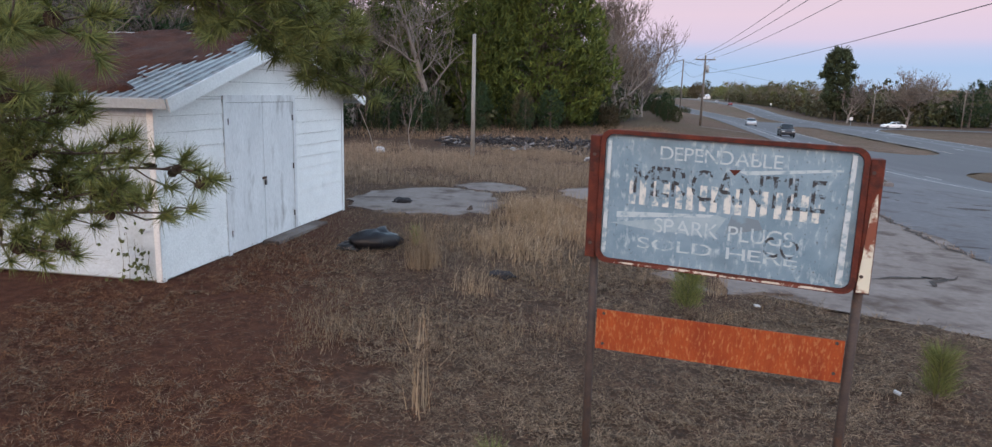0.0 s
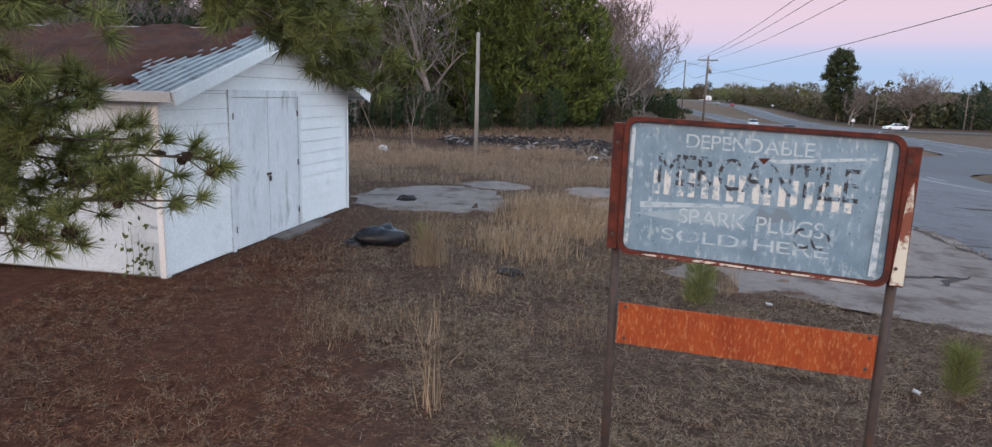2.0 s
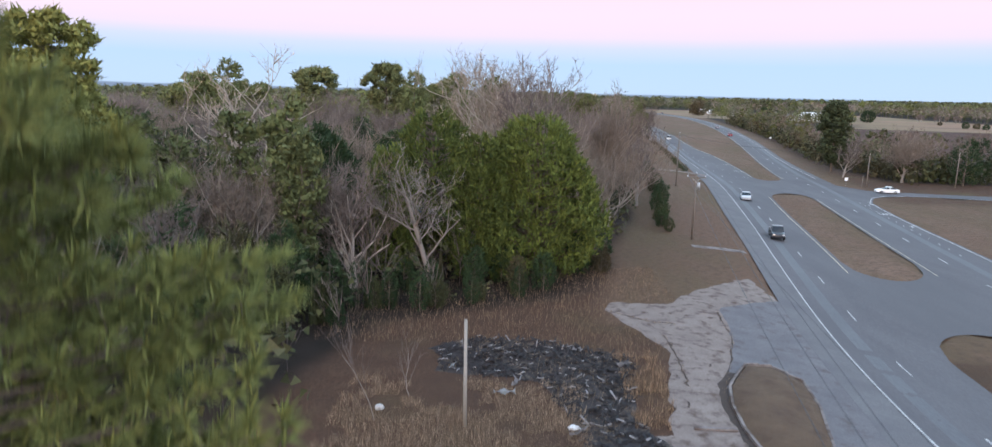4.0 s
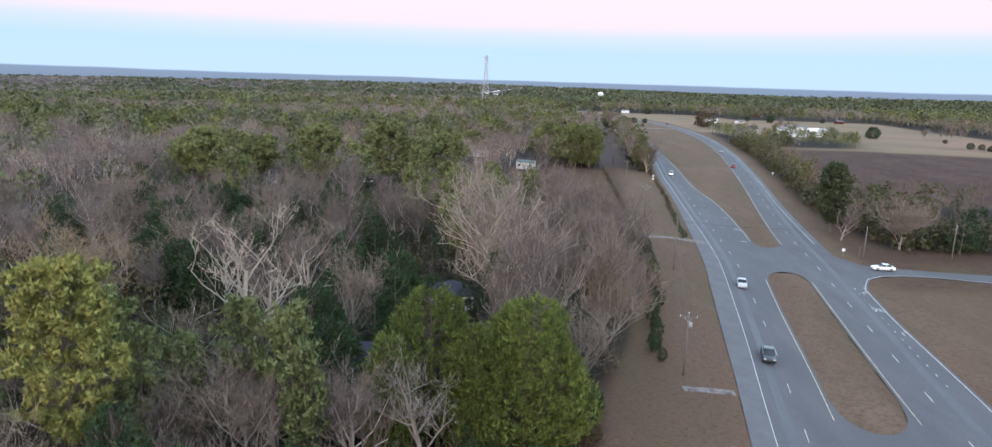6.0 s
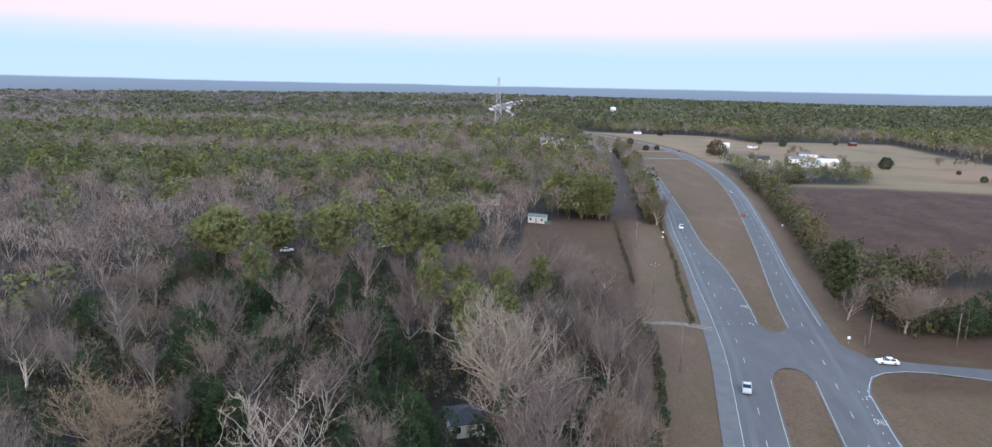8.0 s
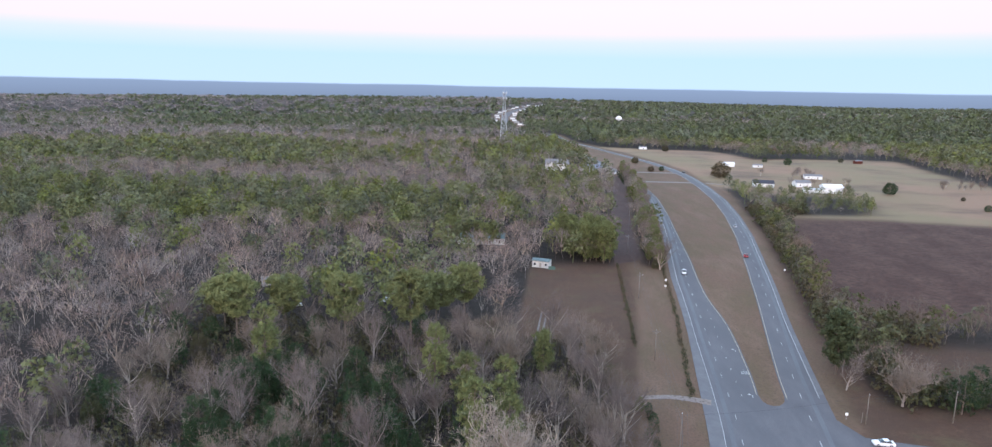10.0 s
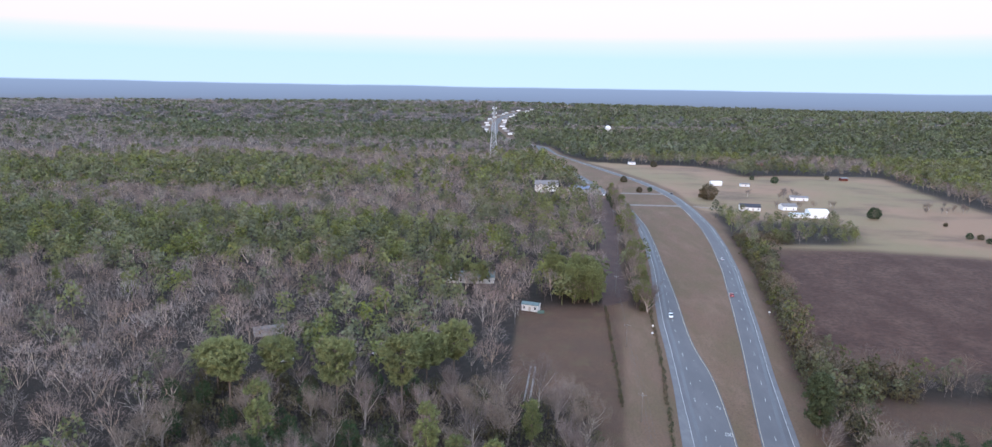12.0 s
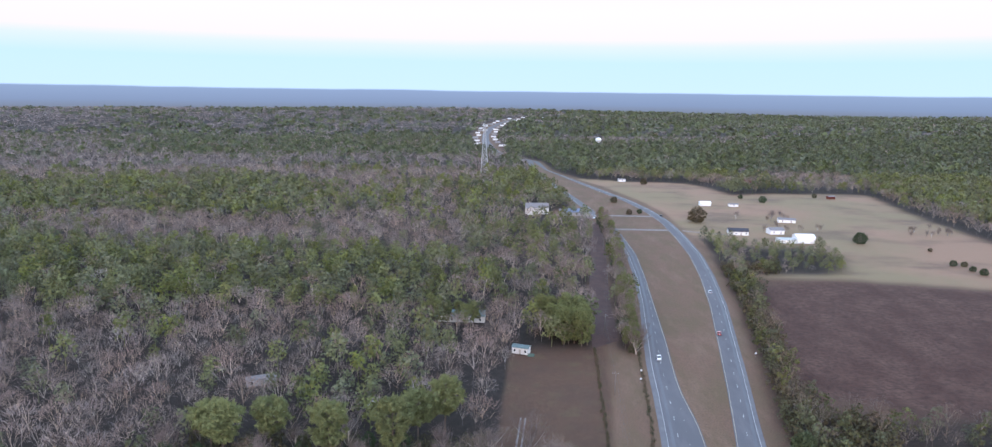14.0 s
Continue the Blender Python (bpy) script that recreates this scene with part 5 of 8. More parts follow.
def ring(outer, inner, y0, y1, tilt=0.0):
    bm = bmesh.new()
    n = len(outer)
    P = [[bm.verts.new((x, y, z + tilt * x)) for x, z in o] for o in (outer, inner) for y in (y0, y1)]
    for i in range(n):
        j = (i + 1) % n
        bm.faces.new((P[0][i], P[0][j], P[2][j], P[2][i]))
        bm.faces.new((P[1][i], P[3][i], P[3][j], P[1][j]))
        bm.faces.new((P[0][i], P[1][i], P[1][j], P[0][j]))
        bm.faces.new((P[2][i], P[2][j], P[3][j], P[3][i]))
    bmesh.ops.recalc_face_normals(bm, faces=bm.faces)
    return bm


TILT = -0.03
face = part("face", plate(rounded(0.0, 1.545, 2.10, 2.945, 0.05), -0.045, -0.02, TILT), M["tin"], sign, "grey-blue weathered tin face")
part("frame", ring(rounded(-0.028, 1.573, 2.077, 2.970, 0.075), rounded(0.004, 1.541, 2.106, 2.941, 0.06), -0.075, 0.0, TILT), M["rust"], sign, "rust-red rolled frame")
part("side_channel", boxed(-0.10, -0.032, -0.06, 0.06, 2.10, 2.925, bevel=0.006), M["rust"], sign)
part("side_channel", boxed(1.577, 1.655, -0.06, 0.06, 2.04, 2.86, bevel=0.006), M["rust"], sign, "rusty channel with remains of white paint")
part("name_strip", plate([(0.0, 1.44), (1.565, 1.475), (1.565, 1.75), (0.0, 1.725)], -0.02, -0.008, -0.02), M["rust_orange"], sign, "bare orange-rusted tin strip")


# ---- writing on the sign ----
def worn(name, paint, under, cut=(0.42, 0.56), scale=16.0, rough=0.6):
    """Paint that has flaked off the tin in patches."""
    m, n, l, p = nodes_of(name)
    l.new(mixed(n, l, noise_of(n, l, scale, 5, *cut), paint, under), p.inputs["Base Color"])
    p.inputs["Roughness"].default_value = rough
    return m


def sign_tin():
    """Faded blue-grey enamel with pale scratches, pale runs down and dark specks."""
    m, n, l, p = nodes_of("faded_sign_enamel")
    col = mixed(n, l, noise_of(n, l, 4.5, 6), (0.135, 0.222, 0.285), (0.205, 0.305, 0.375))
    col = mixed(n, l, noise_of(n, l, 34.0, 6, 0.54, 0.70, stretch=(1, 1, 0.4)), col, (0.36, 0.45, 0.50))
    col = mixed(n, l, noise_of(n, l, 62.0, 4, 0.62, 0.72), col, (0.085, 0.10, 0.11))
    col = mixed(n, l, noise_of(n, l, 2.2, 3, 0.58, 0.75), col, (0.12, 0.185, 0.23))
    l.new(col, p.inputs["Base Color"])
    p.inputs["Roughness"].default_value, p.inputs["Metallic"].default_value = 0.5, 0.15
    bumped(n, l, p, noise_of(n, l, 60.0, 4), 0.15, 0.002)
    return m


M["sign_tin"] = sign_tin()
M["concrete_pale"] = surface("grimy_white", (0.50, 0.49, 0.48), (0.36, 0.35, 0.34), 9, 60, rough=0.8)
TIN = (0.175, 0.27, 0.335)
M["black_letter"] = worn("worn_black_paint", (0.022, 0.025, 0.03), TIN, (0.455, 0.54), 26)
M["cream_letter"] = worn("worn_cream_paint", (0.58, 0.585, 0.54), TIN, (0.46, 0.60), 19)
M["pale_letter"] = worn("ghost_of_lettering", (0.40, 0.48, 0.51), TIN, (0.50, 0.68), 18)
M["grey_patch"] = worn("slate_patch", (0.15, 0.20, 0.235), TIN, (0.48, 0.62), 9)
M["cream_rust"] = worn("cream_over_rust", (0.60, 0.57, 0.46), (0.19, 0.05, 0.025), (0.50, 0.58), 7)
M["pale_wedge"] = worn("pale_enamel", (0.30, 0.385, 0.43), (0.235, 0.33, 0.38), (0.42, 0.62), 10)
M["lip_white"] = worn("scuffed_white", (0.46, 0.52, 0.54), (0.22, 0.31, 0.36), (0.46, 0.60), 24)
M["cream_flake"] = worn("cream_flakes", (0.58, 0.52, 0.43), (0.14, 0.03, 0.016), (0.46, 0.52), 16)
face.data.materials[0] = M["sign_tin"]


def glyph(ch):
    """Corners and faces of one raised letter."""
    cu = bpy.data.curves.new("letter", "FONT")
    cu.body, cu.extrude = ch, 0.0012
    tmp = bpy.data.objects.new("letter_curve", cu)
    scene.collection.objects.link(tmp)
    me = bpy.data.meshes.new_from_object(tmp.evaluated_get(bpy.context.evaluated_depsgraph_get()))
    bpy.data.objects.remove(tmp)
    co = np.zeros(len(me.vertices) * 3)
    me.vertices.foreach_get("co", co)
    return me, co.reshape(-1, 3)


def lettering(text, x0, x1, z0, z1, mat, depth, label):
    """A word raised on the sign, letter by letter, fitted into a box of its face."""
    made = [glyph(c) if c != " " else None for c in text]
    wide = [0.35 if m is None else float(np.ptp(m[1][:, 0])) + 0.07 for m in made]
    unit_w = (x1 - x0) / (sum(wide) - 0.07)
    tops = max(m[1][:, 1].max() for m in made if m)
    x = x0
    for m, w_ in zip(made, wide):
        if m:
            me, co = m
            me.name = "letter"
            px = x + (co[:, 0] - co[:, 0].min()) * unit_w
            pz = z0 + np.clip(co[:, 1] / tops, 0, 1) * (z1 - z0)
            py = depth - 0.0024 * (co[:, 2] - co[:, 2].min()) / max(float(np.ptp(co[:, 2])), 1e-6)
            me.vertices.foreach_set("co", np.stack([px, py, pz + TILT * px], 1).astype(np.float32).ravel())
            me.materials.clear()
            me.materials.append(mat)
            me.update()
            obj("letter", me, face, label)
        x += w_ * unit_w


FRONT_Y = -0.0452
lettering("DEPENDABLE", 0.36, 1.10, 2.80, 2.885, M["pale_letter"], FRONT_Y, "ghost of raised pale lettering")
lettering("SPARK PLUGS", 0.35, 1.20, 2.32, 2.415, M["pale_letter"], FRONT_Y, "ghost of raised pale lettering")
lettering("SOLD HERE", 0.25, 1.24, 2.20, 2.275, M["pale_letter"], FRONT_Y, "ghost of raised pale lettering")
lettering("MERCANTILE", 0.20, 1.36, 2.555, 2.755, M["black_letter"], FRONT_Y - 0.0032, "flaking black painted lettering")
lettering("CO", 1.03, 1.24, 2.245, 2.375, M["black_letter"], FRONT_Y - 0.0032, "flaking black painted lettering")
for k in range(8):   # blocks of the old trade name
    x = 0.175 + 0.150 * k
    part("block", plate([(x, 2.49), (x + 0.042, 2.49), (x + 0.042, 2.655), (x, 2.655)], FRONT_Y - 0.0012, FRONT_Y, TILT), M["cream_letter"], face, "worn cream block of an old trade name")
    part("block", plate([(x + 0.068, 2.49), (x + 0.108, 2.49), (x + 0.108, 2.655), (x + 0.068, 2.655)], FRONT_Y - 0.0012, FRONT_Y, TILT), M["cream_letter"], face, "worn cream block of an old trade name")
part("patch", plate([(0.80, 2.36), (1.02, 2.41), (0.99, 2.47), (0.83, 2.49)], FRONT_Y - 0.0006, FRONT_Y, TILT), M["grey_patch"], face, "slate-coloured bare patch")
part("band", plate([(0.10, 2.43), (0.72, 2.475), (0.70, 2.455), (0.10, 2.39)], FRONT_Y - 0.0008, FRONT_Y, TILT), M["pale_letter"], face, "pale scratched band")
part("band", plate([(0.84, 2.765), (1.44, 2.83), (1.44, 2.815), (0.90, 2.745)], FRONT_Y - 0.0008, FRONT_Y, TILT), M["pale_letter"], face, "pale scratched band")
part("wedge", plate([(0.06, 2.35), (0.74, 2.475), (0.80, 2.46), (0.72, 2.33), (0.30, 2.33)], FRONT_Y - 0.0004, FRONT_Y, TILT), M["pale_wedge"], face, "paler wedge of old enamel")
part("rust_spot", plate([(0.79, 2.77), (0.86, 2.775), (0.825, 2.735)], FRONT_Y - 0.004, FRONT_Y, TILT), M["rust"], face, "rusted hole in the tin")
part("paint_run", plate([(1.58, 2.05), (1.651, 2.05), (1.648, 2.50), (1.635, 2.66), (1.612, 2.60), (1.60, 2.40)], -0.0650, -0.0608), M["cream_rust"], sign, "cream paint left on the channel")
part("inner_lip", plate([(1.462, 2.13), (1.500, 2.13), (1.506, 2.92), (1.480, 2.92)], FRONT_Y - 0.012, FRONT_Y, TILT), M["lip_white"], sign, "pale scuffed inner lip")
part("inner_lip", plate([(0.012, 2.14), (0.040, 2.14), (0.044, 2.91), (0.020, 2.91)], FRONT_Y - 0.012, FRONT_Y, TILT), M["lip_white"], sign, "pale scuffed inner lip")
part("paint_flake", plate([(0.10, 2.083), (1.46, 2.083), (1.40, 2.098), (0.9, 2.094), (0.5, 2.099), (0.16, 2.094)], -0.0775, -0.0752, TILT), M["cream_flake"], sign, "cream flakes left on the lower rail")
for x, z in ((-0.066, 2.2), (-0.066, 2.8), (1.60, 2.15), (1.60, 2.78), (0.05, 1.70), (0.05, 1.48), (1.52, 1.70), (1.52, 1.50)):
    part("bolt", rod(bmesh.new(), (x, -0.066 if z > 2 else -0.024, z), (x, -0.055 if z > 2 else -0.019, z), 0.012, 0.010, 8), M["post"], sign)


# ---- the pine beside the camera ----
PINE_AT = np.array([-5.4, 5.6, 0.0])
needles, cones_at, twigs_ = Tubes(), [], Tubes()
gp = np.random.default_rng(91)


def tuft(c, axis, n, length, width):
    """Needles fanning from a shoot."""
    axis = unit(np.asarray(axis, float))
    d = unit(axis * gp.uniform(0.15, 1.0, (n, 1)) + gp.normal(0, 0.48, (n, 3)))
    s = unit(np.cross(d, gp.normal(0, 1, (n, 3)))) * width
    base = np.asarray(c) - axis * gp.uniform(0, 0.35, (n, 1)) * length
    mid = base + d * length * gp.uniform(0.75, 1.1, (n, 1))
    needles.tris(np.stack([base - s, base + s, mid], 1))


def bough(a, b, r, sag, shoots, n, length, width, cones=0, first=0.35, fan=0.55):
    """A limb from a to b with side shoots that end in tufts."""
    a, b = np.asarray(a, float), np.asarray(b, float)
    t = np.linspace(0, 1, 7)[:, None]
    pts = a + (b - a) * t + np.array([0, 0, -sag]) * (4 * t * (1 - t)) + gp.normal(0, 0.03, (7, 3)) * t
    twigs_.tube(pts, np.linspace(r, 0.006, 7), 5)
    ln = np.linalg.norm(b - a)
    way = unit(b - a)
    for k in range(shoots):
        f = first + (1 - first) * (k + gp.uniform(0, 1)) / shoots
        i = min(int(f * 6), 5)
        p = pts[i] + (pts[i + 1] - pts[i]) * (f * 6 - i)
        out = unit(way * 0.7 + gp.normal(0, 0.6, 3) + np.array([0, 0, 0.15]))
        q = p + out * fan * gp.uniform(0.4, 1.0) * (1.2 - 0.7 * f)
        twigs_.tube([p, (p + q) / 2 + gp.normal(0, 0.02, 3), q], [0.008, 0.006, 0.004], 3)
        tuft(q, out + np.array([0, 0, 0.35]), n, length, width)
        if gp.uniform() < 0.5:
            tuft((p + q) / 2, out + gp.normal(0, 0.4, 3), n // 2, length * 0.9, width)
        if cones and gp.uniform() < cones:
            cones_at.append((p + (q - p) * 0.6 + np.array([0, 0, -0.05]), gp.uniform(0.8, 1.2)))
    tuft(pts[-1], way + np.array([0, 0, 0.3]), n, length, width)


stem = Tubes()
stem.tube([PINE_AT + [0, 0, -0.3], PINE_AT + [0.05, 0, 5], PINE_AT + [-0.1, 0.1, 12], PINE_AT + [0, 0, 19]], [0.30, 0.24, 0.14, 0.03], 10)
# low boughs, close to the lens
for b_, z_, n_, c_ in (((-2.05, 4.72, 2.60), 2.75, 11, 0.5), ((-2.15, 4.55, 2.38), 2.45, 11, 0.5), ((-2.45, 4.25, 3.02), 3.0, 9, 0.6), ((-2.75, 4.45, 2.10), 2.2, 11, 0.5),
                       ((-2.95, 4.30, 2.72), 2.75, 10, 0.6), ((-2.9, 3.9, 3.10), 3.1, 7, 0.4), ((-3.1, 4.6, 2.95), 2.9, 8, 0.5), ((-2.2, 3.35, 3.42), 3.5, 9, 0.4), ((-2.45, 3.5, 3.25), 3.3, 8, 0.5), ((-2.0, 3.6, 3.5), 3.7, 8, 0.2), ((-3.3, 4.5, 2.4), 2.5, 9, 0.5),
                       ((-2.7, 4.9, 2.45), 2.6, 10, 0.6), ((-2.4, 4.5, 2.75), 2.9, 8, 0.6)):
    bough(PINE_AT + [0, 0, z_], b_, 0.022, 0.12, n_ + 15, 120, 0.155, 0.0030, c_ * 0.75, 0.35, 0.5)
# boughs that arch over the shed
for b_, z_ in (((-1.85, 10.0, 3.42), 5.0), ((-2.2, 9.6, 3.65), 5.2), ((-2.6, 10.3, 3.9), 5.4), ((-3.0, 9.8, 4.2), 5.5), ((-3.5, 9.3, 4.5), 5.6), ((-2.3, 10.6, 4.3), 5.6), ((-3.3, 10.5, 4.6), 5.8),
               ((-4.0, 9.9, 4.7), 5.7), ((-2.8, 9.2, 4.3), 5.4), ((-3.8, 8.8, 4.6), 5.5), ((-1.7, 9.5, 3.85), 5.2), ((-2.0, 8.9, 4.2), 5.3), ((-2.5, 8.5, 4.0), 5.0), ((-3.2, 8.2, 4.3), 5.1)):
    bough(PINE_AT + [0, 0, z_], np.array(b_) - [0, 0, 0.4], 0.035, -0.2, 22, 84, 0.24, 0.0065, 0.0, 0.62, 0.75)
bough(PINE_AT + [0, 0, 4.6], (-2.1, 9.4, 3.2), 0.022, -0.35, 3, 8, 0.12, 0.002, 1.0, 0.7, 0.2)
# the crown above
for k in range(150):
    f = k / 149
    z_ = 5.4 + 12.4 * f
    az = 2.4 * k + gp.uniform(-0.4, 0.4)
    R = (4.9 if f < 0.68 else 4.9 * (1 - ((f - 0.68) / 0.32) ** 1.6) + 0.3) * gp.uniform(0.72, 1.0)
    if math.cos(az) < -0.55:      # the far side is hardly seen
        R *= 0.8
    tip = PINE_AT + [R * math.cos(az), R * math.sin(az), z_ + gp.uniform(-0.1, 0.5)]
    if tip[2] > 11.5 and tip[1] > 4.5 and tip[0] > -0.34 * tip[1]:
        continue
    if ((tip[2] < 6.9 or (7.0 < tip[2] < 8.6 and tip[1] > 7.2) or 8.3 < tip[2] < (9.3 if tip[0] > -4.0 and tip[1] > 7.0 else 10.2)) and tip[0] > -6.5) or (math.hypot(tip[0] - 0.2, tip[1] - 0.2) < (2.6 if z_ < 10 else 4.4)):
        continue
    bough(PINE_AT + [0, 0, z_], tip, 0.05 * (1.1 - f) + 0.008, 0.2, 24, 40, 0.30, 0.0165, 0.06, 0.22, 0.8)
for k in range(16):   # heavy boughs on the lot's side
    az, z_ = gp.uniform(0.25, 1.35), 8.9 + 2.3 * k / 15
    R = gp.uniform(3.6, 4.7)
    bough(PINE_AT + [0, 0, z_ + 1.4], PINE_AT + [R * math.cos(az), R * math.sin(az), z_ + 0.4], 0.05, -0.1, 24, 40, 0.30, 0.0165, 0.06, 0.4, 0.8)
for k in range(22):   # boughs just above the shed's ridge
    az, z_ = (gp.uniform(-0.6, 0.4), 6.5 + 1.5 * k / 21) if k % 2 else (gp.uniform(0.4, 1.5), 6.1 + 0.9 * k / 21)
    R = gp.uniform(2.6, 4.6)
    bough(PINE_AT + [0, 0, z_], PINE_AT + [R * math.cos(az), R * math.sin(az), z_ + 0.2], 0.045, 0.1, 22, 44, 0.28, 0.012, 0.06, 0.25, 0.8)
for k in range(19):   # boughs higher up on that side
    az, z_ = gp.uniform(0.2, 1.6), 11.6 + 3.6 * k / 18
    R = gp.uniform(2.3, 3.4) * (1.2 if z_ > 12.6 else 1.0)
    bough(PINE_AT + [0, 0, z_], PINE_AT + [R * math.cos(az), R * math.sin(az), z_ + 0.4], 0.045, 0.2, 20, 38, 0.30, 0.0165, 0.06, 0.3, 0.8)
pine = thing("pine", "open-grown pine with long green needles and dark cones", "tree", Matrix.Translation(PINE_AT))
back = Matrix.Translation(-PINE_AT)
for pn, tb, mt in (("trunk", stem, M["bark"]), ("bough", twigs_, M["bark"]), ("crown", needles, M["near_needle"])):
    me = tb.mesh(pn, mt)
    me.transform(back)
    obj(pn, me, pine)


def cone_mesh():
    """A pine cone: scales in a spiral on a tapered core."""
    t = Tubes()
    t.tube([[0, 0, -0.045], [0, 0, 0], [0, 0, 0.045]], [0.008, 0.020, 0.006], 6)
    for k in range(46):
        f = k / 46
        a, z, r = 2.4 * k, -0.043 + 0.086 * f, 0.032 * math.sin(math.pi * (0.12 + 0.82 * f)) + 0.006
        o = np.array([math.cos(a), math.sin(a), 0])
        s = np.array([-math.sin(a), math.cos(a), 0]) * 0.009
        c = np.array([0, 0, z])
        t.tris([[c + o * r * 0.3 - s * 0.5, c + o * r * 0.3 + s * 0.5, c + o * r + s + [0, 0, 0.006]], [c + o * r * 0.3 - s * 0.5, c + o * r + s + [0, 0, 0.006], c + o * r - s + [0, 0, 0.006]]])
    return t.mesh("cone", M["cone"])


CONE = cone_mesh()
for p, s in cones_at[:160]:
    obj("cone", CONE, pine, m=Matrix.Translation(Vector(p - PINE_AT)) @ Euler(gp.uniform(0, 3, 3)).to_matrix().to_4x4() @ Matrix.Scale(s, 4))


# ---- dead grass ----
def blades(X, Y, H, W, lean, g):
    """One curved blade, two triangles, at each place."""
    n = len(X)
    a = g.uniform(0, 6.283, n)
    d = np.stack([np.cos(a), np.sin(a), np.zeros(n)], 1)
    s = np.stack([-np.sin(a + 0.7), np.cos(a + 0.7), np.zeros(n)], 1) * W[:, None]
    base = np.stack([X, Y, land(X, Y) - 0.01], 1)
    mid = base + d * (lean * H * 0.35)[:, None] + np.array([0, 0, 1]) * (H * 0.6)[:, None]
    tip = base + d * (lean * H)[:, None] + np.array([0, 0, 1]) * (H * np.sqrt(np.clip(1 - 0.5 * lean ** 2, 0.1, 1)))[:, None]
    return np.concatenate([np.stack([base - s, base + s, mid], 1), np.stack([mid - s * 0.6, mid + s * 0.6, tip], 1)])


def grass(name, n, x0, x1, y0, y1, h, w, lean, mat, label, seed, where=None, clump=0.0, spots=60):
    g = np.random.default_rng(seed)
    X, Y = g.uniform(x0, x1, n), y0 + (y1 - y0) * g.uniform(0, 1, n)
    if clump:
        cx, cy = g.uniform(x0, x1, spots), g.uniform(y0, y1, spots)
        k = g.integers(0, spots, n)
        X, Y = cx[k] + g.normal(0, clump, n), cy[k] + g.normal(0, clump, n)
    keep = ~inside(LOT, X, Y) & ~inside(SHED_PLAN, X, Y) & (np.abs(X) < 0.76 * Y + 2.5)
    if where is not None:
        keep &= where(X, Y)
    X, Y = X[keep], Y[keep]
    m = len(X)
    t = Tubes()
    t.tris(blades(X, Y, g.uniform(0.35, 1.25, m) * h, np.full(m, w) * g.uniform(0.6, 1.3, m), g.uniform(lean[0], lean[1], m), g))
    return tagged(obj(name, t.mesh(name, mat)), label, "grass", kind="stuff")


SHED_PLAN = [(-5.5, 10.7), (-4.35, 18.4), (-14, 20), (-15, 12)]
HEAP_AREA = [(-5.2, 45.5), (-2.3, 47.3), (3.1, 47.2), (8.3, 44.3), (7.6, 40), (6.8, 35.6), (8.6, 31.9), (6.4, 28.5), (4.4, 30.8), (3.8, 34.5), (2.0, 40.0), (-4.4, 41.4)]
SLABS = [[(-4.9, 20.0), (-4.3, 21.9), (-2.9, 23.0), (-2.1, 23.1), (-0.9, 22.0), (-0.35, 20.6), (-0.7, 18.5), (-1.7, 17.9), (-3.1, 18.0), (-4.3, 18.8)],
         [(-2.2, 23.9), (-1.0, 24.9), (-0.2, 24.6), (0.4, 23.2), (-0.4, 22.4), (-1.3, 22.9)],
         [(1.3, 23.3), (2.2, 24.2), (3.4, 23.9), (3.6, 22.6), (3.0, 21.5), (1.9, 21.5)],
         [(1.8, 20.3), (3.4, 20.9), (4.6, 21.0), (4.8, 18.8), (3.7, 18.6), (2.4, 19.3)],
         [(2.6, 12.6), (3.6, 13.4), (4.7, 13.0), (4.6, 11.6), (3.3, 11.3)]]
off_slab = lambda X, Y: ~np.any([inside(s, X, Y) for s in SLABS], axis=0)


def turf(n, m, x0, x1, y0, y1, h, w, mat, label, seed, where=None):
    """Matted tufts: blades that spread outward and droop."""
    g = np.random.default_rng(seed)
    X, Y = g.uniform(x0, x1, n), g.uniform(y0, y1, n)
    keep = ~inside(LOT, X, Y) & ~inside(SHED_PLAN, X, Y) & (np.abs(X) < 0.76 * Y + 1.5) & off_slab(X, Y) & (wave(X, Y, 0.9, 2) > -1.25)
    if where is not None:
        keep &= where(X, Y, g)
    X, Y = np.repeat(X[keep], m), np.repeat(Y[keep], m)
    k = len(X)
    size = np.repeat(g.uniform(0.6, 1.35, k // m), m) * g.uniform(0.5, 1.2, k) * h
    lay = np.repeat(g.uniform(0, 6.283, k // m), m)      # the way the tuft was pressed down
    a = lay + g.normal(0, 1.1, k)
    d = np.stack([np.cos(a), np.sin(a), 0 * a], 1)
    s_ = np.stack([-np.sin(a), np.cos(a), 0.35 * g.normal(0, 1, k)], 1) * (w * g.uniform(0.6, 1.4, k))[:, None]
    base = np.stack([X, Y, land(X, Y) - 0.005], 1) + np.concatenate([g.normal(0, 0.03, (k, 2)), np.zeros((k, 1))], 1)
    rise = g.uniform(0.15, 0.75, k)
    mid = base + d * (size * 0.5)[:, None] + np.array([0, 0, 1]) * (size * rise * 0.6)[:, None]
    tip = mid + d * (size * 0.55)[:, None] + np.array([0, 0, 1]) * (size * (rise - 0.5) * 0.55)[:, None]
    tip[:, 2] = np.maximum(tip[:, 2], base[:, 2] + 0.012)
    t = Tubes()
    t.tris(np.concatenate([np.stack([base - s_, base + s_, mid], 1), np.stack([mid - s_ * 0.8, mid + s_ * 0.8, tip], 1)]))
    return tagged(obj("dead_grass", t.mesh("dead_grass", mat)), label, "grass", kind="stuff")


open_ground = lambda X, Y, g: ~inside(STRAW, X + g.normal(0, 0.5, X.size), Y) | (g.uniform(0, 1, X.size) < 0.25)
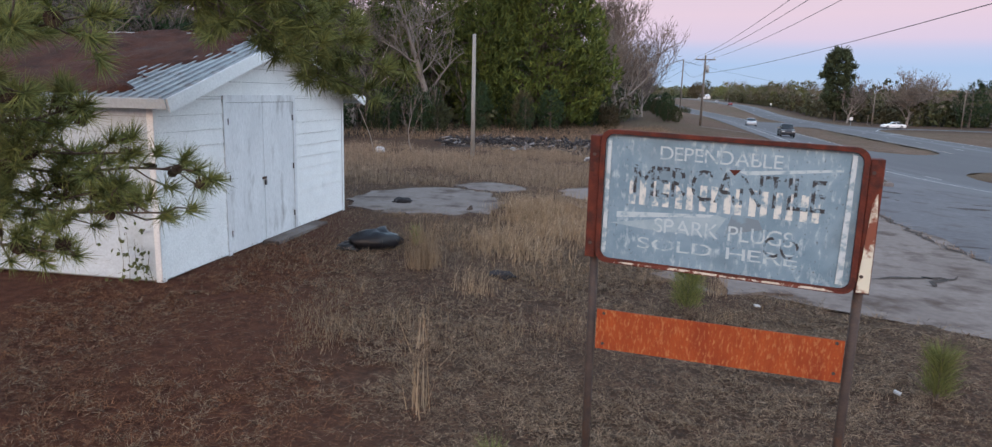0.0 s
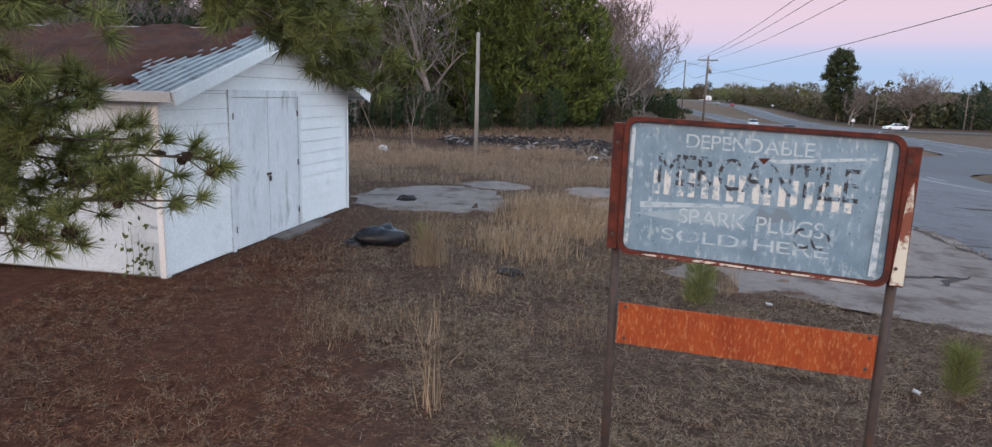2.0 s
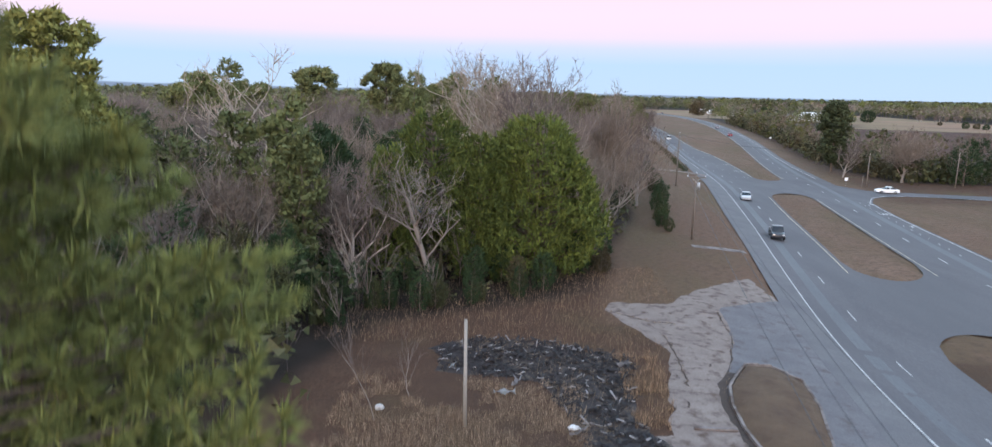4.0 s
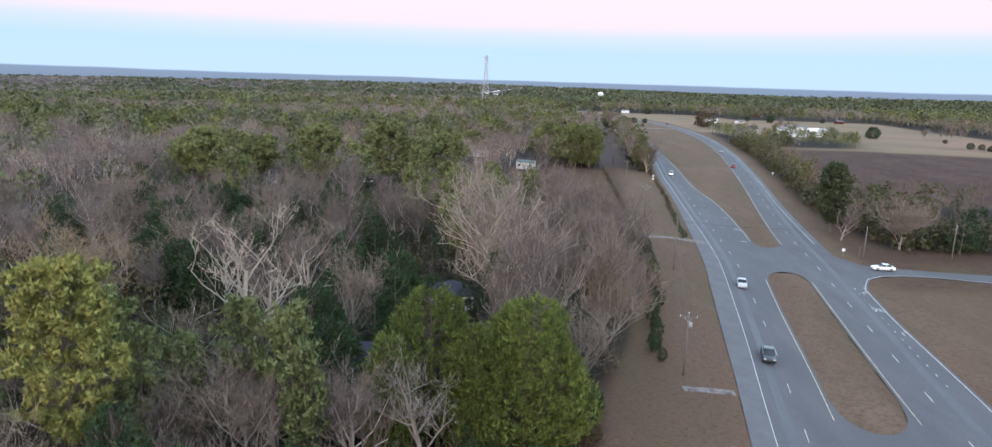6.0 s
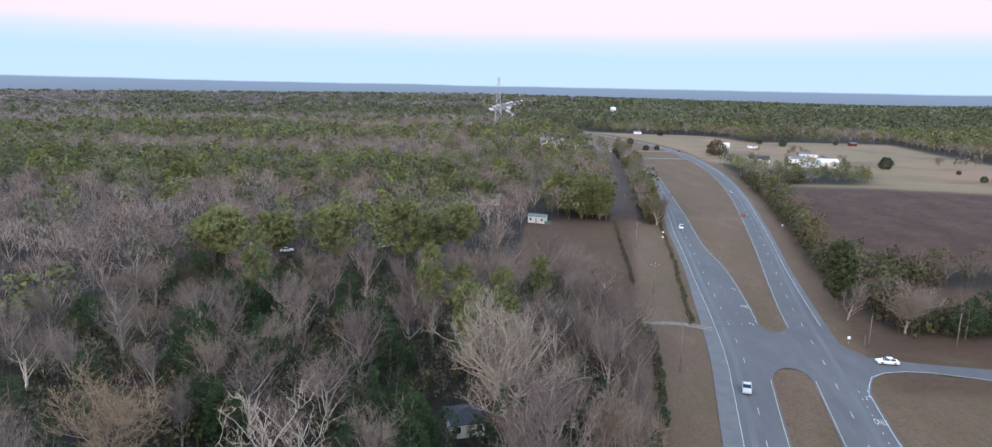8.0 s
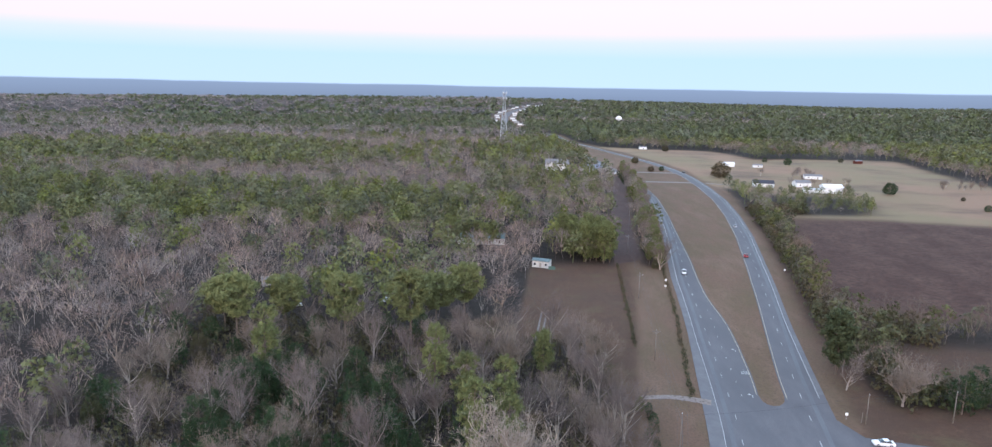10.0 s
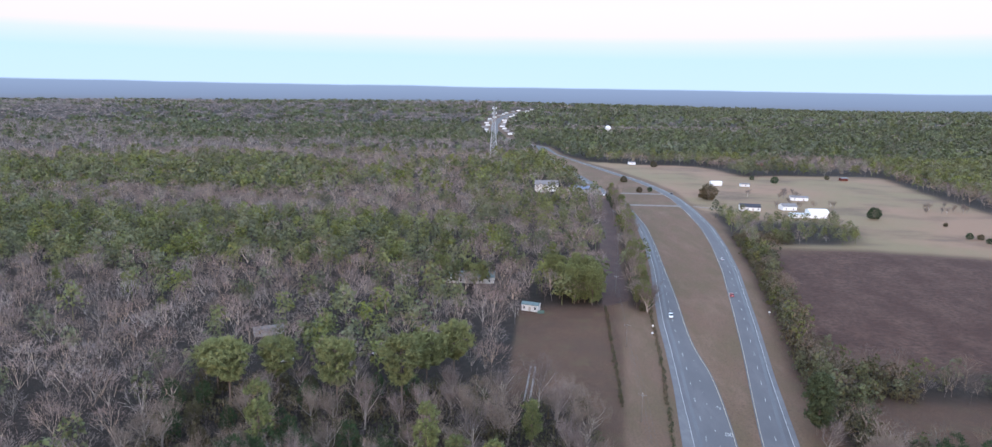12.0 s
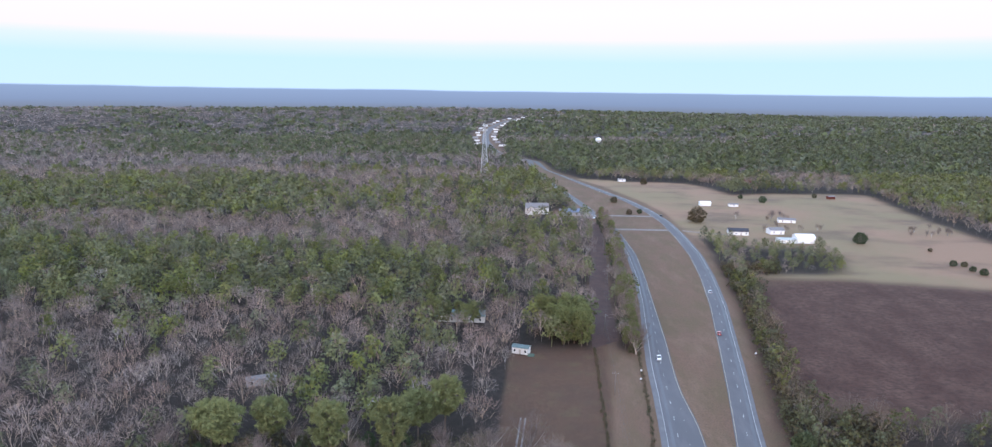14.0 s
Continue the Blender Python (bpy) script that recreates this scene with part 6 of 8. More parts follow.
strawed = lambda X, Y, g: inside(STRAW, X + g.normal(0, 0.5, X.size), Y)
turf(11000, 11, -6.5, 7.2, 3.2, 9.5, 0.17, 0.0032, M["dry_grass"], "matted tufts of dead winter grass", 1, open_ground)
turf(5200, 9, -7, 7, 9.3, 15.5, 0.20, 0.0050, M["dry_grass"], "matted dead winter grass around the sign", 11, open_ground)
turf(9000, 8, -7, 1.5, 3.2, 15.5, 0.16, 0.0036, M["rust_grass"], "rust-brown pine needles and dead grass", 12, strawed)
grass("dead_grass", 42000, -8, 6, 12, 36, 0.19, 0.0065, (0.6, 1.9), M["dry_grass"], "dead grass over an old yard", 2, off_slab)
grass("fallen_needles", 16000, -9, -1.0, 5.5, 16, 0.10, 0.0028, (1.2, 2.6), M["pine_straw"], "red-brown pine needles on the ground", 3, lambda X, Y: inside(STRAW, X, Y))
grass("tall_grass", 30000, -9.5, 4.4, 23.5, 40.0, 0.42, 0.010, (0.15, 0.7), M["field_grass"], "tall dead grass behind the concrete pads", 4, lambda X, Y: off_slab(X, Y) & (wave(X, Y, 2.1, 4) + 0.25 * wave(X, Y, 0.7, 5) > -0.7 + 0.12 * np.maximum(Y - 33, 0)))
grass("tall_grass", 9000, -0.8, 4.4, 13.5, 20, 0.50, 0.007, (0.1, 0.9), M["broom_grass"], "straw-coloured broom grass", 5, off_slab, 0.42, 30)
grass("tall_grass", 5500, -3.0, 4.5, 8.5, 18, 0.26, 0.0045, (0.1, 1.0), M["broom_grass"], "tufts of straw-coloured broom grass", 6, off_slab, 0.24, 60)
grass("weeds", 12000, -14, 14, 46, 70, 0.5, 0.016, (0.1, 0.6), M["dry_grass"], "dead weeds along the edge of the woods", 7, lambda X, Y: ~inside(LOT, X, Y))
grass("weeds", 3500, 6.8, 9.8, 34.5, 45, 0.7, 0.014, (0.1, 0.5), M["dry_grass"], "straw-coloured weeds beside burnt debris", 8, lambda X, Y: wave(X, Y, 1.1, 6) > -0.3)


grass("weeds", 6000, -5, 8.5, 29, 47, 0.55, 0.010, (0.1, 0.7), M["field_grass"], "dead weeds standing in burnt debris", 13, lambda X, Y: inside(HEAP_AREA, X, Y) & (wave(X, Y, 1.3, 7) > -0.15))


def clump(x, y, n, h, w, spread, mat, label, seed):
    """One tuft of tall stems."""
    g = np.random.default_rng(seed)
    t = Tubes()
    X, Y = g.normal(0, spread, n), g.normal(0, spread, n)
    z = float(land(x, y))
    T = blades(X + x, Y + y, g.uniform(0.4, 1.1, n) * h, np.full(n, w), g.uniform(0.03, 0.55, n), g) - np.array([x, y, z])
    t.tris(T)
    return tagged(obj("grass_clump", t.mesh("grass_clump", mat), m=Matrix.Translation((x, y, z))), label, "grass", kind="stuff")


clump(-0.82, 6.75, 24, 1.28, 0.0068, 0.10, M["broom_grass"], "few tall dry stems of broom grass", 1)
clump(-1.55, 12.4, 300, 1.05, 0.007, 0.13, M["broom_grass"], "upright orange clump of broom grass", 2)
clump(-0.55, 10.9, 110, 0.5, 0.005, 0.2, M["broom_grass"], "low straw-coloured grass clump", 3)
clump(0.9, 18.3, 160, 1.0, 0.006, 0.28, M["broom_grass"], "tall pale clump of broom grass", 4)
clump(1.6, 17.3, 140, 0.9, 0.006, 0.3, M["broom_grass"], "tall pale clump of broom grass", 5)
clump(3.4, 11.3, 70, 0.8, 0.005, 0.10, M["broom_grass"], "thin orange clump of broom grass", 6)


def seedling(x, y, h, r, n, label, seed):
    """A young pine: one stem and upswept needles."""
    g = np.random.default_rng(seed)
    e = thing("pine_seedling", label, "seedling", Matrix.Translation((x, y, float(land(x, y)))))
    s, w = Tubes(), Tubes()
    s.tube([[0, 0, -0.05], [0, 0, h * 0.5], [0.01, 0, h * 0.9]], [0.012, 0.009, 0.004], 5)
    a, f = g.uniform(0, 6.283, n), g.uniform(0.1, 0.9, n)
    o = np.stack([np.cos(a), np.sin(a), np.zeros(n)], 1)
    base = o * (r * 0.35 * g.uniform(0, 1, (n, 1))) + np.array([0, 0, 1]) * (f * h)[:, None]
    d = unit(o * g.uniform(0.3, 1.3, (n, 1)) + np.array([0, 0, 1.0]) + g.normal(0, 0.25, (n, 3)))
    sd = unit(np.cross(d, g.normal(0, 1, (n, 3)))) * 0.0028
    w.tris(np.stack([base - sd, base + sd, base + d * (0.24 * g.uniform(0.7, 1.1, (n, 1)))], 1))
    obj("stem", s.mesh("stem", M["bark"]), e)
    obj("needle_tuft", w.mesh("needle_tuft", M["near_needle"]), e)


seedling(2.7, 10.4, 0.78, 0.6, 1700, "bushy green pine seedling behind the sign", 1)
seedling(4.75, 7.5, 0.60, 0.36, 1100, "small green pine seedling in dead grass", 2)
seedling(-1.95, 14.2, 0.42, 0.26, 350, "small green pine seedling in dead grass", 3)
seedling(-0.05, 5.7, 0.16, 0.16, 120, "tiny yellow-green seedling in dead grass", 4)


# ---- clutter in the yard ----
def blob(name, x, y, rx, ry, h, mat, label, category, seed, seg=18, rings_=9, rough=0.12, turn=0.0):
    """A crumpled, sagging bag or lump resting on the ground."""
    bm = bmesh.new()
    bmesh.ops.create_uvsphere(bm, u_segments=seg, v_segments=rings_, radius=1.0)
    for v in bm.verts:
        k = 1 + rough * noise.noise(v.co * 2.3 + Vector((seed, 0, 0))) + 0.5 * rough * noise.noise(v.co * 6 + Vector((0, seed, 0)))
        v.co = Vector((v.co.x * rx * k, v.co.y * ry * k, max(v.co.z, -0.55) * h * k))
    lo = min(v.co.z for v in bm.verts)
    for v in bm.verts:
        v.co.z -= lo + 0.01
    return tagged(part(name, bm, mat, None, smooth=True, m=Matrix.Translation((x, y, float(land(x, y)))) @ Matrix.Rotation(turn, 4, "Z")), label, category)


blob("rubbish_bag", -2.75, 13.95, 0.50, 0.36, 0.25, M["black_plastic"], "black plastic bag slumped in the grass", "bag", 1.0, rough=0.35, turn=0.2)
blob("rubbish_bag", -3.25, 13.75, 0.26, 0.2, 0.09, M["black_plastic"], "flat torn end of black plastic", "bag", 2.0, rough=0.5)
blob("tyre_scrap", -3.2, 19.75, 0.26, 0.18, 0.10, M["char"], "dark lump of debris on the concrete pad", "debris", 3.0, rough=0.5)
blob("boulder", -7.0, 35.6, 0.26, 0.2, 0.2, M["concrete_pale"], "pale lump beside a sapling", "stone", 4.0, rough=0.3)
blob("clod", -0.15, 12.0, 0.22, 0.16, 0.07, M["char"], "dark clod of debris in the grass", "debris", 5.0, rough=0.6)
for x, y, s, t in ((3.85, 10.7, 0.05, 0.3), (4.35, 7.55, 0.065, 1.0), (5.6, 13.2, 0.05, 2.0), (4.2, 14.8, 0.04, 0.6)):
    tagged(part("litter", boxed(-s, s, -s * 0.6, s * 0.6, 0.0, 0.02, bevel=0.006), M["concrete_pale"], None, m=Matrix.Translation((x, y, float(land(x, y)) + 0.04)) @ Euler((0.25, 0.15, t)).to_matrix().to_4x4()), "crumpled white scrap of litter", "litter")
for k, s in enumerate(SLABS):
    g = np.random.default_rng(k)
    ring_ = []
    for (xa, ya), (xb, yb) in zip(s, s[1:] + s[:1]):
        for q in np.linspace(0, 1, 7)[:-1]:
            ring_.append((xa + (xb - xa) * q + g.normal(0, 0.11), ya + (yb - ya) * q + g.normal(0, 0.11)))
    tagged(obj("concrete_pad", sheet("concrete_pad", ring_, M["lot"], -0.03, 0.8, 0.065)), "broken weathered concrete pad in the grass", "pavement", kind="structure")

# a mounded traffic island with a kerb
ISLE = [(14.4, 42.4), (15.7, 44.7), (17.5, 44.9), (18.8, 42.8), (18.3, 39.0), (17.3, 35.4), (16.4, 32.0), (15.6, 29.6), (14.6, 29.1), (13.6, 30.2), (12.9, 32.3), (12.7, 35.0), (12.9, 38.0), (13.5, 40.6)]
isle = thing("traffic_island", "mounded traffic island of dead grass with a concrete kerb", "traffic island", Matrix.Translation((15.6, 36.9, float(land(15.6, 36.9)))))
cx, cy, cz = 15.6, 36.9, float(land(15.6, 36.9))
fine_ = []
for (xa, ya), (xb, yb) in zip(ISLE, ISLE[1:] + ISLE[:1]):
    for q in (0, 0.5):
        fine_.append((xa + (xb - xa) * q, ya + (yb - ya) * q))
V, F, nr = [], [], 7
for j in range(nr + 1):
    s = j / nr
    for x, y in fine_:
        px, py = cx + (x - cx) * (1 - s) * 0.965, cy + (y - cy) * (1 - s) * 0.965
        V.append((px - cx, py - cy, float(land(px, py)) - cz + 0.12 + 0.42 * math.sin(min(s * 1.6, 1) * math.pi / 2) ** 0.8))
nf = len(fine_)
for j in range(nr):
    for i in range(nf):
        F.append((j * nf + i, j * nf + (i + 1) % nf, (j + 1) * nf + (i + 1) % nf, (j + 1) * nf + i))
M["isle_grass"] = surface("island_grass", (0.135, 0.088, 0.056), (0.100, 0.064, 0.042), 1.2, 24, (0.075, 0.045, 0.032), 0.7, (0.5, 0.7), 0.95, 0.8, 0.04)
obj("mound", mesh_of("mound", V, F, M["isle_grass"], smooth=True), isle)
for i in range(nf):
    (xa, ya), (xb, yb) = fine_[i], fine_[(i + 1) % nf]
    L = math.hypot(xb - xa, yb - ya)
    a = math.atan2(yb - ya, xb - xa)
    bm = boxed(0.02, L - 0.02, -0.07, 0.09, -0.1, 0.17, bevel=0.02)
    part("kerb_stone", bm, M["concrete"], isle, m=Matrix.Translation((xa - cx, ya - cy, float(land(xa, ya)) - cz)) @ Matrix.Rotation(a, 4, "Z"))
KERB_STRIP = ragged([(13.9, 29.6), (12.6, 31.6), (12.2, 34.5), (12.3, 38), (12.9, 41), (14.0, 43.2), (14.6, 43.0), (13.4, 40.8), (12.85, 38), (12.65, 35), (12.9, 32.3), (13.7, 30.2)], 0.7, 0.06, 21)
tagged(obj("mulch_strip", sheet("mulch_strip", KERB_STRIP, M["dirt"], 0.006, 1.0)), "dark ragged strip along the island's kerb", "ground", kind="structure")
tagged(part("wheel_stop", boxed(-1.15, 1.15, -0.1, 0.1, 0, 0.12, bevel=0.03), M["concrete"], None, m=Matrix.Translation((11.1, 34.8, float(land(11.1, 34.8))))), "low pale concrete bar across the forecourt", "wheel stop")

# ---- burnt remains ----
HEAP = [(-5.2, 45.5), (-2.3, 47.3), (3.1, 47.2), (8.3, 44.3), (7.6, 40), (6.8, 35.6), (8.6, 31.9), (8.3, 29.9), (6.4, 28.5), (4.4, 30.8), (3.8, 34.5), (2.0, 40.0), (-1.3, 40.8), (-4.4, 41.4)]


def debris(n, seed, mat, name, label, size):
    g = np.random.default_rng(seed)
    V, F = [], []
    cube = np.array([(x, y, z) for x in (-1, 1) for y in (-1, 1) for z in (-1, 1)], float)
    quads = [(0, 1, 3, 2), (4, 6, 7, 5), (0, 4, 5, 1), (2, 3, 7, 6), (0, 2, 6, 4), (1, 5, 7, 3)]
    while len(V) < n:
        x, y = g.uniform(-5.5, 9), g.uniform(28, 47.5)
        if not inside(HEAP, np.array(x), np.array(y)):
            continue
        d = np.array([size[0] * g.uniform(0.2, 1.0), size[1] * g.uniform(0.4, 1.2), size[2] * g.uniform(0.3, 1.2)])
        R = np.array(Euler((g.normal(0, 0.35), g.normal(0, 0.35), g.uniform(0, 6.28))).to_matrix())
        V.append((cube * d * g.uniform(0.85, 1.15, (8, 3))) @ R.T + [x, y, float(land(x, y)) + 0.02 + abs(g.normal(0, 0.14))])
        k = 8 * (len(V) - 1)
        F += [tuple(k + i for i in q) for q in quads]
    return tagged(obj(name, mesh_of(name, np.concatenate(V), F, mat)), label, "debris", kind="stuff")


tagged(obj("burnt_ground", sheet("burnt_ground", ragged(HEAP, 0.7, 0.3, 8), M["ash"], 0.012, 1.2)), "black ash-covered ground where a building burnt", "ground", kind="structure")
debris(950, 1, M["char"], "burnt_debris", "heap of charred timber from a burnt building", (0.48, 0.055, 0.04))
debris(150, 2, M["ash_board"], "scorched_boards", "grey scorched boards among charred timber", (0.4, 0.05, 0.025))
heap_g = np.random.default_rng(5)
for k, (x, y, L, w, t) in enumerate(((5.0, 30.6, 1.5, 0.5, 0.2), (6.5, 30.2, 1.7, 0.45, -0.1), (4.0, 33.9, 1.0, 0.16, 0.9), (-0.2, 38.2, 1.3, 0.5, 0.1), (0.4, 39.6, 0.9, 0.3, 1.3), (7.4, 43.3, 0.9, 0.5, 0.6), (-3.6, 42.0, 1.0, 0.12, 1.2), (4.4, 45.6, 0.9, 0.5, 0.1), (3.5, 33.4, 0.45, 0.3, 0.5))):
    bm = bmesh.new()
    for i in range(9):   # a crumpled sheet
        for j in range(4):
            bm.verts.new((L * (i / 8 - 0.5), w * (j / 3 - 0.5), 0.14 + 0.10 * math.sin(i * 1.3 + k) * math.cos(j + k) + heap_g.normal(0, 0.015)))
    bm.verts.ensure_lookup_table()
    for i in range(8):
        for j in range(3):
            bm.faces.new([bm.verts[q] for q in (i * 4 + j, i * 4 + j + 4, i * 4 + j + 5, i * 4 + j + 1)])
    bmesh.ops.solidify(bm, geom=bm.faces[:], thickness=0.012)
    tagged(part("metal_sheet", bm, M["ash_board"] if k % 3 else M["tin"], None, m=Matrix.Translation((x, y, float(land(x, y)) + 0.05)) @ Matrix.Rotation(t, 4, "Z")), "crumpled grey sheet metal on burnt debris", "debris")
blob("plaster_lump", 3.55, 34.2, 0.3, 0.2, 0.14, M["white"], "white lump of plaster beside burnt debris", "debris", 7.0, rough=0.5)

# cracks and tufts in the paving
for k, path_ in enumerate(([(13.2, 40.4), (12.5, 34), (12.1, 30.2), (11.4, 26), (11.0, 22.6), (10.4, 19.5), (10.0, 16.8), (9.8, 14.5)], [(11.2, 49.5), (11.3, 45), (10.9, 40)], [(5.4, 27), (7.2, 25.6), (9.5, 25.9), (11.6, 27.5)],
                           [(4.6, 21.8), (6.4, 21.0), (8.3, 21.4), (10.7, 20.6)], [(6.6, 16), (7.6, 17.8), (8.1, 20.8)], [(13.2, 40.3), (16.4, 50), (17, 57)], [(7.7, 55.2), (11.0, 52.6), (12.8, 52.4)], [(8.0, 24.5), (8.4, 26.8), (8.2, 29.0)])):
    g = np.random.default_rng(30 + k)
    pts = []
    for (xa, ya), (xb, yb) in zip(path_, path_[1:]):
        for q in np.linspace(0, 1, 12)[:-1]:
            pts.append((xa + (xb - xa) * q + g.normal(0, 0.06), ya + (yb - ya) * q + g.normal(0, 0.06)))
    n = len(pts)
    wd = np.clip(g.normal(0.07, 0.05, n), 0.015, 0.24)
    V = [(x - w_, y - w_ * 0.3, float(land(x, y)) + 0.004) for (x, y), w_ in zip(pts, wd)] + [(x + w_, y + w_ * 0.3, float(land(x, y)) + 0.004) for (x, y), w_ in zip(pts, wd)]
    me = mesh_of("crack", V, [(i, n + i, n + i + 1, i + 1) for i in range(n - 1)], M["dirt"])
    tagged(obj("crack", me), "crack in the paving filled with dirt", "crack", kind="structure")
    X = np.array([p[0] for p in pts])
    Y = np.array([p[1] for p in pts])
    at = g.integers(0, n, 500)
    t = Tubes()
    t.tris(blades(X[at] + g.normal(0, 0.09, 500), Y[at] + g.normal(0, 0.09, 500), g.uniform(0.04, 0.16, 500), np.full(500, 0.007), g.uniform(0.3, 1.1, 500), g))
    tagged(obj("crack_weeds", t.mesh("crack_weeds", M["dry_grass"])), "dead weeds in a crack of the paving", "grass", kind="stuff")

# short cracks, dirt and scraps over the forecourt
lot_g = np.random.default_rng(61)
placed = 0
while placed < 30:
    x, y = lot_g.uniform(5, 17), 12 + 40 * lot_g.uniform(0, 1) ** 1.5
    if not inside(LOT, np.array(x), np.array(y)) or inside(ISLE, np.array(x), np.array(y)) or inside(HEAP, np.array(x), np.array(y)):
        continue
    placed += 1
    a, L = lot_g.normal(0.0, 0.6) + (1.2 if placed % 3 == 0 else 0.0), lot_g.uniform(0.15, 0.8)
    w0 = lot_g.uniform(0.03, 0.09) if placed % 4 else lot_g.uniform(0.12, 0.3)
    q = np.linspace(-1, 1, 9)
    px = x + math.cos(a) * L * q + lot_g.normal(0, 0.05, 9)
    py = y + math.sin(a) * L * q + lot_g.normal(0, 0.05, 9)
    wv = w0 * np.sqrt(np.clip(1.02 - q * q, 0.02, 1)) * lot_g.uniform(0.4, 1.3, 9)
    lo_ = np.stack([px + math.sin(a) * wv, py - math.cos(a) * wv], 1)
    hi_ = np.stack([px - math.sin(a) * wv, py + math.cos(a) * wv], 1)
    P_ = np.concatenate([lo_, hi_])
    me = mesh_of("dirt_patch", np.concatenate([P_, (land(P_[:, 0], P_[:, 1]) + 0.006)[:, None]], 1), [(i, i + 1, 10 + i, 9 + i) for i in range(8)], M["dirt"])
    tagged(obj("dirt_patch", me), "dark dirt in a break of the paving", "crack", kind="structure")

# posts and a sapling
def timber_pole(name, x, y, h, r, mat, label, lean=(0, 0)):
    z = float(land(x, y))
    bm = rod(bmesh.new(), (0, 0, -0.3), (lean[0], lean[1], h), r, r * 0.78, 12)
    return tagged(part(name, bm, mat, None, smooth=True, m=Matrix.Translation((x, y, z))), label, "pole")


timber_pole("wooden_pole", -2.17, 34.0, 5.85, 0.105, M["grey_wood"], "bare weathered wooden pole cut off at the top", (-0.03, 0.05))
timber_pole("wooden_pole", 7.66, 76.3, 4.4, 0.11, M["grey_wood"], "leaning weathered wooden pole at the wood's edge", (0.35, 0))
plant("sapling", bare_meshes(301, 6.2, 0.25, 0.022, M["grey_bark"], M["twig"], 0.012, levels=2, lift=0.6, kids=(8, 3), clear=0.3), -6.95, 34.3, "thin pale leafless sapling")
plant("sapling", bare_meshes(302, 4.2, 0.5, 0.03, M["grey_bark"], M["twig"], 0.012, levels=2, lift=0.6, kids=(8, 4), clear=0.2), -5.6, 37.5, "thin grey leafless sapling")


# ---- road markings ----
def ribbon(name, f, y0, y1, width, mat, label, step=3.0, lift=0.006):
    """A painted line along the highway."""
    y = np.arange(y0, y1 + step / 2, step)
    x = f(y)
    V = np.concatenate([np.stack([x - width / 2, y, land(x, y) + lift], 1), np.stack([x + width / 2, y, land(x, y) + lift], 1)])
    n = len(y)
    F = [(i, n + i, n + i + 1, i + 1) for i in range(n - 1)]
    return tagged(obj(name, mesh_of(name, V, F, mat)), label, "road marking", kind="structure")


M["yellow_line"] = surface("yellow_road_paint", (0.46, 0.38, 0.26), (0.36, 0.30, 0.22), 2.0, 20, (0.2, 0.19, 0.17), 1.2, (0.5, 0.7), 0.7, 0.1, 0.002)
M["wheel_track"] = surface("wheel_track", (0.088, 0.087, 0.096), (0.11, 0.109, 0.118), 0.3, 9, rough=0.75, bump=0.15, dist=0.004, stretch=(1, 0.2, 1))
tagged(obj("wheel_track", strip("wheel_track", lambda y: l2(y) + 6.2, lambda y: l2(y) + 7.4, -60, 900, 4, M["wheel_track"], 0.003)), "darker track worn by wheels", "road", kind="structure")
tagged(obj("wheel_track", strip("wheel_track", lambda y: line1(y) + 1.4, lambda y: line1(y) + 2.6, -60, 900, 4, M["wheel_track"], 0.003)), "darker track worn by wheels", "road", kind="structure")
ribbon("edge_line", line1, -40, 1100, 0.16, M["paint_line"], "white line along the edge of the carriageway")
ribbon("edge_line", lambda y: r1(y) - 0.5, 80, 143, 0.14, M["yellow_line"], "faded yellow line beside the median")
ribbon("edge_line", lambda y: r1(y) - 0.5, 180, 1100, 0.14, M["yellow_line"], "faded yellow line beside the median")
ribbon("edge_line", lambda y: l2(y) + 0.5, 80, 143, 0.14, M["yellow_line"], "faded yellow line beside the median")
ribbon("edge_line", lambda y: l2(y) + 0.5, 178, 1100, 0.14, M["yellow_line"], "faded yellow line beside the median")
ribbon("edge_line", lambda y: r2(y) - 0.5, -40, 139, 0.16, M["paint_line"], "white line beside the turning lane")
ribbon("edge_line", lambda y: r2(y) - 1.7, 180, 1100, 0.15, M["paint_line"], "white line along the edge of the carriageway")
for k in range(34):
    y = 10.7 + 12.9 * k
    ribbon("lane_dash", lambda q: line1(q) + np.interp(q, [0, 60, 110, 400], [3.7, 3.7, 4.1, 4.0]), y - 1.5, y + 1.5, 0.14, M["paint_line"], "white dash between two lanes", 1.5)
    y = 9.0 + 13.2 * k
    ribbon("lane_dash", lambda q: l2(q) + 4.4, y - 1.5, y + 1.5, 0.14, M["paint_line"], "white dash between two lanes", 1.5)
for k in range(9):
    y = 179 + 9.0 * k
    ribbon("lane_dash", lambda q: line1(q) + 7.6, y - 0.5, y + 0.5, 0.12, M["paint_line"], "short white dash beside a turning lane", 0.5)
for k in range(14):
    y = 92 + 3.6 * k
    ribbon("lane_dash", lambda q: l2(q) + 8.2, y - 0.4, y + 0.4, 0.12, M["paint_line"], "short white dash beside a turning lane", 0.4)


def draped(name, quads, x, y, turn, label, mat, parent=None):
    """Flat painted shapes, laid on the road at a place and heading."""
    bm = bmesh.new()
    c, s = math.cos(turn), math.sin(turn)
    for q in quads:
        vs = []
        for a, b in q:
            px, py = x + a * c - b * s, y + a * s + b * c
            vs.append(bm.verts.new((px, py, float(land(px, py)) + 0.009)))
        bm.faces.new(vs)
    bmesh.ops.recalc_face_normals(bm, faces=bm.faces)
    for f in bm.faces:
        if f.normal.z < 0:
            f.normal_flip()
    me = bpy.data.meshes.new(name)
    bm.to_mesh(me)
    bm.free()
    me.materials.append(mat)
    return tagged(obj(name, me), label, "road marking", kind="structure")


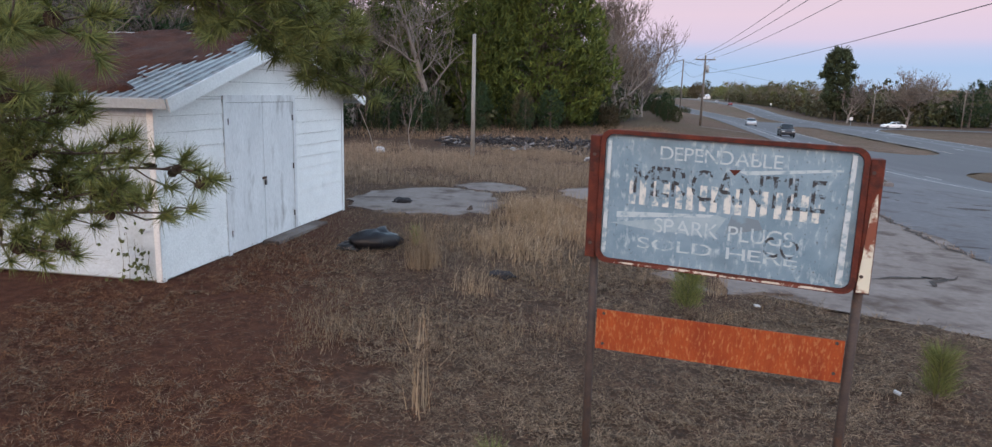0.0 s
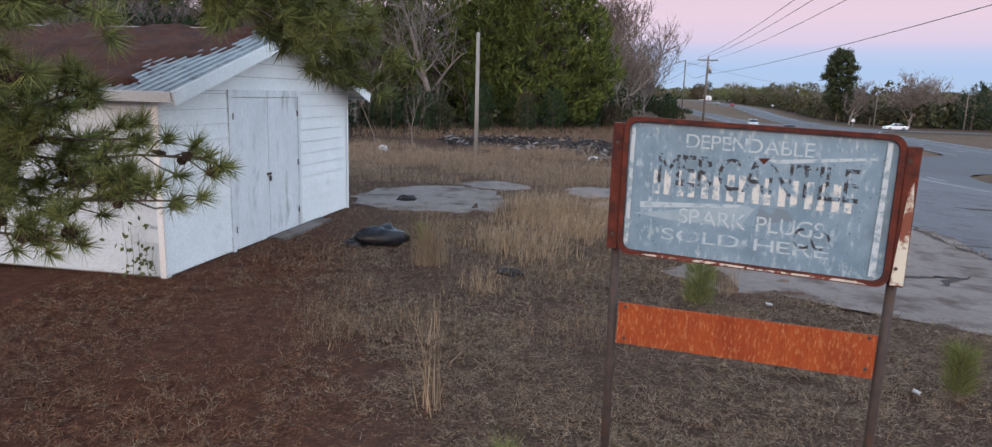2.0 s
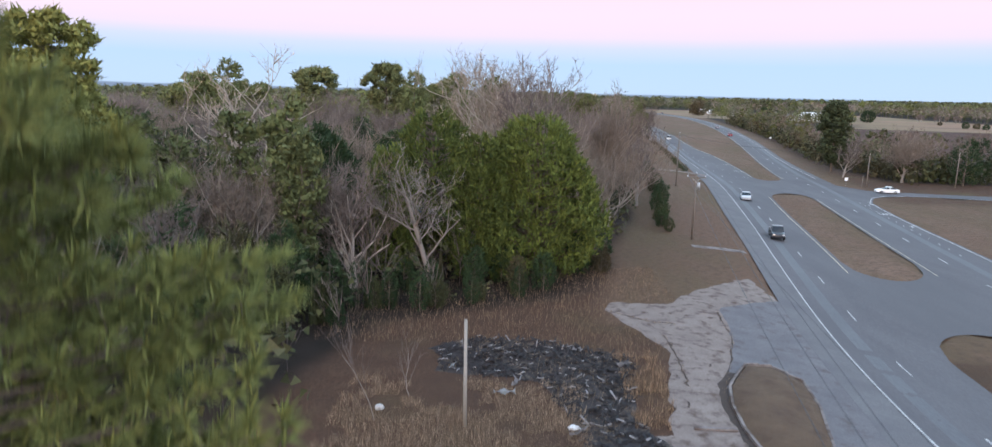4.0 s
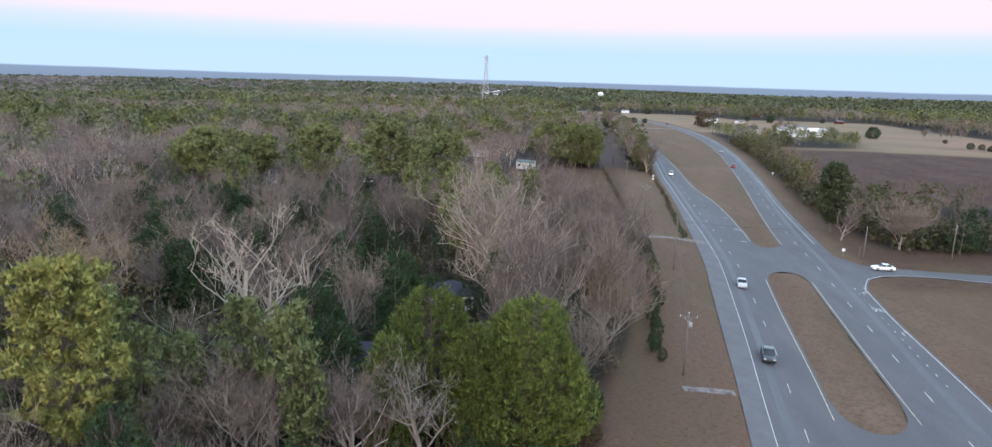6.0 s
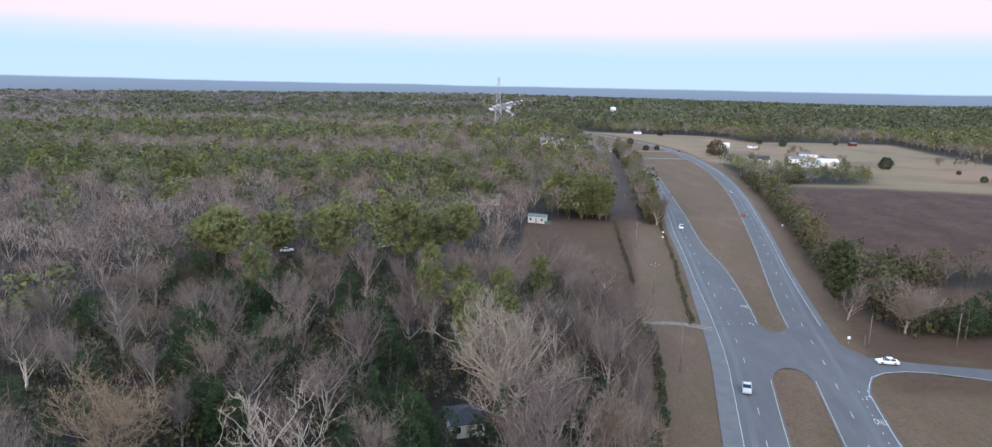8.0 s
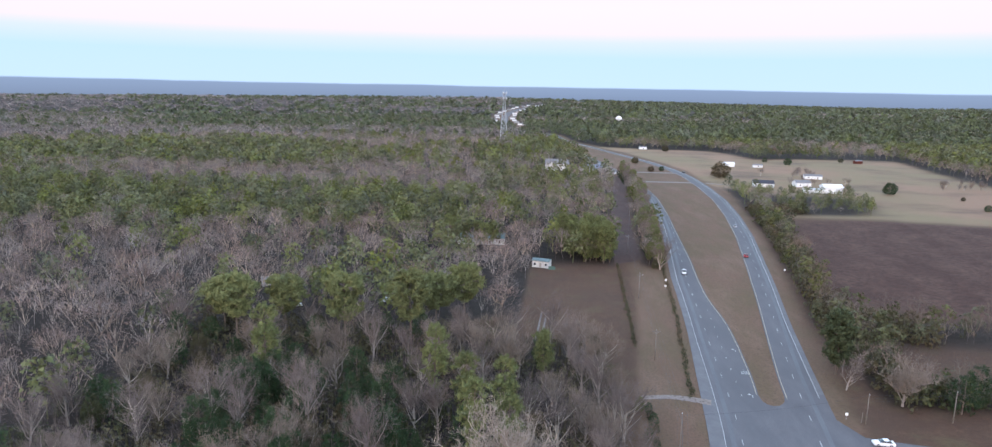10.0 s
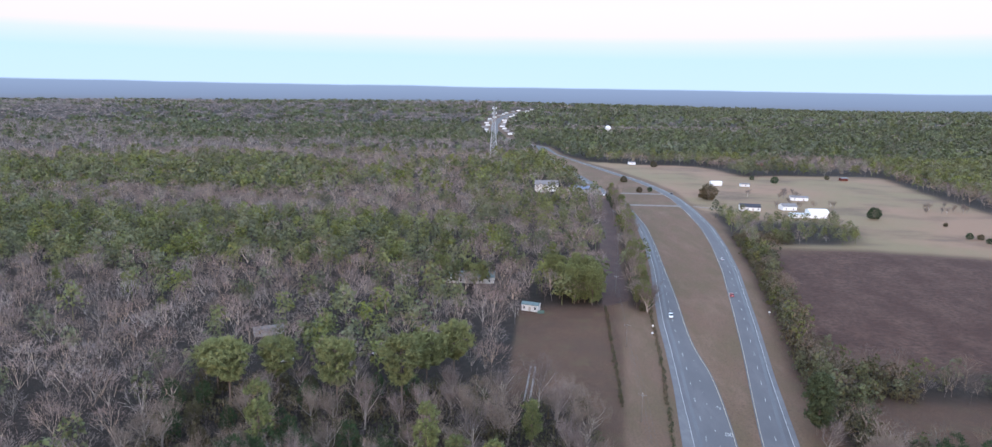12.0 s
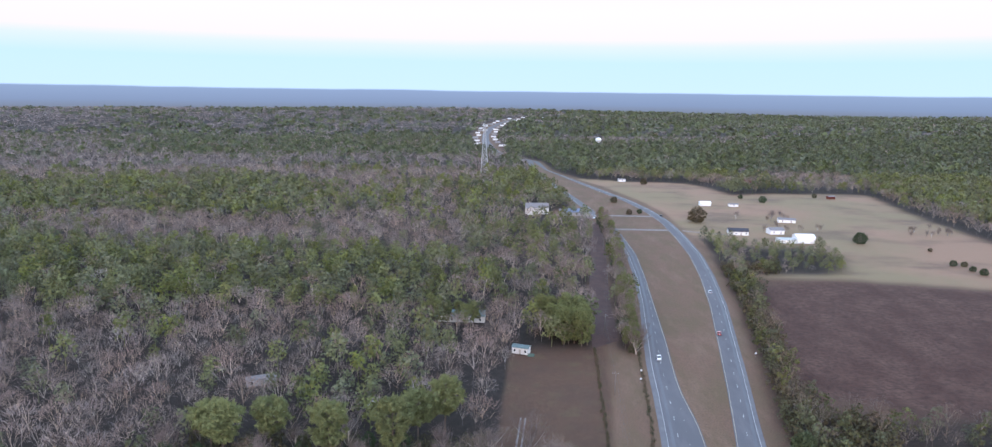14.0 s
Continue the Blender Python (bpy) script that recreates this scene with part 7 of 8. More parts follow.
def arrow_shape(side):
    """A turn arrow, 2.6 m long, whose head points to one side."""
    s = side
    return [[(-0.08, -1.3), (0.08, -1.3), (0.08, 0.5), (-0.08, 0.5)], [(-0.08, 0.5), (0.08, 0.5), (s * 0.6, 0.85), (s * 0.6, 0.6)], [(s * 0.6, 0.35), (s * 0.6, 1.1), (s * 1.25, 0.72)]]


for x, y, s, t in ((57.6, 179.2, -1, 2.9), (61.6, 212.6, -1, 2.9)):
    draped("turn_arrow", arrow_shape(s), x, y, -0.14, "white turn arrow painted on the lane", M["paint_line"])
for x, y in ((63.2, 113.1), (67.4, 136.1)):
    draped("turn_arrow", arrow_shape(1), x, y, -0.17, "white right-turn arrow painted on the lane", M["paint_line"])


def road_word(text, x, y, turn, w, h):
    cu = bpy.data.curves.new("road_word", "FONT")
    cu.body = text
    tmp = bpy.data.objects.new("road_word_curve", cu)
    scene.collection.objects.link(tmp)
    me = bpy.data.meshes.new_from_object(tmp.evaluated_get(bpy.context.evaluated_depsgraph_get()))
    bpy.data.objects.remove(tmp)
    co = np.zeros(len(me.vertices) * 3)
    me.vertices.foreach_get("co", co)
    co = co.reshape(-1, 3)
    lo, hi = co.min(0), co.max(0)
    a, b = (co[:, 0] - lo[0]) / (hi[0] - lo[0]) * w - w / 2, (co[:, 1] - lo[1]) / (hi[1] - lo[1]) * h - h / 2
    c, s = math.cos(turn), math.sin(turn)
    px, py = x + a * c - b * s, y + a * s + b * c
    me.vertices.foreach_set("co", np.stack([px, py, land(px, py) + 0.009], 1).astype(np.float32).ravel())
    me.materials.clear()
    me.materials.append(M["paint_line"])
    me.update()
    return tagged(obj("road_word", me), "white word ONLY painted on the turning lane", "road marking", kind="structure")


road_word("ONLY", 65.4, 125.3, -0.17, 2.4, 2.4)
road_word("ONLY", 59.8, 195.0, -0.14 + math.pi, 2.2, 2.4)
# kerbed edge of the corner at the side road
corner = [(69.1, 138.6), (71.0, 142.7), (73.3, 146.7), (77.1, 149.6), (82.5, 151.0), (88, 150.8), (98.5, 148.2), (130, 145.4)]
draped("edge_line", [[(xa, ya - 0.09), (xb, yb - 0.09), (xb - 0.08, yb + 0.09), (xa - 0.08, ya + 0.09)] for (xa, ya), (xb, yb) in zip(corner, corner[1:])], 0, 0, 0, "white line round the corner of the side road", M["paint_line"])
# driveways and paths
DRIVES = [([(20.9, 81.6), (27.6, 82.6), (27.6, 84.0), (20.9, 83.0)], M["concrete"], "short concrete culvert drive in the verge", "pavement"),
          ([(27, 168.6), (34, 169.8), (44.6, 169.6), (45.4, 173.0), (34, 172.2), (27, 170.9)], M["lot"], "pale gravel driveway to the highway", "driveway"),
          ([(133, 588), (172, 572), (172, 576), (133, 593)], M["lot"], "farm driveway of pale gravel", "driveway"),
          ([(53, 644), (66, 640), (58, 684), (46, 690), (54, 668)], M["lot"], "paved yard beside the blue-roofed building", "pavement")]
for poly, mt, lb, ct in DRIVES:
    tagged(obj("driveway", sheet("driveway", poly, mt, 0.05, 3.0)), lb, ct, kind="structure")
for dx in (0.0, 1.7):
    pts = [(-1.2 + dx, 207), (-0.2 + dx, 222), (0.6 + dx, 236)]
    tagged(obj("wheel_rut", sheet("wheel_rut", [(x, y) for x, y in pts] + [(x + 0.6, y) for x, y in pts[::-1]], M["concrete"], 0.04, 3.0)), "pale sandy wheel rut across the lawn", "track", kind="structure")


# ---- utility poles and wires ----
def utility_pole(x, y, h, arm, turn, label, transformer=False, lean=(0.0, 0.0)):
    z = float(land(x, y))
    e = thing("utility_pole", label, "utility pole", Matrix.Translation((x, y, z)) @ Matrix.Rotation(turn, 4, "Z"), "utility poles")
    part("pole", rod(bmesh.new(), (0, 0, -0.4), (lean[0], lean[1], h), 0.16, 0.10, 10), M["pole_wood"], e, smooth=True)
    if arm:
        part("crossarm", boxed(-1.15 + lean[0], 1.15 + lean[0], -0.16 + lean[1], -0.05 + lean[1], h - 0.55, h - 0.42, bevel=0.01), M["pole_wood"], e)
        for dx in (-0.5, 0.5):
            part("brace", rod(bmesh.new(), (lean[0], -0.1 + lean[1], h - 1.15), (dx + lean[0], -0.1 + lean[1], h - 0.55), 0.02, 0.02, 6), M["steel"], e)
    for dx in ((-1.05, 0.0, 1.05) if arm else (0.0,)):
        zt = (h - 0.42) if dx else h
        part("insulator", rod(bmesh.new(), (dx + lean[0], -0.1 + lean[1], zt), (dx + lean[0], -0.1 + lean[1], zt + 0.2), 0.05, 0.035, 8), M["white"], e)
    if transformer:
        part("transformer", rod(bmesh.new(), (0.3, -0.12, h - 2.0), (0.3, -0.12, h - 1.15), 0.2, 0.2, 14), M["steel"], e, "grey transformer can", smooth=True)
    return np.array([x, y, z]), h, turn


POLES = [(5.0, -12, 8.8, True, False), (21.9, 86.6, 8.3, True, True), (31.2, 140, 10.5, False, False), (34.2, 196, 9.2, True, False), (37.2, 258, 9.6, True, False), (40.9, 331, 9.0, True, False), (52.8, 430, 9.0, True, False), (58.5, 512, 9.0, True, False), (67, 600, 9.0, True, False)]
tops = []
for k, (x, y, h, arm, tr) in enumerate(POLES):
    tops.append(utility_pole(x, y, h, arm, -0.12, "weathered wooden utility pole with a crossarm" if arm else "tall weathered wooden utility pole without a crossarm", tr))
SIDE_POLES = [(81, 165.8, 7.5), (103, 168.6, 8.2), (160, 168, 8.5), (250, 160, 8.5)]
side_tops = [utility_pole(x, y, h, False, 0.0, "wooden utility pole beside the side road") for x, y, h in SIDE_POLES]


def wire(a, b, sag, label="black power line hung between poles", r=0.016):
    t = np.linspace(0, 1, 18)[:, None]
    pts = np.asarray(a) * (1 - t) + np.asarray(b) * t - np.array([0, 0, sag]) * (4 * t * (1 - t))
    w = Tubes()
    w.tube(pts, np.full(18, r), 4)
    return tagged(obj("power_line", w.mesh("power_line", M["wire"])), label, "power line")


drop_pole = utility_pole(10.0, -12, 7.5, False, 0.0, "wooden utility pole beside the forecourt")
wire(tops[1][0] + [0.1, -0.1, tops[1][1] - 2.1], drop_pole[0] + [0, 0, 7.3], 0.7, r=0.015)
for (p, h, t), (q, k, u) in zip(tops, tops[1:]):
    for dx in (-1.05, 0.0, 1.05):
        wire(p + [dx, -0.1, h - 0.2 + (0.2 if not dx else 0)], q + [dx, -0.1, k - 0.2 + (0.2 if not dx else 0)], 0.9)
    if p[1] > 0:
        wire(p + [0.1, -0.1, h - 1.9], q + [0.1, -0.1, k - 1.9], 1.0, r=0.022)
for (p, h, t), (q, k, u) in zip(side_tops, side_tops[1:]):
    for dz in (0.1, -0.7, -1.5):
        wire(p + [0, 0, h + dz], q + [0, 0, k + dz], 0.4)
p, h, t = side_tops[0]
q, k, u = tops[2]
wire(p + [0, 0, h], q + [0, 0, k - 0.4], 1.0)


# ---- signs and posts beside the road ----
for x, y in ((77.0, 167.5), (106, 305), (51.0, 281), (49.4, 272)):
    z = float(land(x, y))
    e = thing("road_sign", "small white road sign on a steel post", "road sign", Matrix.Translation((x, y, z)))
    part("post", rod(bmesh.new(), (0, 0, -0.2), (0, 0, 1.6), 0.03, 0.03, 8), M["steel"], e)
    part("panel", boxed(-0.38, 0.38, -0.05, -0.032, 1.2, 1.9, bevel=0.01), M["white"], e)
e = thing("stop_post", "leaning timber guard post by the side road", "post", Matrix.Translation((80.2, 166.4, float(land(80.2, 166.4)))))
part("post", rod(bmesh.new(), (0, 0, -0.2), (0.1, 0, 2.6), 0.09, 0.08, 8), M["pole_wood"], e)


# ---- cars ----
def paint(name, c):
    m = plain(name, c, 0.3, 0.0, 0.04, 2.0, 0.5)
    return m


CAR_PAINT = {"white": paint("white_car_paint", (0.72, 0.73, 0.74)), "silver": paint("silver_car_paint", (0.42, 0.43, 0.45)), "dark": paint("dark_car_paint", (0.025, 0.028, 0.035)), "red": paint("red_car_paint", (0.35, 0.02, 0.02))}


def sweep(bm, profile, half, tuck, shrink=0.0):
    """A side profile (x, z) pulled across the car's width, drawn in towards its top."""
    zs = [z for _, z in profile]
    zlo, zhi = min(zs), max(zs)
    def ring_at(s, k):
        return [bm.verts.new((x * (1 - shrink * k), s * half * (1 - tuck * (z - zlo) / (zhi - zlo)) * (1 - 0.06 * k), z)) for x, z in profile]
    rings = [ring_at(-1, 0), ring_at(1, 0)]
    n = len(profile)
    for i in range(n):
        j = (i + 1) % n
        bm.faces.new((rings[0][i], rings[0][j], rings[1][j], rings[1][i]))
    bm.faces.new(rings[0][::-1])
    bm.faces.new(rings[1])
    bmesh.ops.recalc_face_normals(bm, faces=bm.faces)
    bmesh.ops.bevel(bm, geom=[e for e in bm.edges], offset=0.045, segments=2, affect="EDGES", profile=0.6)
    return bm


def car(x, y, heading, colour, label, pickup=False, name="car"):
    """A saloon or a pickup, 4.7 m long, nose along +x before it is turned."""
    z = float(land(x, y))
    e = thing(name, label, "car", Matrix.Translation((x, y, z)) @ Matrix.Rotation(heading, 4, "Z"))
    pm = CAR_PAINT[colour]
    body = [(-2.35, 0.35), (-2.38, 0.62), (-2.30, 0.92), (-1.55, 0.98), (1.0, 0.95), (2.10, 0.80), (2.34, 0.62), (2.32, 0.32), (1.9, 0.24), (-1.9, 0.24)]
    if pickup:
        body = [(-2.6, 0.45), (-2.62, 1.08), (-0.6, 1.10), (1.3, 1.08), (2.45, 1.0), (2.6, 0.75), (2.58, 0.42), (2.1, 0.36), (-2.2, 0.36)]
    b = part("body", sweep(bmesh.new(), body, 0.9, 0.08), pm, e, smooth=True)
    cab = [(-1.75, 0.96), (-1.05, 1.40), (0.15, 1.42), (1.02, 0.94)] if not pickup else [(-0.65, 1.08), (-0.5, 1.72), (0.7, 1.74), (1.45, 1.06)]
    part("cabin", sweep(bmesh.new(), cab, 0.80, 0.16), M["glass"], e, "dark glazed cabin", smooth=True)
    roof = [(-1.08, 1.395), (-1.0, 1.45), (0.1, 1.46), (0.2, 1.40)] if not pickup else [(-0.52, 1.70), (-0.46, 1.77), (0.66, 1.78), (0.74, 1.71)]
    part("roof", sweep(bmesh.new(), roof, 0.69, 0.02), pm, e, smooth=True)
    if pickup:
        part("bed", boxed(-2.5, -0.75, -0.72, 0.72, 1.085, 1.10), M["black_plastic"], e, "dark open load bed")
    r = 0.33 if not pickup else 0.38
    for wx in (-1.42, 1.42):
        for s in (-1, 1):
            w = part("wheel", rod(bmesh.new(), (wx, s * 0.72, r), (wx, s * 0.93, r), r, r, 18), M["tyre"], e, smooth=False)
            part("rim", rod(bmesh.new(), (wx, s * 0.925, r), (wx, s * 0.945, r), r * 0.6, r * 0.5, 12), M["rim"], w)
    ze = 0.72 if not pickup else 0.85
    xf, xb = body[6][0], body[1][0]
    for s in (-1, 1):
        part("headlight", boxed(xf - 0.12, xf + 0.012, s * 0.62 - 0.17, s * 0.62 + 0.17, ze - 0.07, ze + 0.06, bevel=0.02), M["headlight"], e)
        part("tail_light", boxed(xb - 0.012, xb + 0.14, s * 0.66 - 0.15, s * 0.66 + 0.15, ze, ze + 0.14, bevel=0.02), M["tail_red"], e)
        part("mirror", boxed(0.62, 0.78, s * 0.93 - 0.09, s * 0.93 + 0.09, 0.95, 1.07, bevel=0.03), pm, e)
    part("window_pillar", boxed(-0.35, -0.25, -0.79, 0.79, 0.95, 1.36), pm, e)
    part("number_plate", boxed(xb - 0.02, xb + 0.05, -0.16, 0.16, ze - 0.12, ze), M["white"], e)
    return e


HW = radians(76)   # heading of the highway near the junction
car(80.4, 155.2, radians(175), "white", "white saloon waiting on the side road")
car(43.8, 135.8, HW + math.pi, "silver", "silver saloon on the near carriageway")
car(36.4, 97.7, HW + math.pi, "dark", "black pickup on the near carriageway", True, "pickup")
car(61.6, 298.4, radians(80) + math.pi, "white", "white pickup driving on the near carriageway", True, "pickup")
car(97.0, 333, radians(79), "red", "red saloon on the far carriageway")
car(110.6, 405.6, radians(80), "silver", "silver saloon on the far carriageway")
car(128.4, 662, radians(95), "dark", "dark saloon far along the highway")
car(63.4, 644, radians(80), "white", "white saloon parked by the blue-roofed building")
car(108, 153.5, radians(175), "white", "white saloon on the side road")
car(-86, 231.5, 0.4, "white", "white saloon parked among bare trees")
car(-55.5, 242, 1.0, "silver", "pale saloon parked among bare trees")


# ---- houses and farm buildings ----
def gabled(name, x, y, w, d, h, rise, turn, wall_mat, roof_mat, label, category="house", windows=3, hip=False, door=True, storeys=1, over=0.35):
    """A building w wide (x) and d deep with a ridge along x."""
    z = float(land(x, y))
    e = thing(name, label, category, Matrix.Translation((x, y, z)) @ Matrix.Rotation(turn, 4, "Z"))
    bm = boxed(-w / 2, w / 2, -d / 2, d / 2, -0.3, h)
    part("wall", bm, wall_mat, e)
    if not hip:
        for s in (-1, 1):
            g3_ = bmesh.new()
            v = [g3_.verts.new(c) for c in ((s * w / 2, -d / 2, h), (s * w / 2, d / 2, h), (s * w / 2, 0, h + rise), (s * (w / 2 - 0.15), -d / 2, h), (s * (w / 2 - 0.15), d / 2, h), (s * (w / 2 - 0.15), 0, h + rise))]
            for f in ((0, 1, 2), (5, 4, 3), (0, 2, 5, 3), (1, 4, 5, 2), (0, 3, 4, 1)):
                g3_.faces.new([v[i] for i in f])
            bmesh.ops.recalc_face_normals(g3_, faces=g3_.faces)
            part("gable", g3_, wall_mat, e)
    rb = bmesh.new()
    rx = w / 2 + over if not hip else max(w / 2 - d / 2, 0.3)
    wx, dy, lo = w / 2 + over, d / 2 + over, h - over * rise / (d / 2)
    for t in (0.0, 0.14):
        v = [rb.verts.new(c) for c in ((-wx, -dy, lo + t), (wx, -dy, lo + t), (wx, dy, lo + t), (-wx, dy, lo + t), (-rx, 0, h + rise + t), (rx, 0, h + rise + t))]
        rb.faces.new((v[0], v[1], v[5], v[4]))
        rb.faces.new((v[2], v[3], v[4], v[5]))
        if hip:
            rb.faces.new((v[1], v[2], v[5]))
            rb.faces.new((v[3], v[0], v[4]))
    rb.verts.ensure_lookup_table()
    for a, b in ((0, 1), (1, 2), (2, 3), (3, 0)) if hip else ((0, 1), (2, 3), (1, 5), (5, 2), (3, 4), (4, 0)):
        rb.faces.new([rb.verts[i] for i in (a, b, b + 6, a + 6)])
    bmesh.ops.recalc_face_normals(rb, faces=rb.faces)
    part("roof", rb, roof_mat, e)
    for st in range(storeys):
        zc = (1.5 if storeys == 1 else 1.5 + 2.7 * st)
        for k in range(windows):
            wxk = -w / 2 + w * (k + 0.5) / windows
            for s in (-1, 1):
                if door and st == 0 and k == windows // 2 and s == -1:
                    part("door", boxed(wxk - 0.5, wxk + 0.5, -d / 2 - 0.06, -d / 2 + 0.02, 0.05, 2.1, bevel=0.01), M["grey_wood"], e)
                    continue
                win = part("window", boxed(wxk - 0.55, wxk + 0.55, s * d / 2 - 0.05, s * d / 2 + 0.05, zc - 0.65, zc + 0.65, bevel=0.01), M["white"], e)
                part("pane", boxed(wxk - 0.45, wxk + 0.45, s * d / 2 - 0.07, s * d / 2 + 0.07, zc - 0.55, zc + 0.55), M["glass"], win)
    return e


M["cream_wall"] = surface("cream_boards", (0.55, 0.54, 0.51), (0.47, 0.46, 0.44), 0.8, 9, rough=0.7)
M["grey_wall"] = surface("grey_boards", (0.30, 0.30, 0.30), (0.24, 0.24, 0.245), 0.8, 9, rough=0.8)
M["green_wall"] = surface("green_boards", (0.06, 0.11, 0.095), (0.09, 0.14, 0.12), 0.8, 9, rough=0.7)
M["blue_roof"] = surface("blue_metal_roof", (0.09, 0.11, 0.17), (0.12, 0.14, 0.20), 0.5, 8, rough=0.5)
gabled("house", -10.7, 110.5, 5.4, 6.6, 2.6, 1.5, 0.35, M["cream_wall"], M["roof_slate"], "small house with a slate-grey hipped roof among trees", hip=True)
gabled("house", -16, 82, 9.0, 6.5, 2.6, 1.6, 0.15, M["grey_wall"], M["roof_slate"], "low house with a dark shingle roof behind cedars")
gabled("trailer", 0.2, 300.5, 7.5, 4.2, 3.0, 0.7, -0.3, M["cream_wall"], M["roof_green"], "small white and green cabin at the wood's edge", "cabin", 3)
part_deck = thing("deck", "green timber deck beside the cabin", "deck", Matrix.Translation((4.6, 297, float(land(4.6, 297)))))
part("platform", boxed(-1.5, 1.5, -1.3, 1.3, 0.0, 0.5, bevel=0.02), M["green_wall"], part_deck)
part("railing", boxed(-1.5, 1.5, -1.3, -1.22, 0.5, 1.5), M["green_wall"], part_deck)
gabled("long_building", -31, 345, 24, 10, 3.4, 1.6, 0.02, M["cream_wall"], M["roof_green"], "long low building with a green metal roof", "building", 5)
gabled("big_house", 10.5, 666, 22, 11, 6.0, 4.0, 0.05, M["cream_wall"], M["roof_grey"], "large two-storey white house with a grey roof", "house", 5, storeys=2)
gabled("front_wing", 5.0, 657.4, 7, 7, 5.6, 3.0, 1.57, M["cream_wall"], M["roof_grey"], "gabled white wing of a large house", "house", 2, storeys=2)
gabled("shop", 42.5, 662, 20, 14, 3.5, 2.4, 0.1, M["grey_wall"], M["blue_roof"], "low building with a broad blue metal roof", "building", 4)
gabled("farmhouse", 177, 581, 16, 9, 3.0, 2.2, -0.12, M["white"], M["roof_slate"], "white farmhouse with a dark roof and porch", "house", 4)
gabled("barn", 210, 588, 12, 9, 3.4, 1.8, 0.1, M["white"], M["roof_grey"], "white barn with a pale roof", "barn", 2)
gabled("barn", 221, 555, 14, 11, 4.8, 1.8, 0.0, M["white"], M["white"], "large white metal barn in the fields", "barn", 0, door=False)
gabled("lean_to", 207, 553, 14, 8, 2.8, 0.6, 0.0, M["white"], M["tin"], "low white shed joined to a barn", "barn", 0, door=False)
gabled("farm_shed", 239, 644, 15, 8, 2.8, 1.2, -0.2, M["white"], M["roof_grey"], "white farm shed among bare trees", "shed", 2)
gabled("farm_shed", 187, 735, 11, 7, 3.2, 1.2, 0.05, M["white"], M["white"], "white metal farm shed in a field", "shed", 0, door=False)
gabled("farm_shed", 216, 733, 9, 5, 2.4, 0.9, 0.05, M["white"], M["roof_grey"], "small white farm shed in a field", "shed", 1, door=False)
gabled("trailer_home", -103, 258, 11, 4, 2.8, 0.6, 0.5, M["grey_wall"], M["roof_grey"], "grey trailer home among bare trees", "cabin", 3)
gabled("farm_shed", 126, 935, 9, 6, 3, 1, 0.1, M["white"], M["roof_grey"], "small white shed by the far woods", "shed", 1, door=False)
gabled("farm_shed", 300, 960, 9, 6, 3, 1, 0.1, M["rust"], M["rust"], "rust-red shed by the far woods", "shed", 0, door=False)
gabled("tractor_shed", 346, 806, 8, 5, 3, 0.8, 0.2, M["rust"], M["roof_grey"], "rust-red shed standing in a field", "shed", 0, door=False)
gx_ = np.random.default_rng(8)
for k in range(30):   # roofs of the town along the far road
    y = 1560 + 62 * k
    x = float(l2(y)) + (1 if k % 2 else -1) * gx_.uniform(20, 34)
    gabled("town_building", x, y, 10 + 8 * gx_.uniform(), 9, 4, 1.2, gx_.uniform(-0.3, 0.3), M["white"] if k % 3 else M["grey_wall"], M["roof_grey"], "pale building of the distant town", "building", 0, door=False)
tank = thing("water_tank", "white round tank above distant trees", "tank", Matrix.Translation((154, 1560, float(land(154, 1560)))))
bm = bmesh.new()
bmesh.ops.create_icosphere(bm, subdivisions=3, radius=6.5, matrix=Matrix.Translation((0, 0, 21)) @ Matrix.Diagonal((1, 1, 0.8, 1)))
part("bowl", bm, M["white"], tank, smooth=True)
part("stem", rod(bmesh.new(), (0, 0, -1), (0, 0, 17), 1.6, 1.2, 12), M["white"], tank, smooth=True)


def lattice_tower(x, y, h, base, top, label):
    """A four-legged steel mast with braces, platforms and aerials."""
    z = float(land(x, y))
    e = thing("radio_mast", label, "mast", Matrix.Translation((x, y, z)))
    n = 13
    def corner(k, f):
        w = (base + (top - base) * min(f / 0.85, 1)) / 2
        return np.array([w * (1 if k in (0, 1) else -1), w * (1 if k in (0, 3) else -1), f * h])
    for k in range(4):
        t = Tubes()
        t.tube([corner(k, f) for f in np.linspace(0, 1, n + 1)], np.linspace(0.34, 0.2, n + 1), 5)
        obj("leg", t.mesh("leg", M["steel"]), e)
    for i in range(n):
        f0, f1 = i / n, (i + 1) / n
        t = Tubes()
        for k in range(4):
            a, b, c, d = corner(k, f0), corner((k + 1) % 4, f0), corner(k, f1), corner((k + 1) % 4, f1)
            for p, q in ((a, d), (b, c), (c, d)):
                t.tube([p, (p + q) / 2, q], [0.16] * 3, 4)
        obj("brace", t.mesh("brace", M["steel"]), e)
    for f in (0.86, 0.96):
        part("platform", boxed(-3.4, 3.4, -3.4, 3.4, f * h, f * h + 0.6, bevel=0.05), M["steel"], e)
        for a in range(3):
            c, s = math.cos(a * 2.1), math.sin(a * 2.1)
            part("aerial", boxed(c * 3.2 - 0.4, c * 3.2 + 0.4, s * 3.2 - 0.4, s * 3.2 + 0.4, f * h + 0.6, f * h + 3.0, bevel=0.1), M["white"], e)
    part("spire", rod(bmesh.new(), (0, 0, h), (0, 0, h + 6), 0.25, 0.06, 6), M["steel"], e)
    return e


lattice_tower(-62, 1000, 71, 10.5, 2.6, "tall grey steel lattice radio mast above the woods")


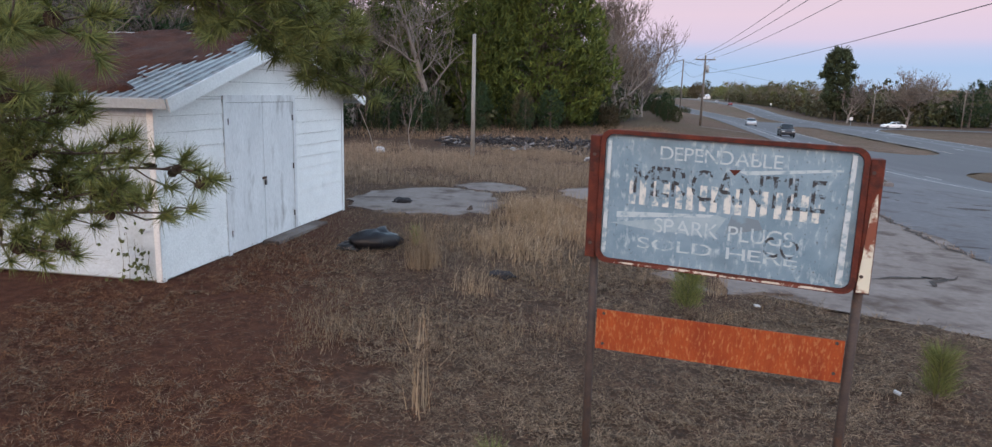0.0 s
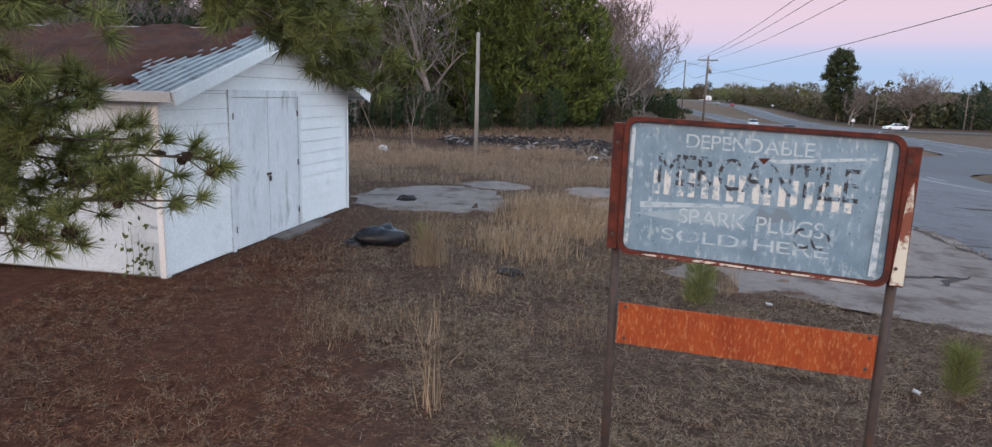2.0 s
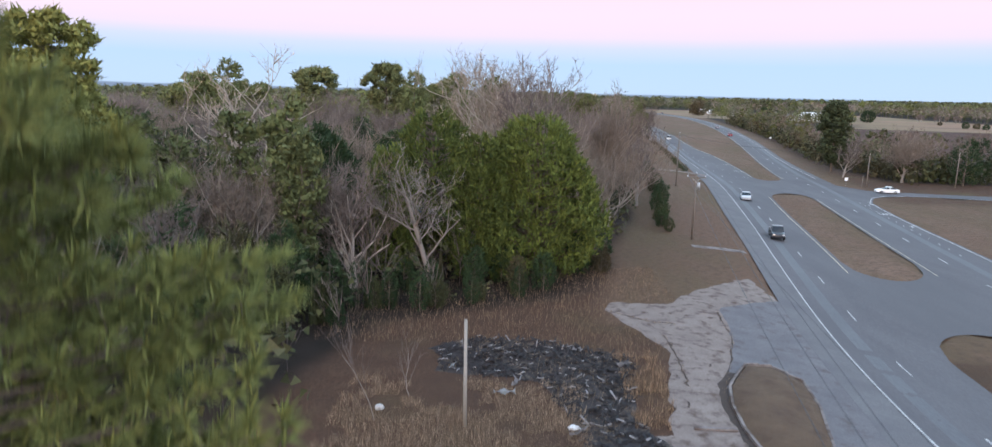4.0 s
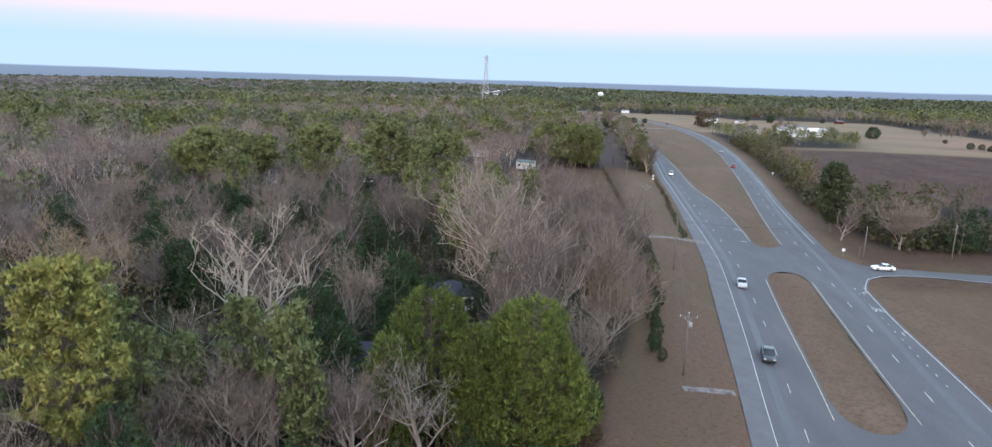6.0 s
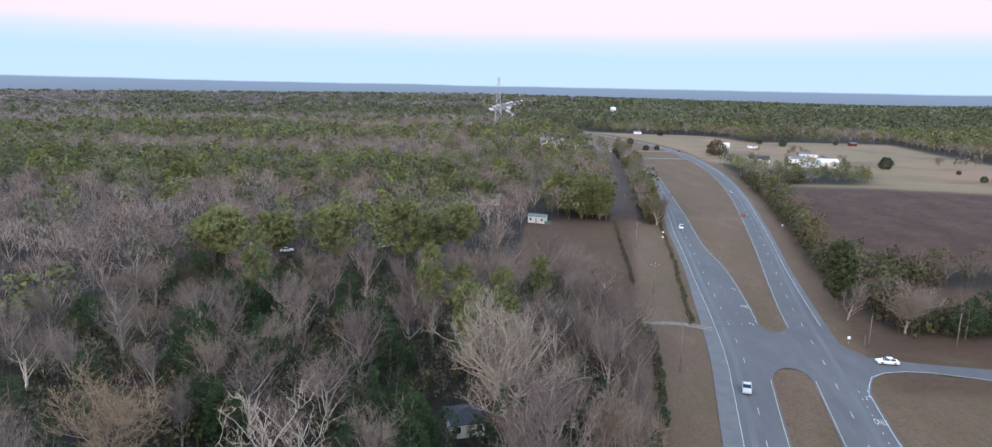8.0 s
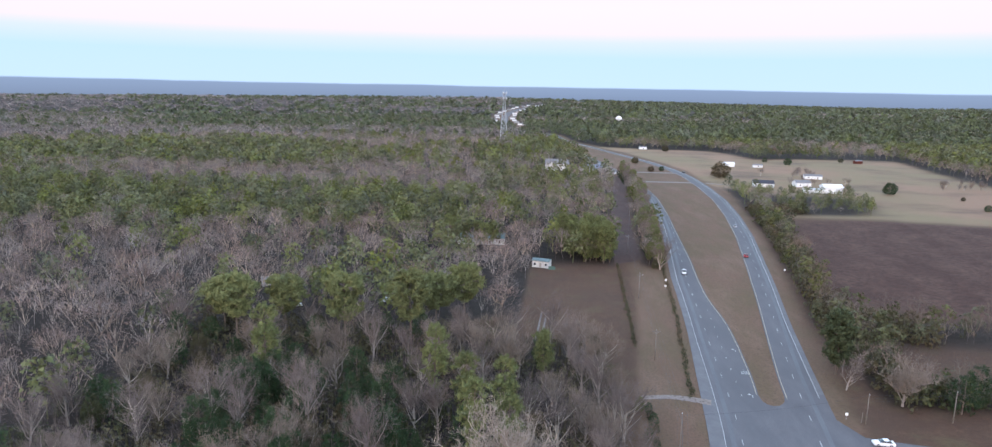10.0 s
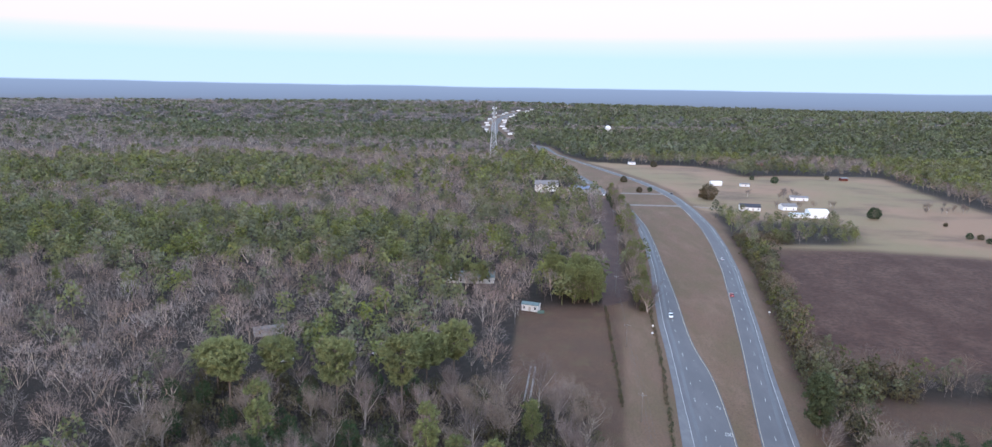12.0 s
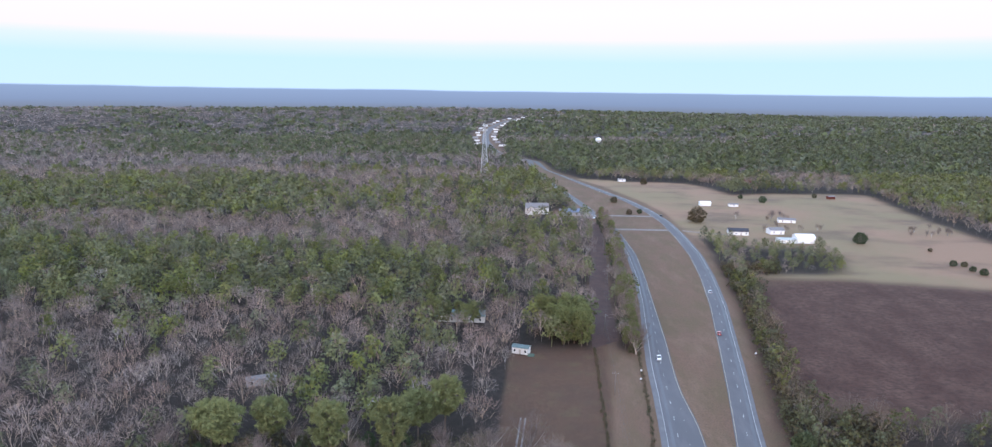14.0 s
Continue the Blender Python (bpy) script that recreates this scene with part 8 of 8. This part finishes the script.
# ---- trees in the open ----
ROUND = [cedar_meshes(200 + k, 9.5, 6.2, M["dark_cedar"] if k else M["shrub"], 300, 10, 0.95) for k in range(2)]
for x, y, s, k in ((155, 633, 1.45, 0), (264, 553, 0.95, 1), (256, 764, 0.75, 1), (240, 790, 0.5, 1), (99, 668, 0.55, 0), (93, 742, 0.7, 0), (110, 675, 0.45, 1), (150, 905, 0.8, 0), (330, 812, 0.5, 0), (297, 486, 0.45, 1), (304, 485, 0.4, 0), (302, 472, 0.4, 1), (303, 462, 0.5, 1), (306, 531, 0.3, 0)):
    plant("field_tree", ROUND[k], x, y, "round dark evergreen tree in open fields", group="field trees", scale=s, turn=x)
for k in range(14):
    x, y = 190 + 70 * gx_.uniform(), 590 + 80 * gx_.uniform()
    plant("bare_tree", BARE[k % 6], x, y, "leafless tree near the farm buildings", group="farm trees", scale=0.4 + 0.2 * gx_.uniform(), turn=k)
for k in range(12):
    plant("bare_tree", BARE[k % 6], 318 + 40 * gx_.uniform(), 585 + 30 * gx_.uniform(), "leafless thicket tree in the hay field", group="field thicket", scale=0.35 + 0.2 * gx_.uniform(), turn=k * 1.7)
LOW_BRUSH = cedar_meshes(220, 6.0, 3.0, M["shrub"], 36, 8, 1.0)
# hedge of evergreens along the fence west of the highway, and brush in the ditch
for k in range(22):
    y = 90 + 3.4 * k + gx_.normal(0, 0.6)
    x = np.interp(y, [88, 113, 134, 172], [18.6, 22.6, 26.0, 29.0]) + gx_.normal(0, 0.5)
    plant("hedge_shrub", SCRUB[k % 2], x, y, "dark ragged shrub along an old fence", "shrub", "fence shrubs", 0.30 + 0.2 * gx_.uniform(), k * 1.7)
for k in range(84):
    y = 172 + 1.7 * k + gx_.normal(0, 0.5)
    x = float(l1(y)) - 2.6 + gx_.normal(0, 0.35)
    plant("ditch_brush", LOW_BRUSH, x, y, "dark brush along the roadside ditch", "shrub", "ditch brush", 0.16 + 0.16 * gx_.uniform(), k * 1.7, tall=0.8)
for k in range(60):
    y = 206 + 1.72 * k + gx_.normal(0, 0.5)
    x = np.interp(y, [206, 306], [29.8, 34.0]) + gx_.normal(0, 0.25)
    plant("fence_brush", LOW_BRUSH, x, y, "brown brush along the lawn's fence", "shrub", "fence brush", 0.14 + 0.14 * gx_.uniform(), k * 1.7)
# vine at the corner of the shed
gv = np.random.default_rng(6)
vine = Tubes()
for k in range(60):
    z = abs(gv.normal(0, 0.45))
    c = np.array([-5.75 - abs(gv.normal(0, 0.3)), 10.80 - abs(gv.normal(0, 0.04)), 0.05 + z])
    d = unit(gv.normal(0, 1, 3))
    s = unit(np.cross(d, gv.normal(0, 1, 3)))
    vine.tris([[c, c + d * 0.05 + s * 0.035, c + d * 0.09], [c, c + d * 0.09, c + d * 0.05 - s * 0.035]])
for k in range(5):
    vine.tube([[-5.70 - 0.13 * k, 10.82, 0], [-5.76 - 0.10 * k, 10.80, 0.35], [-5.72 - 0.12 * k, 10.80, 0.55 + 0.1 * k]], [0.005, 0.004, 0.002], 4)
tagged(obj("vine", vine.mesh("vine", M["pine"])), "thin green vine climbing the shed corner", "vine")
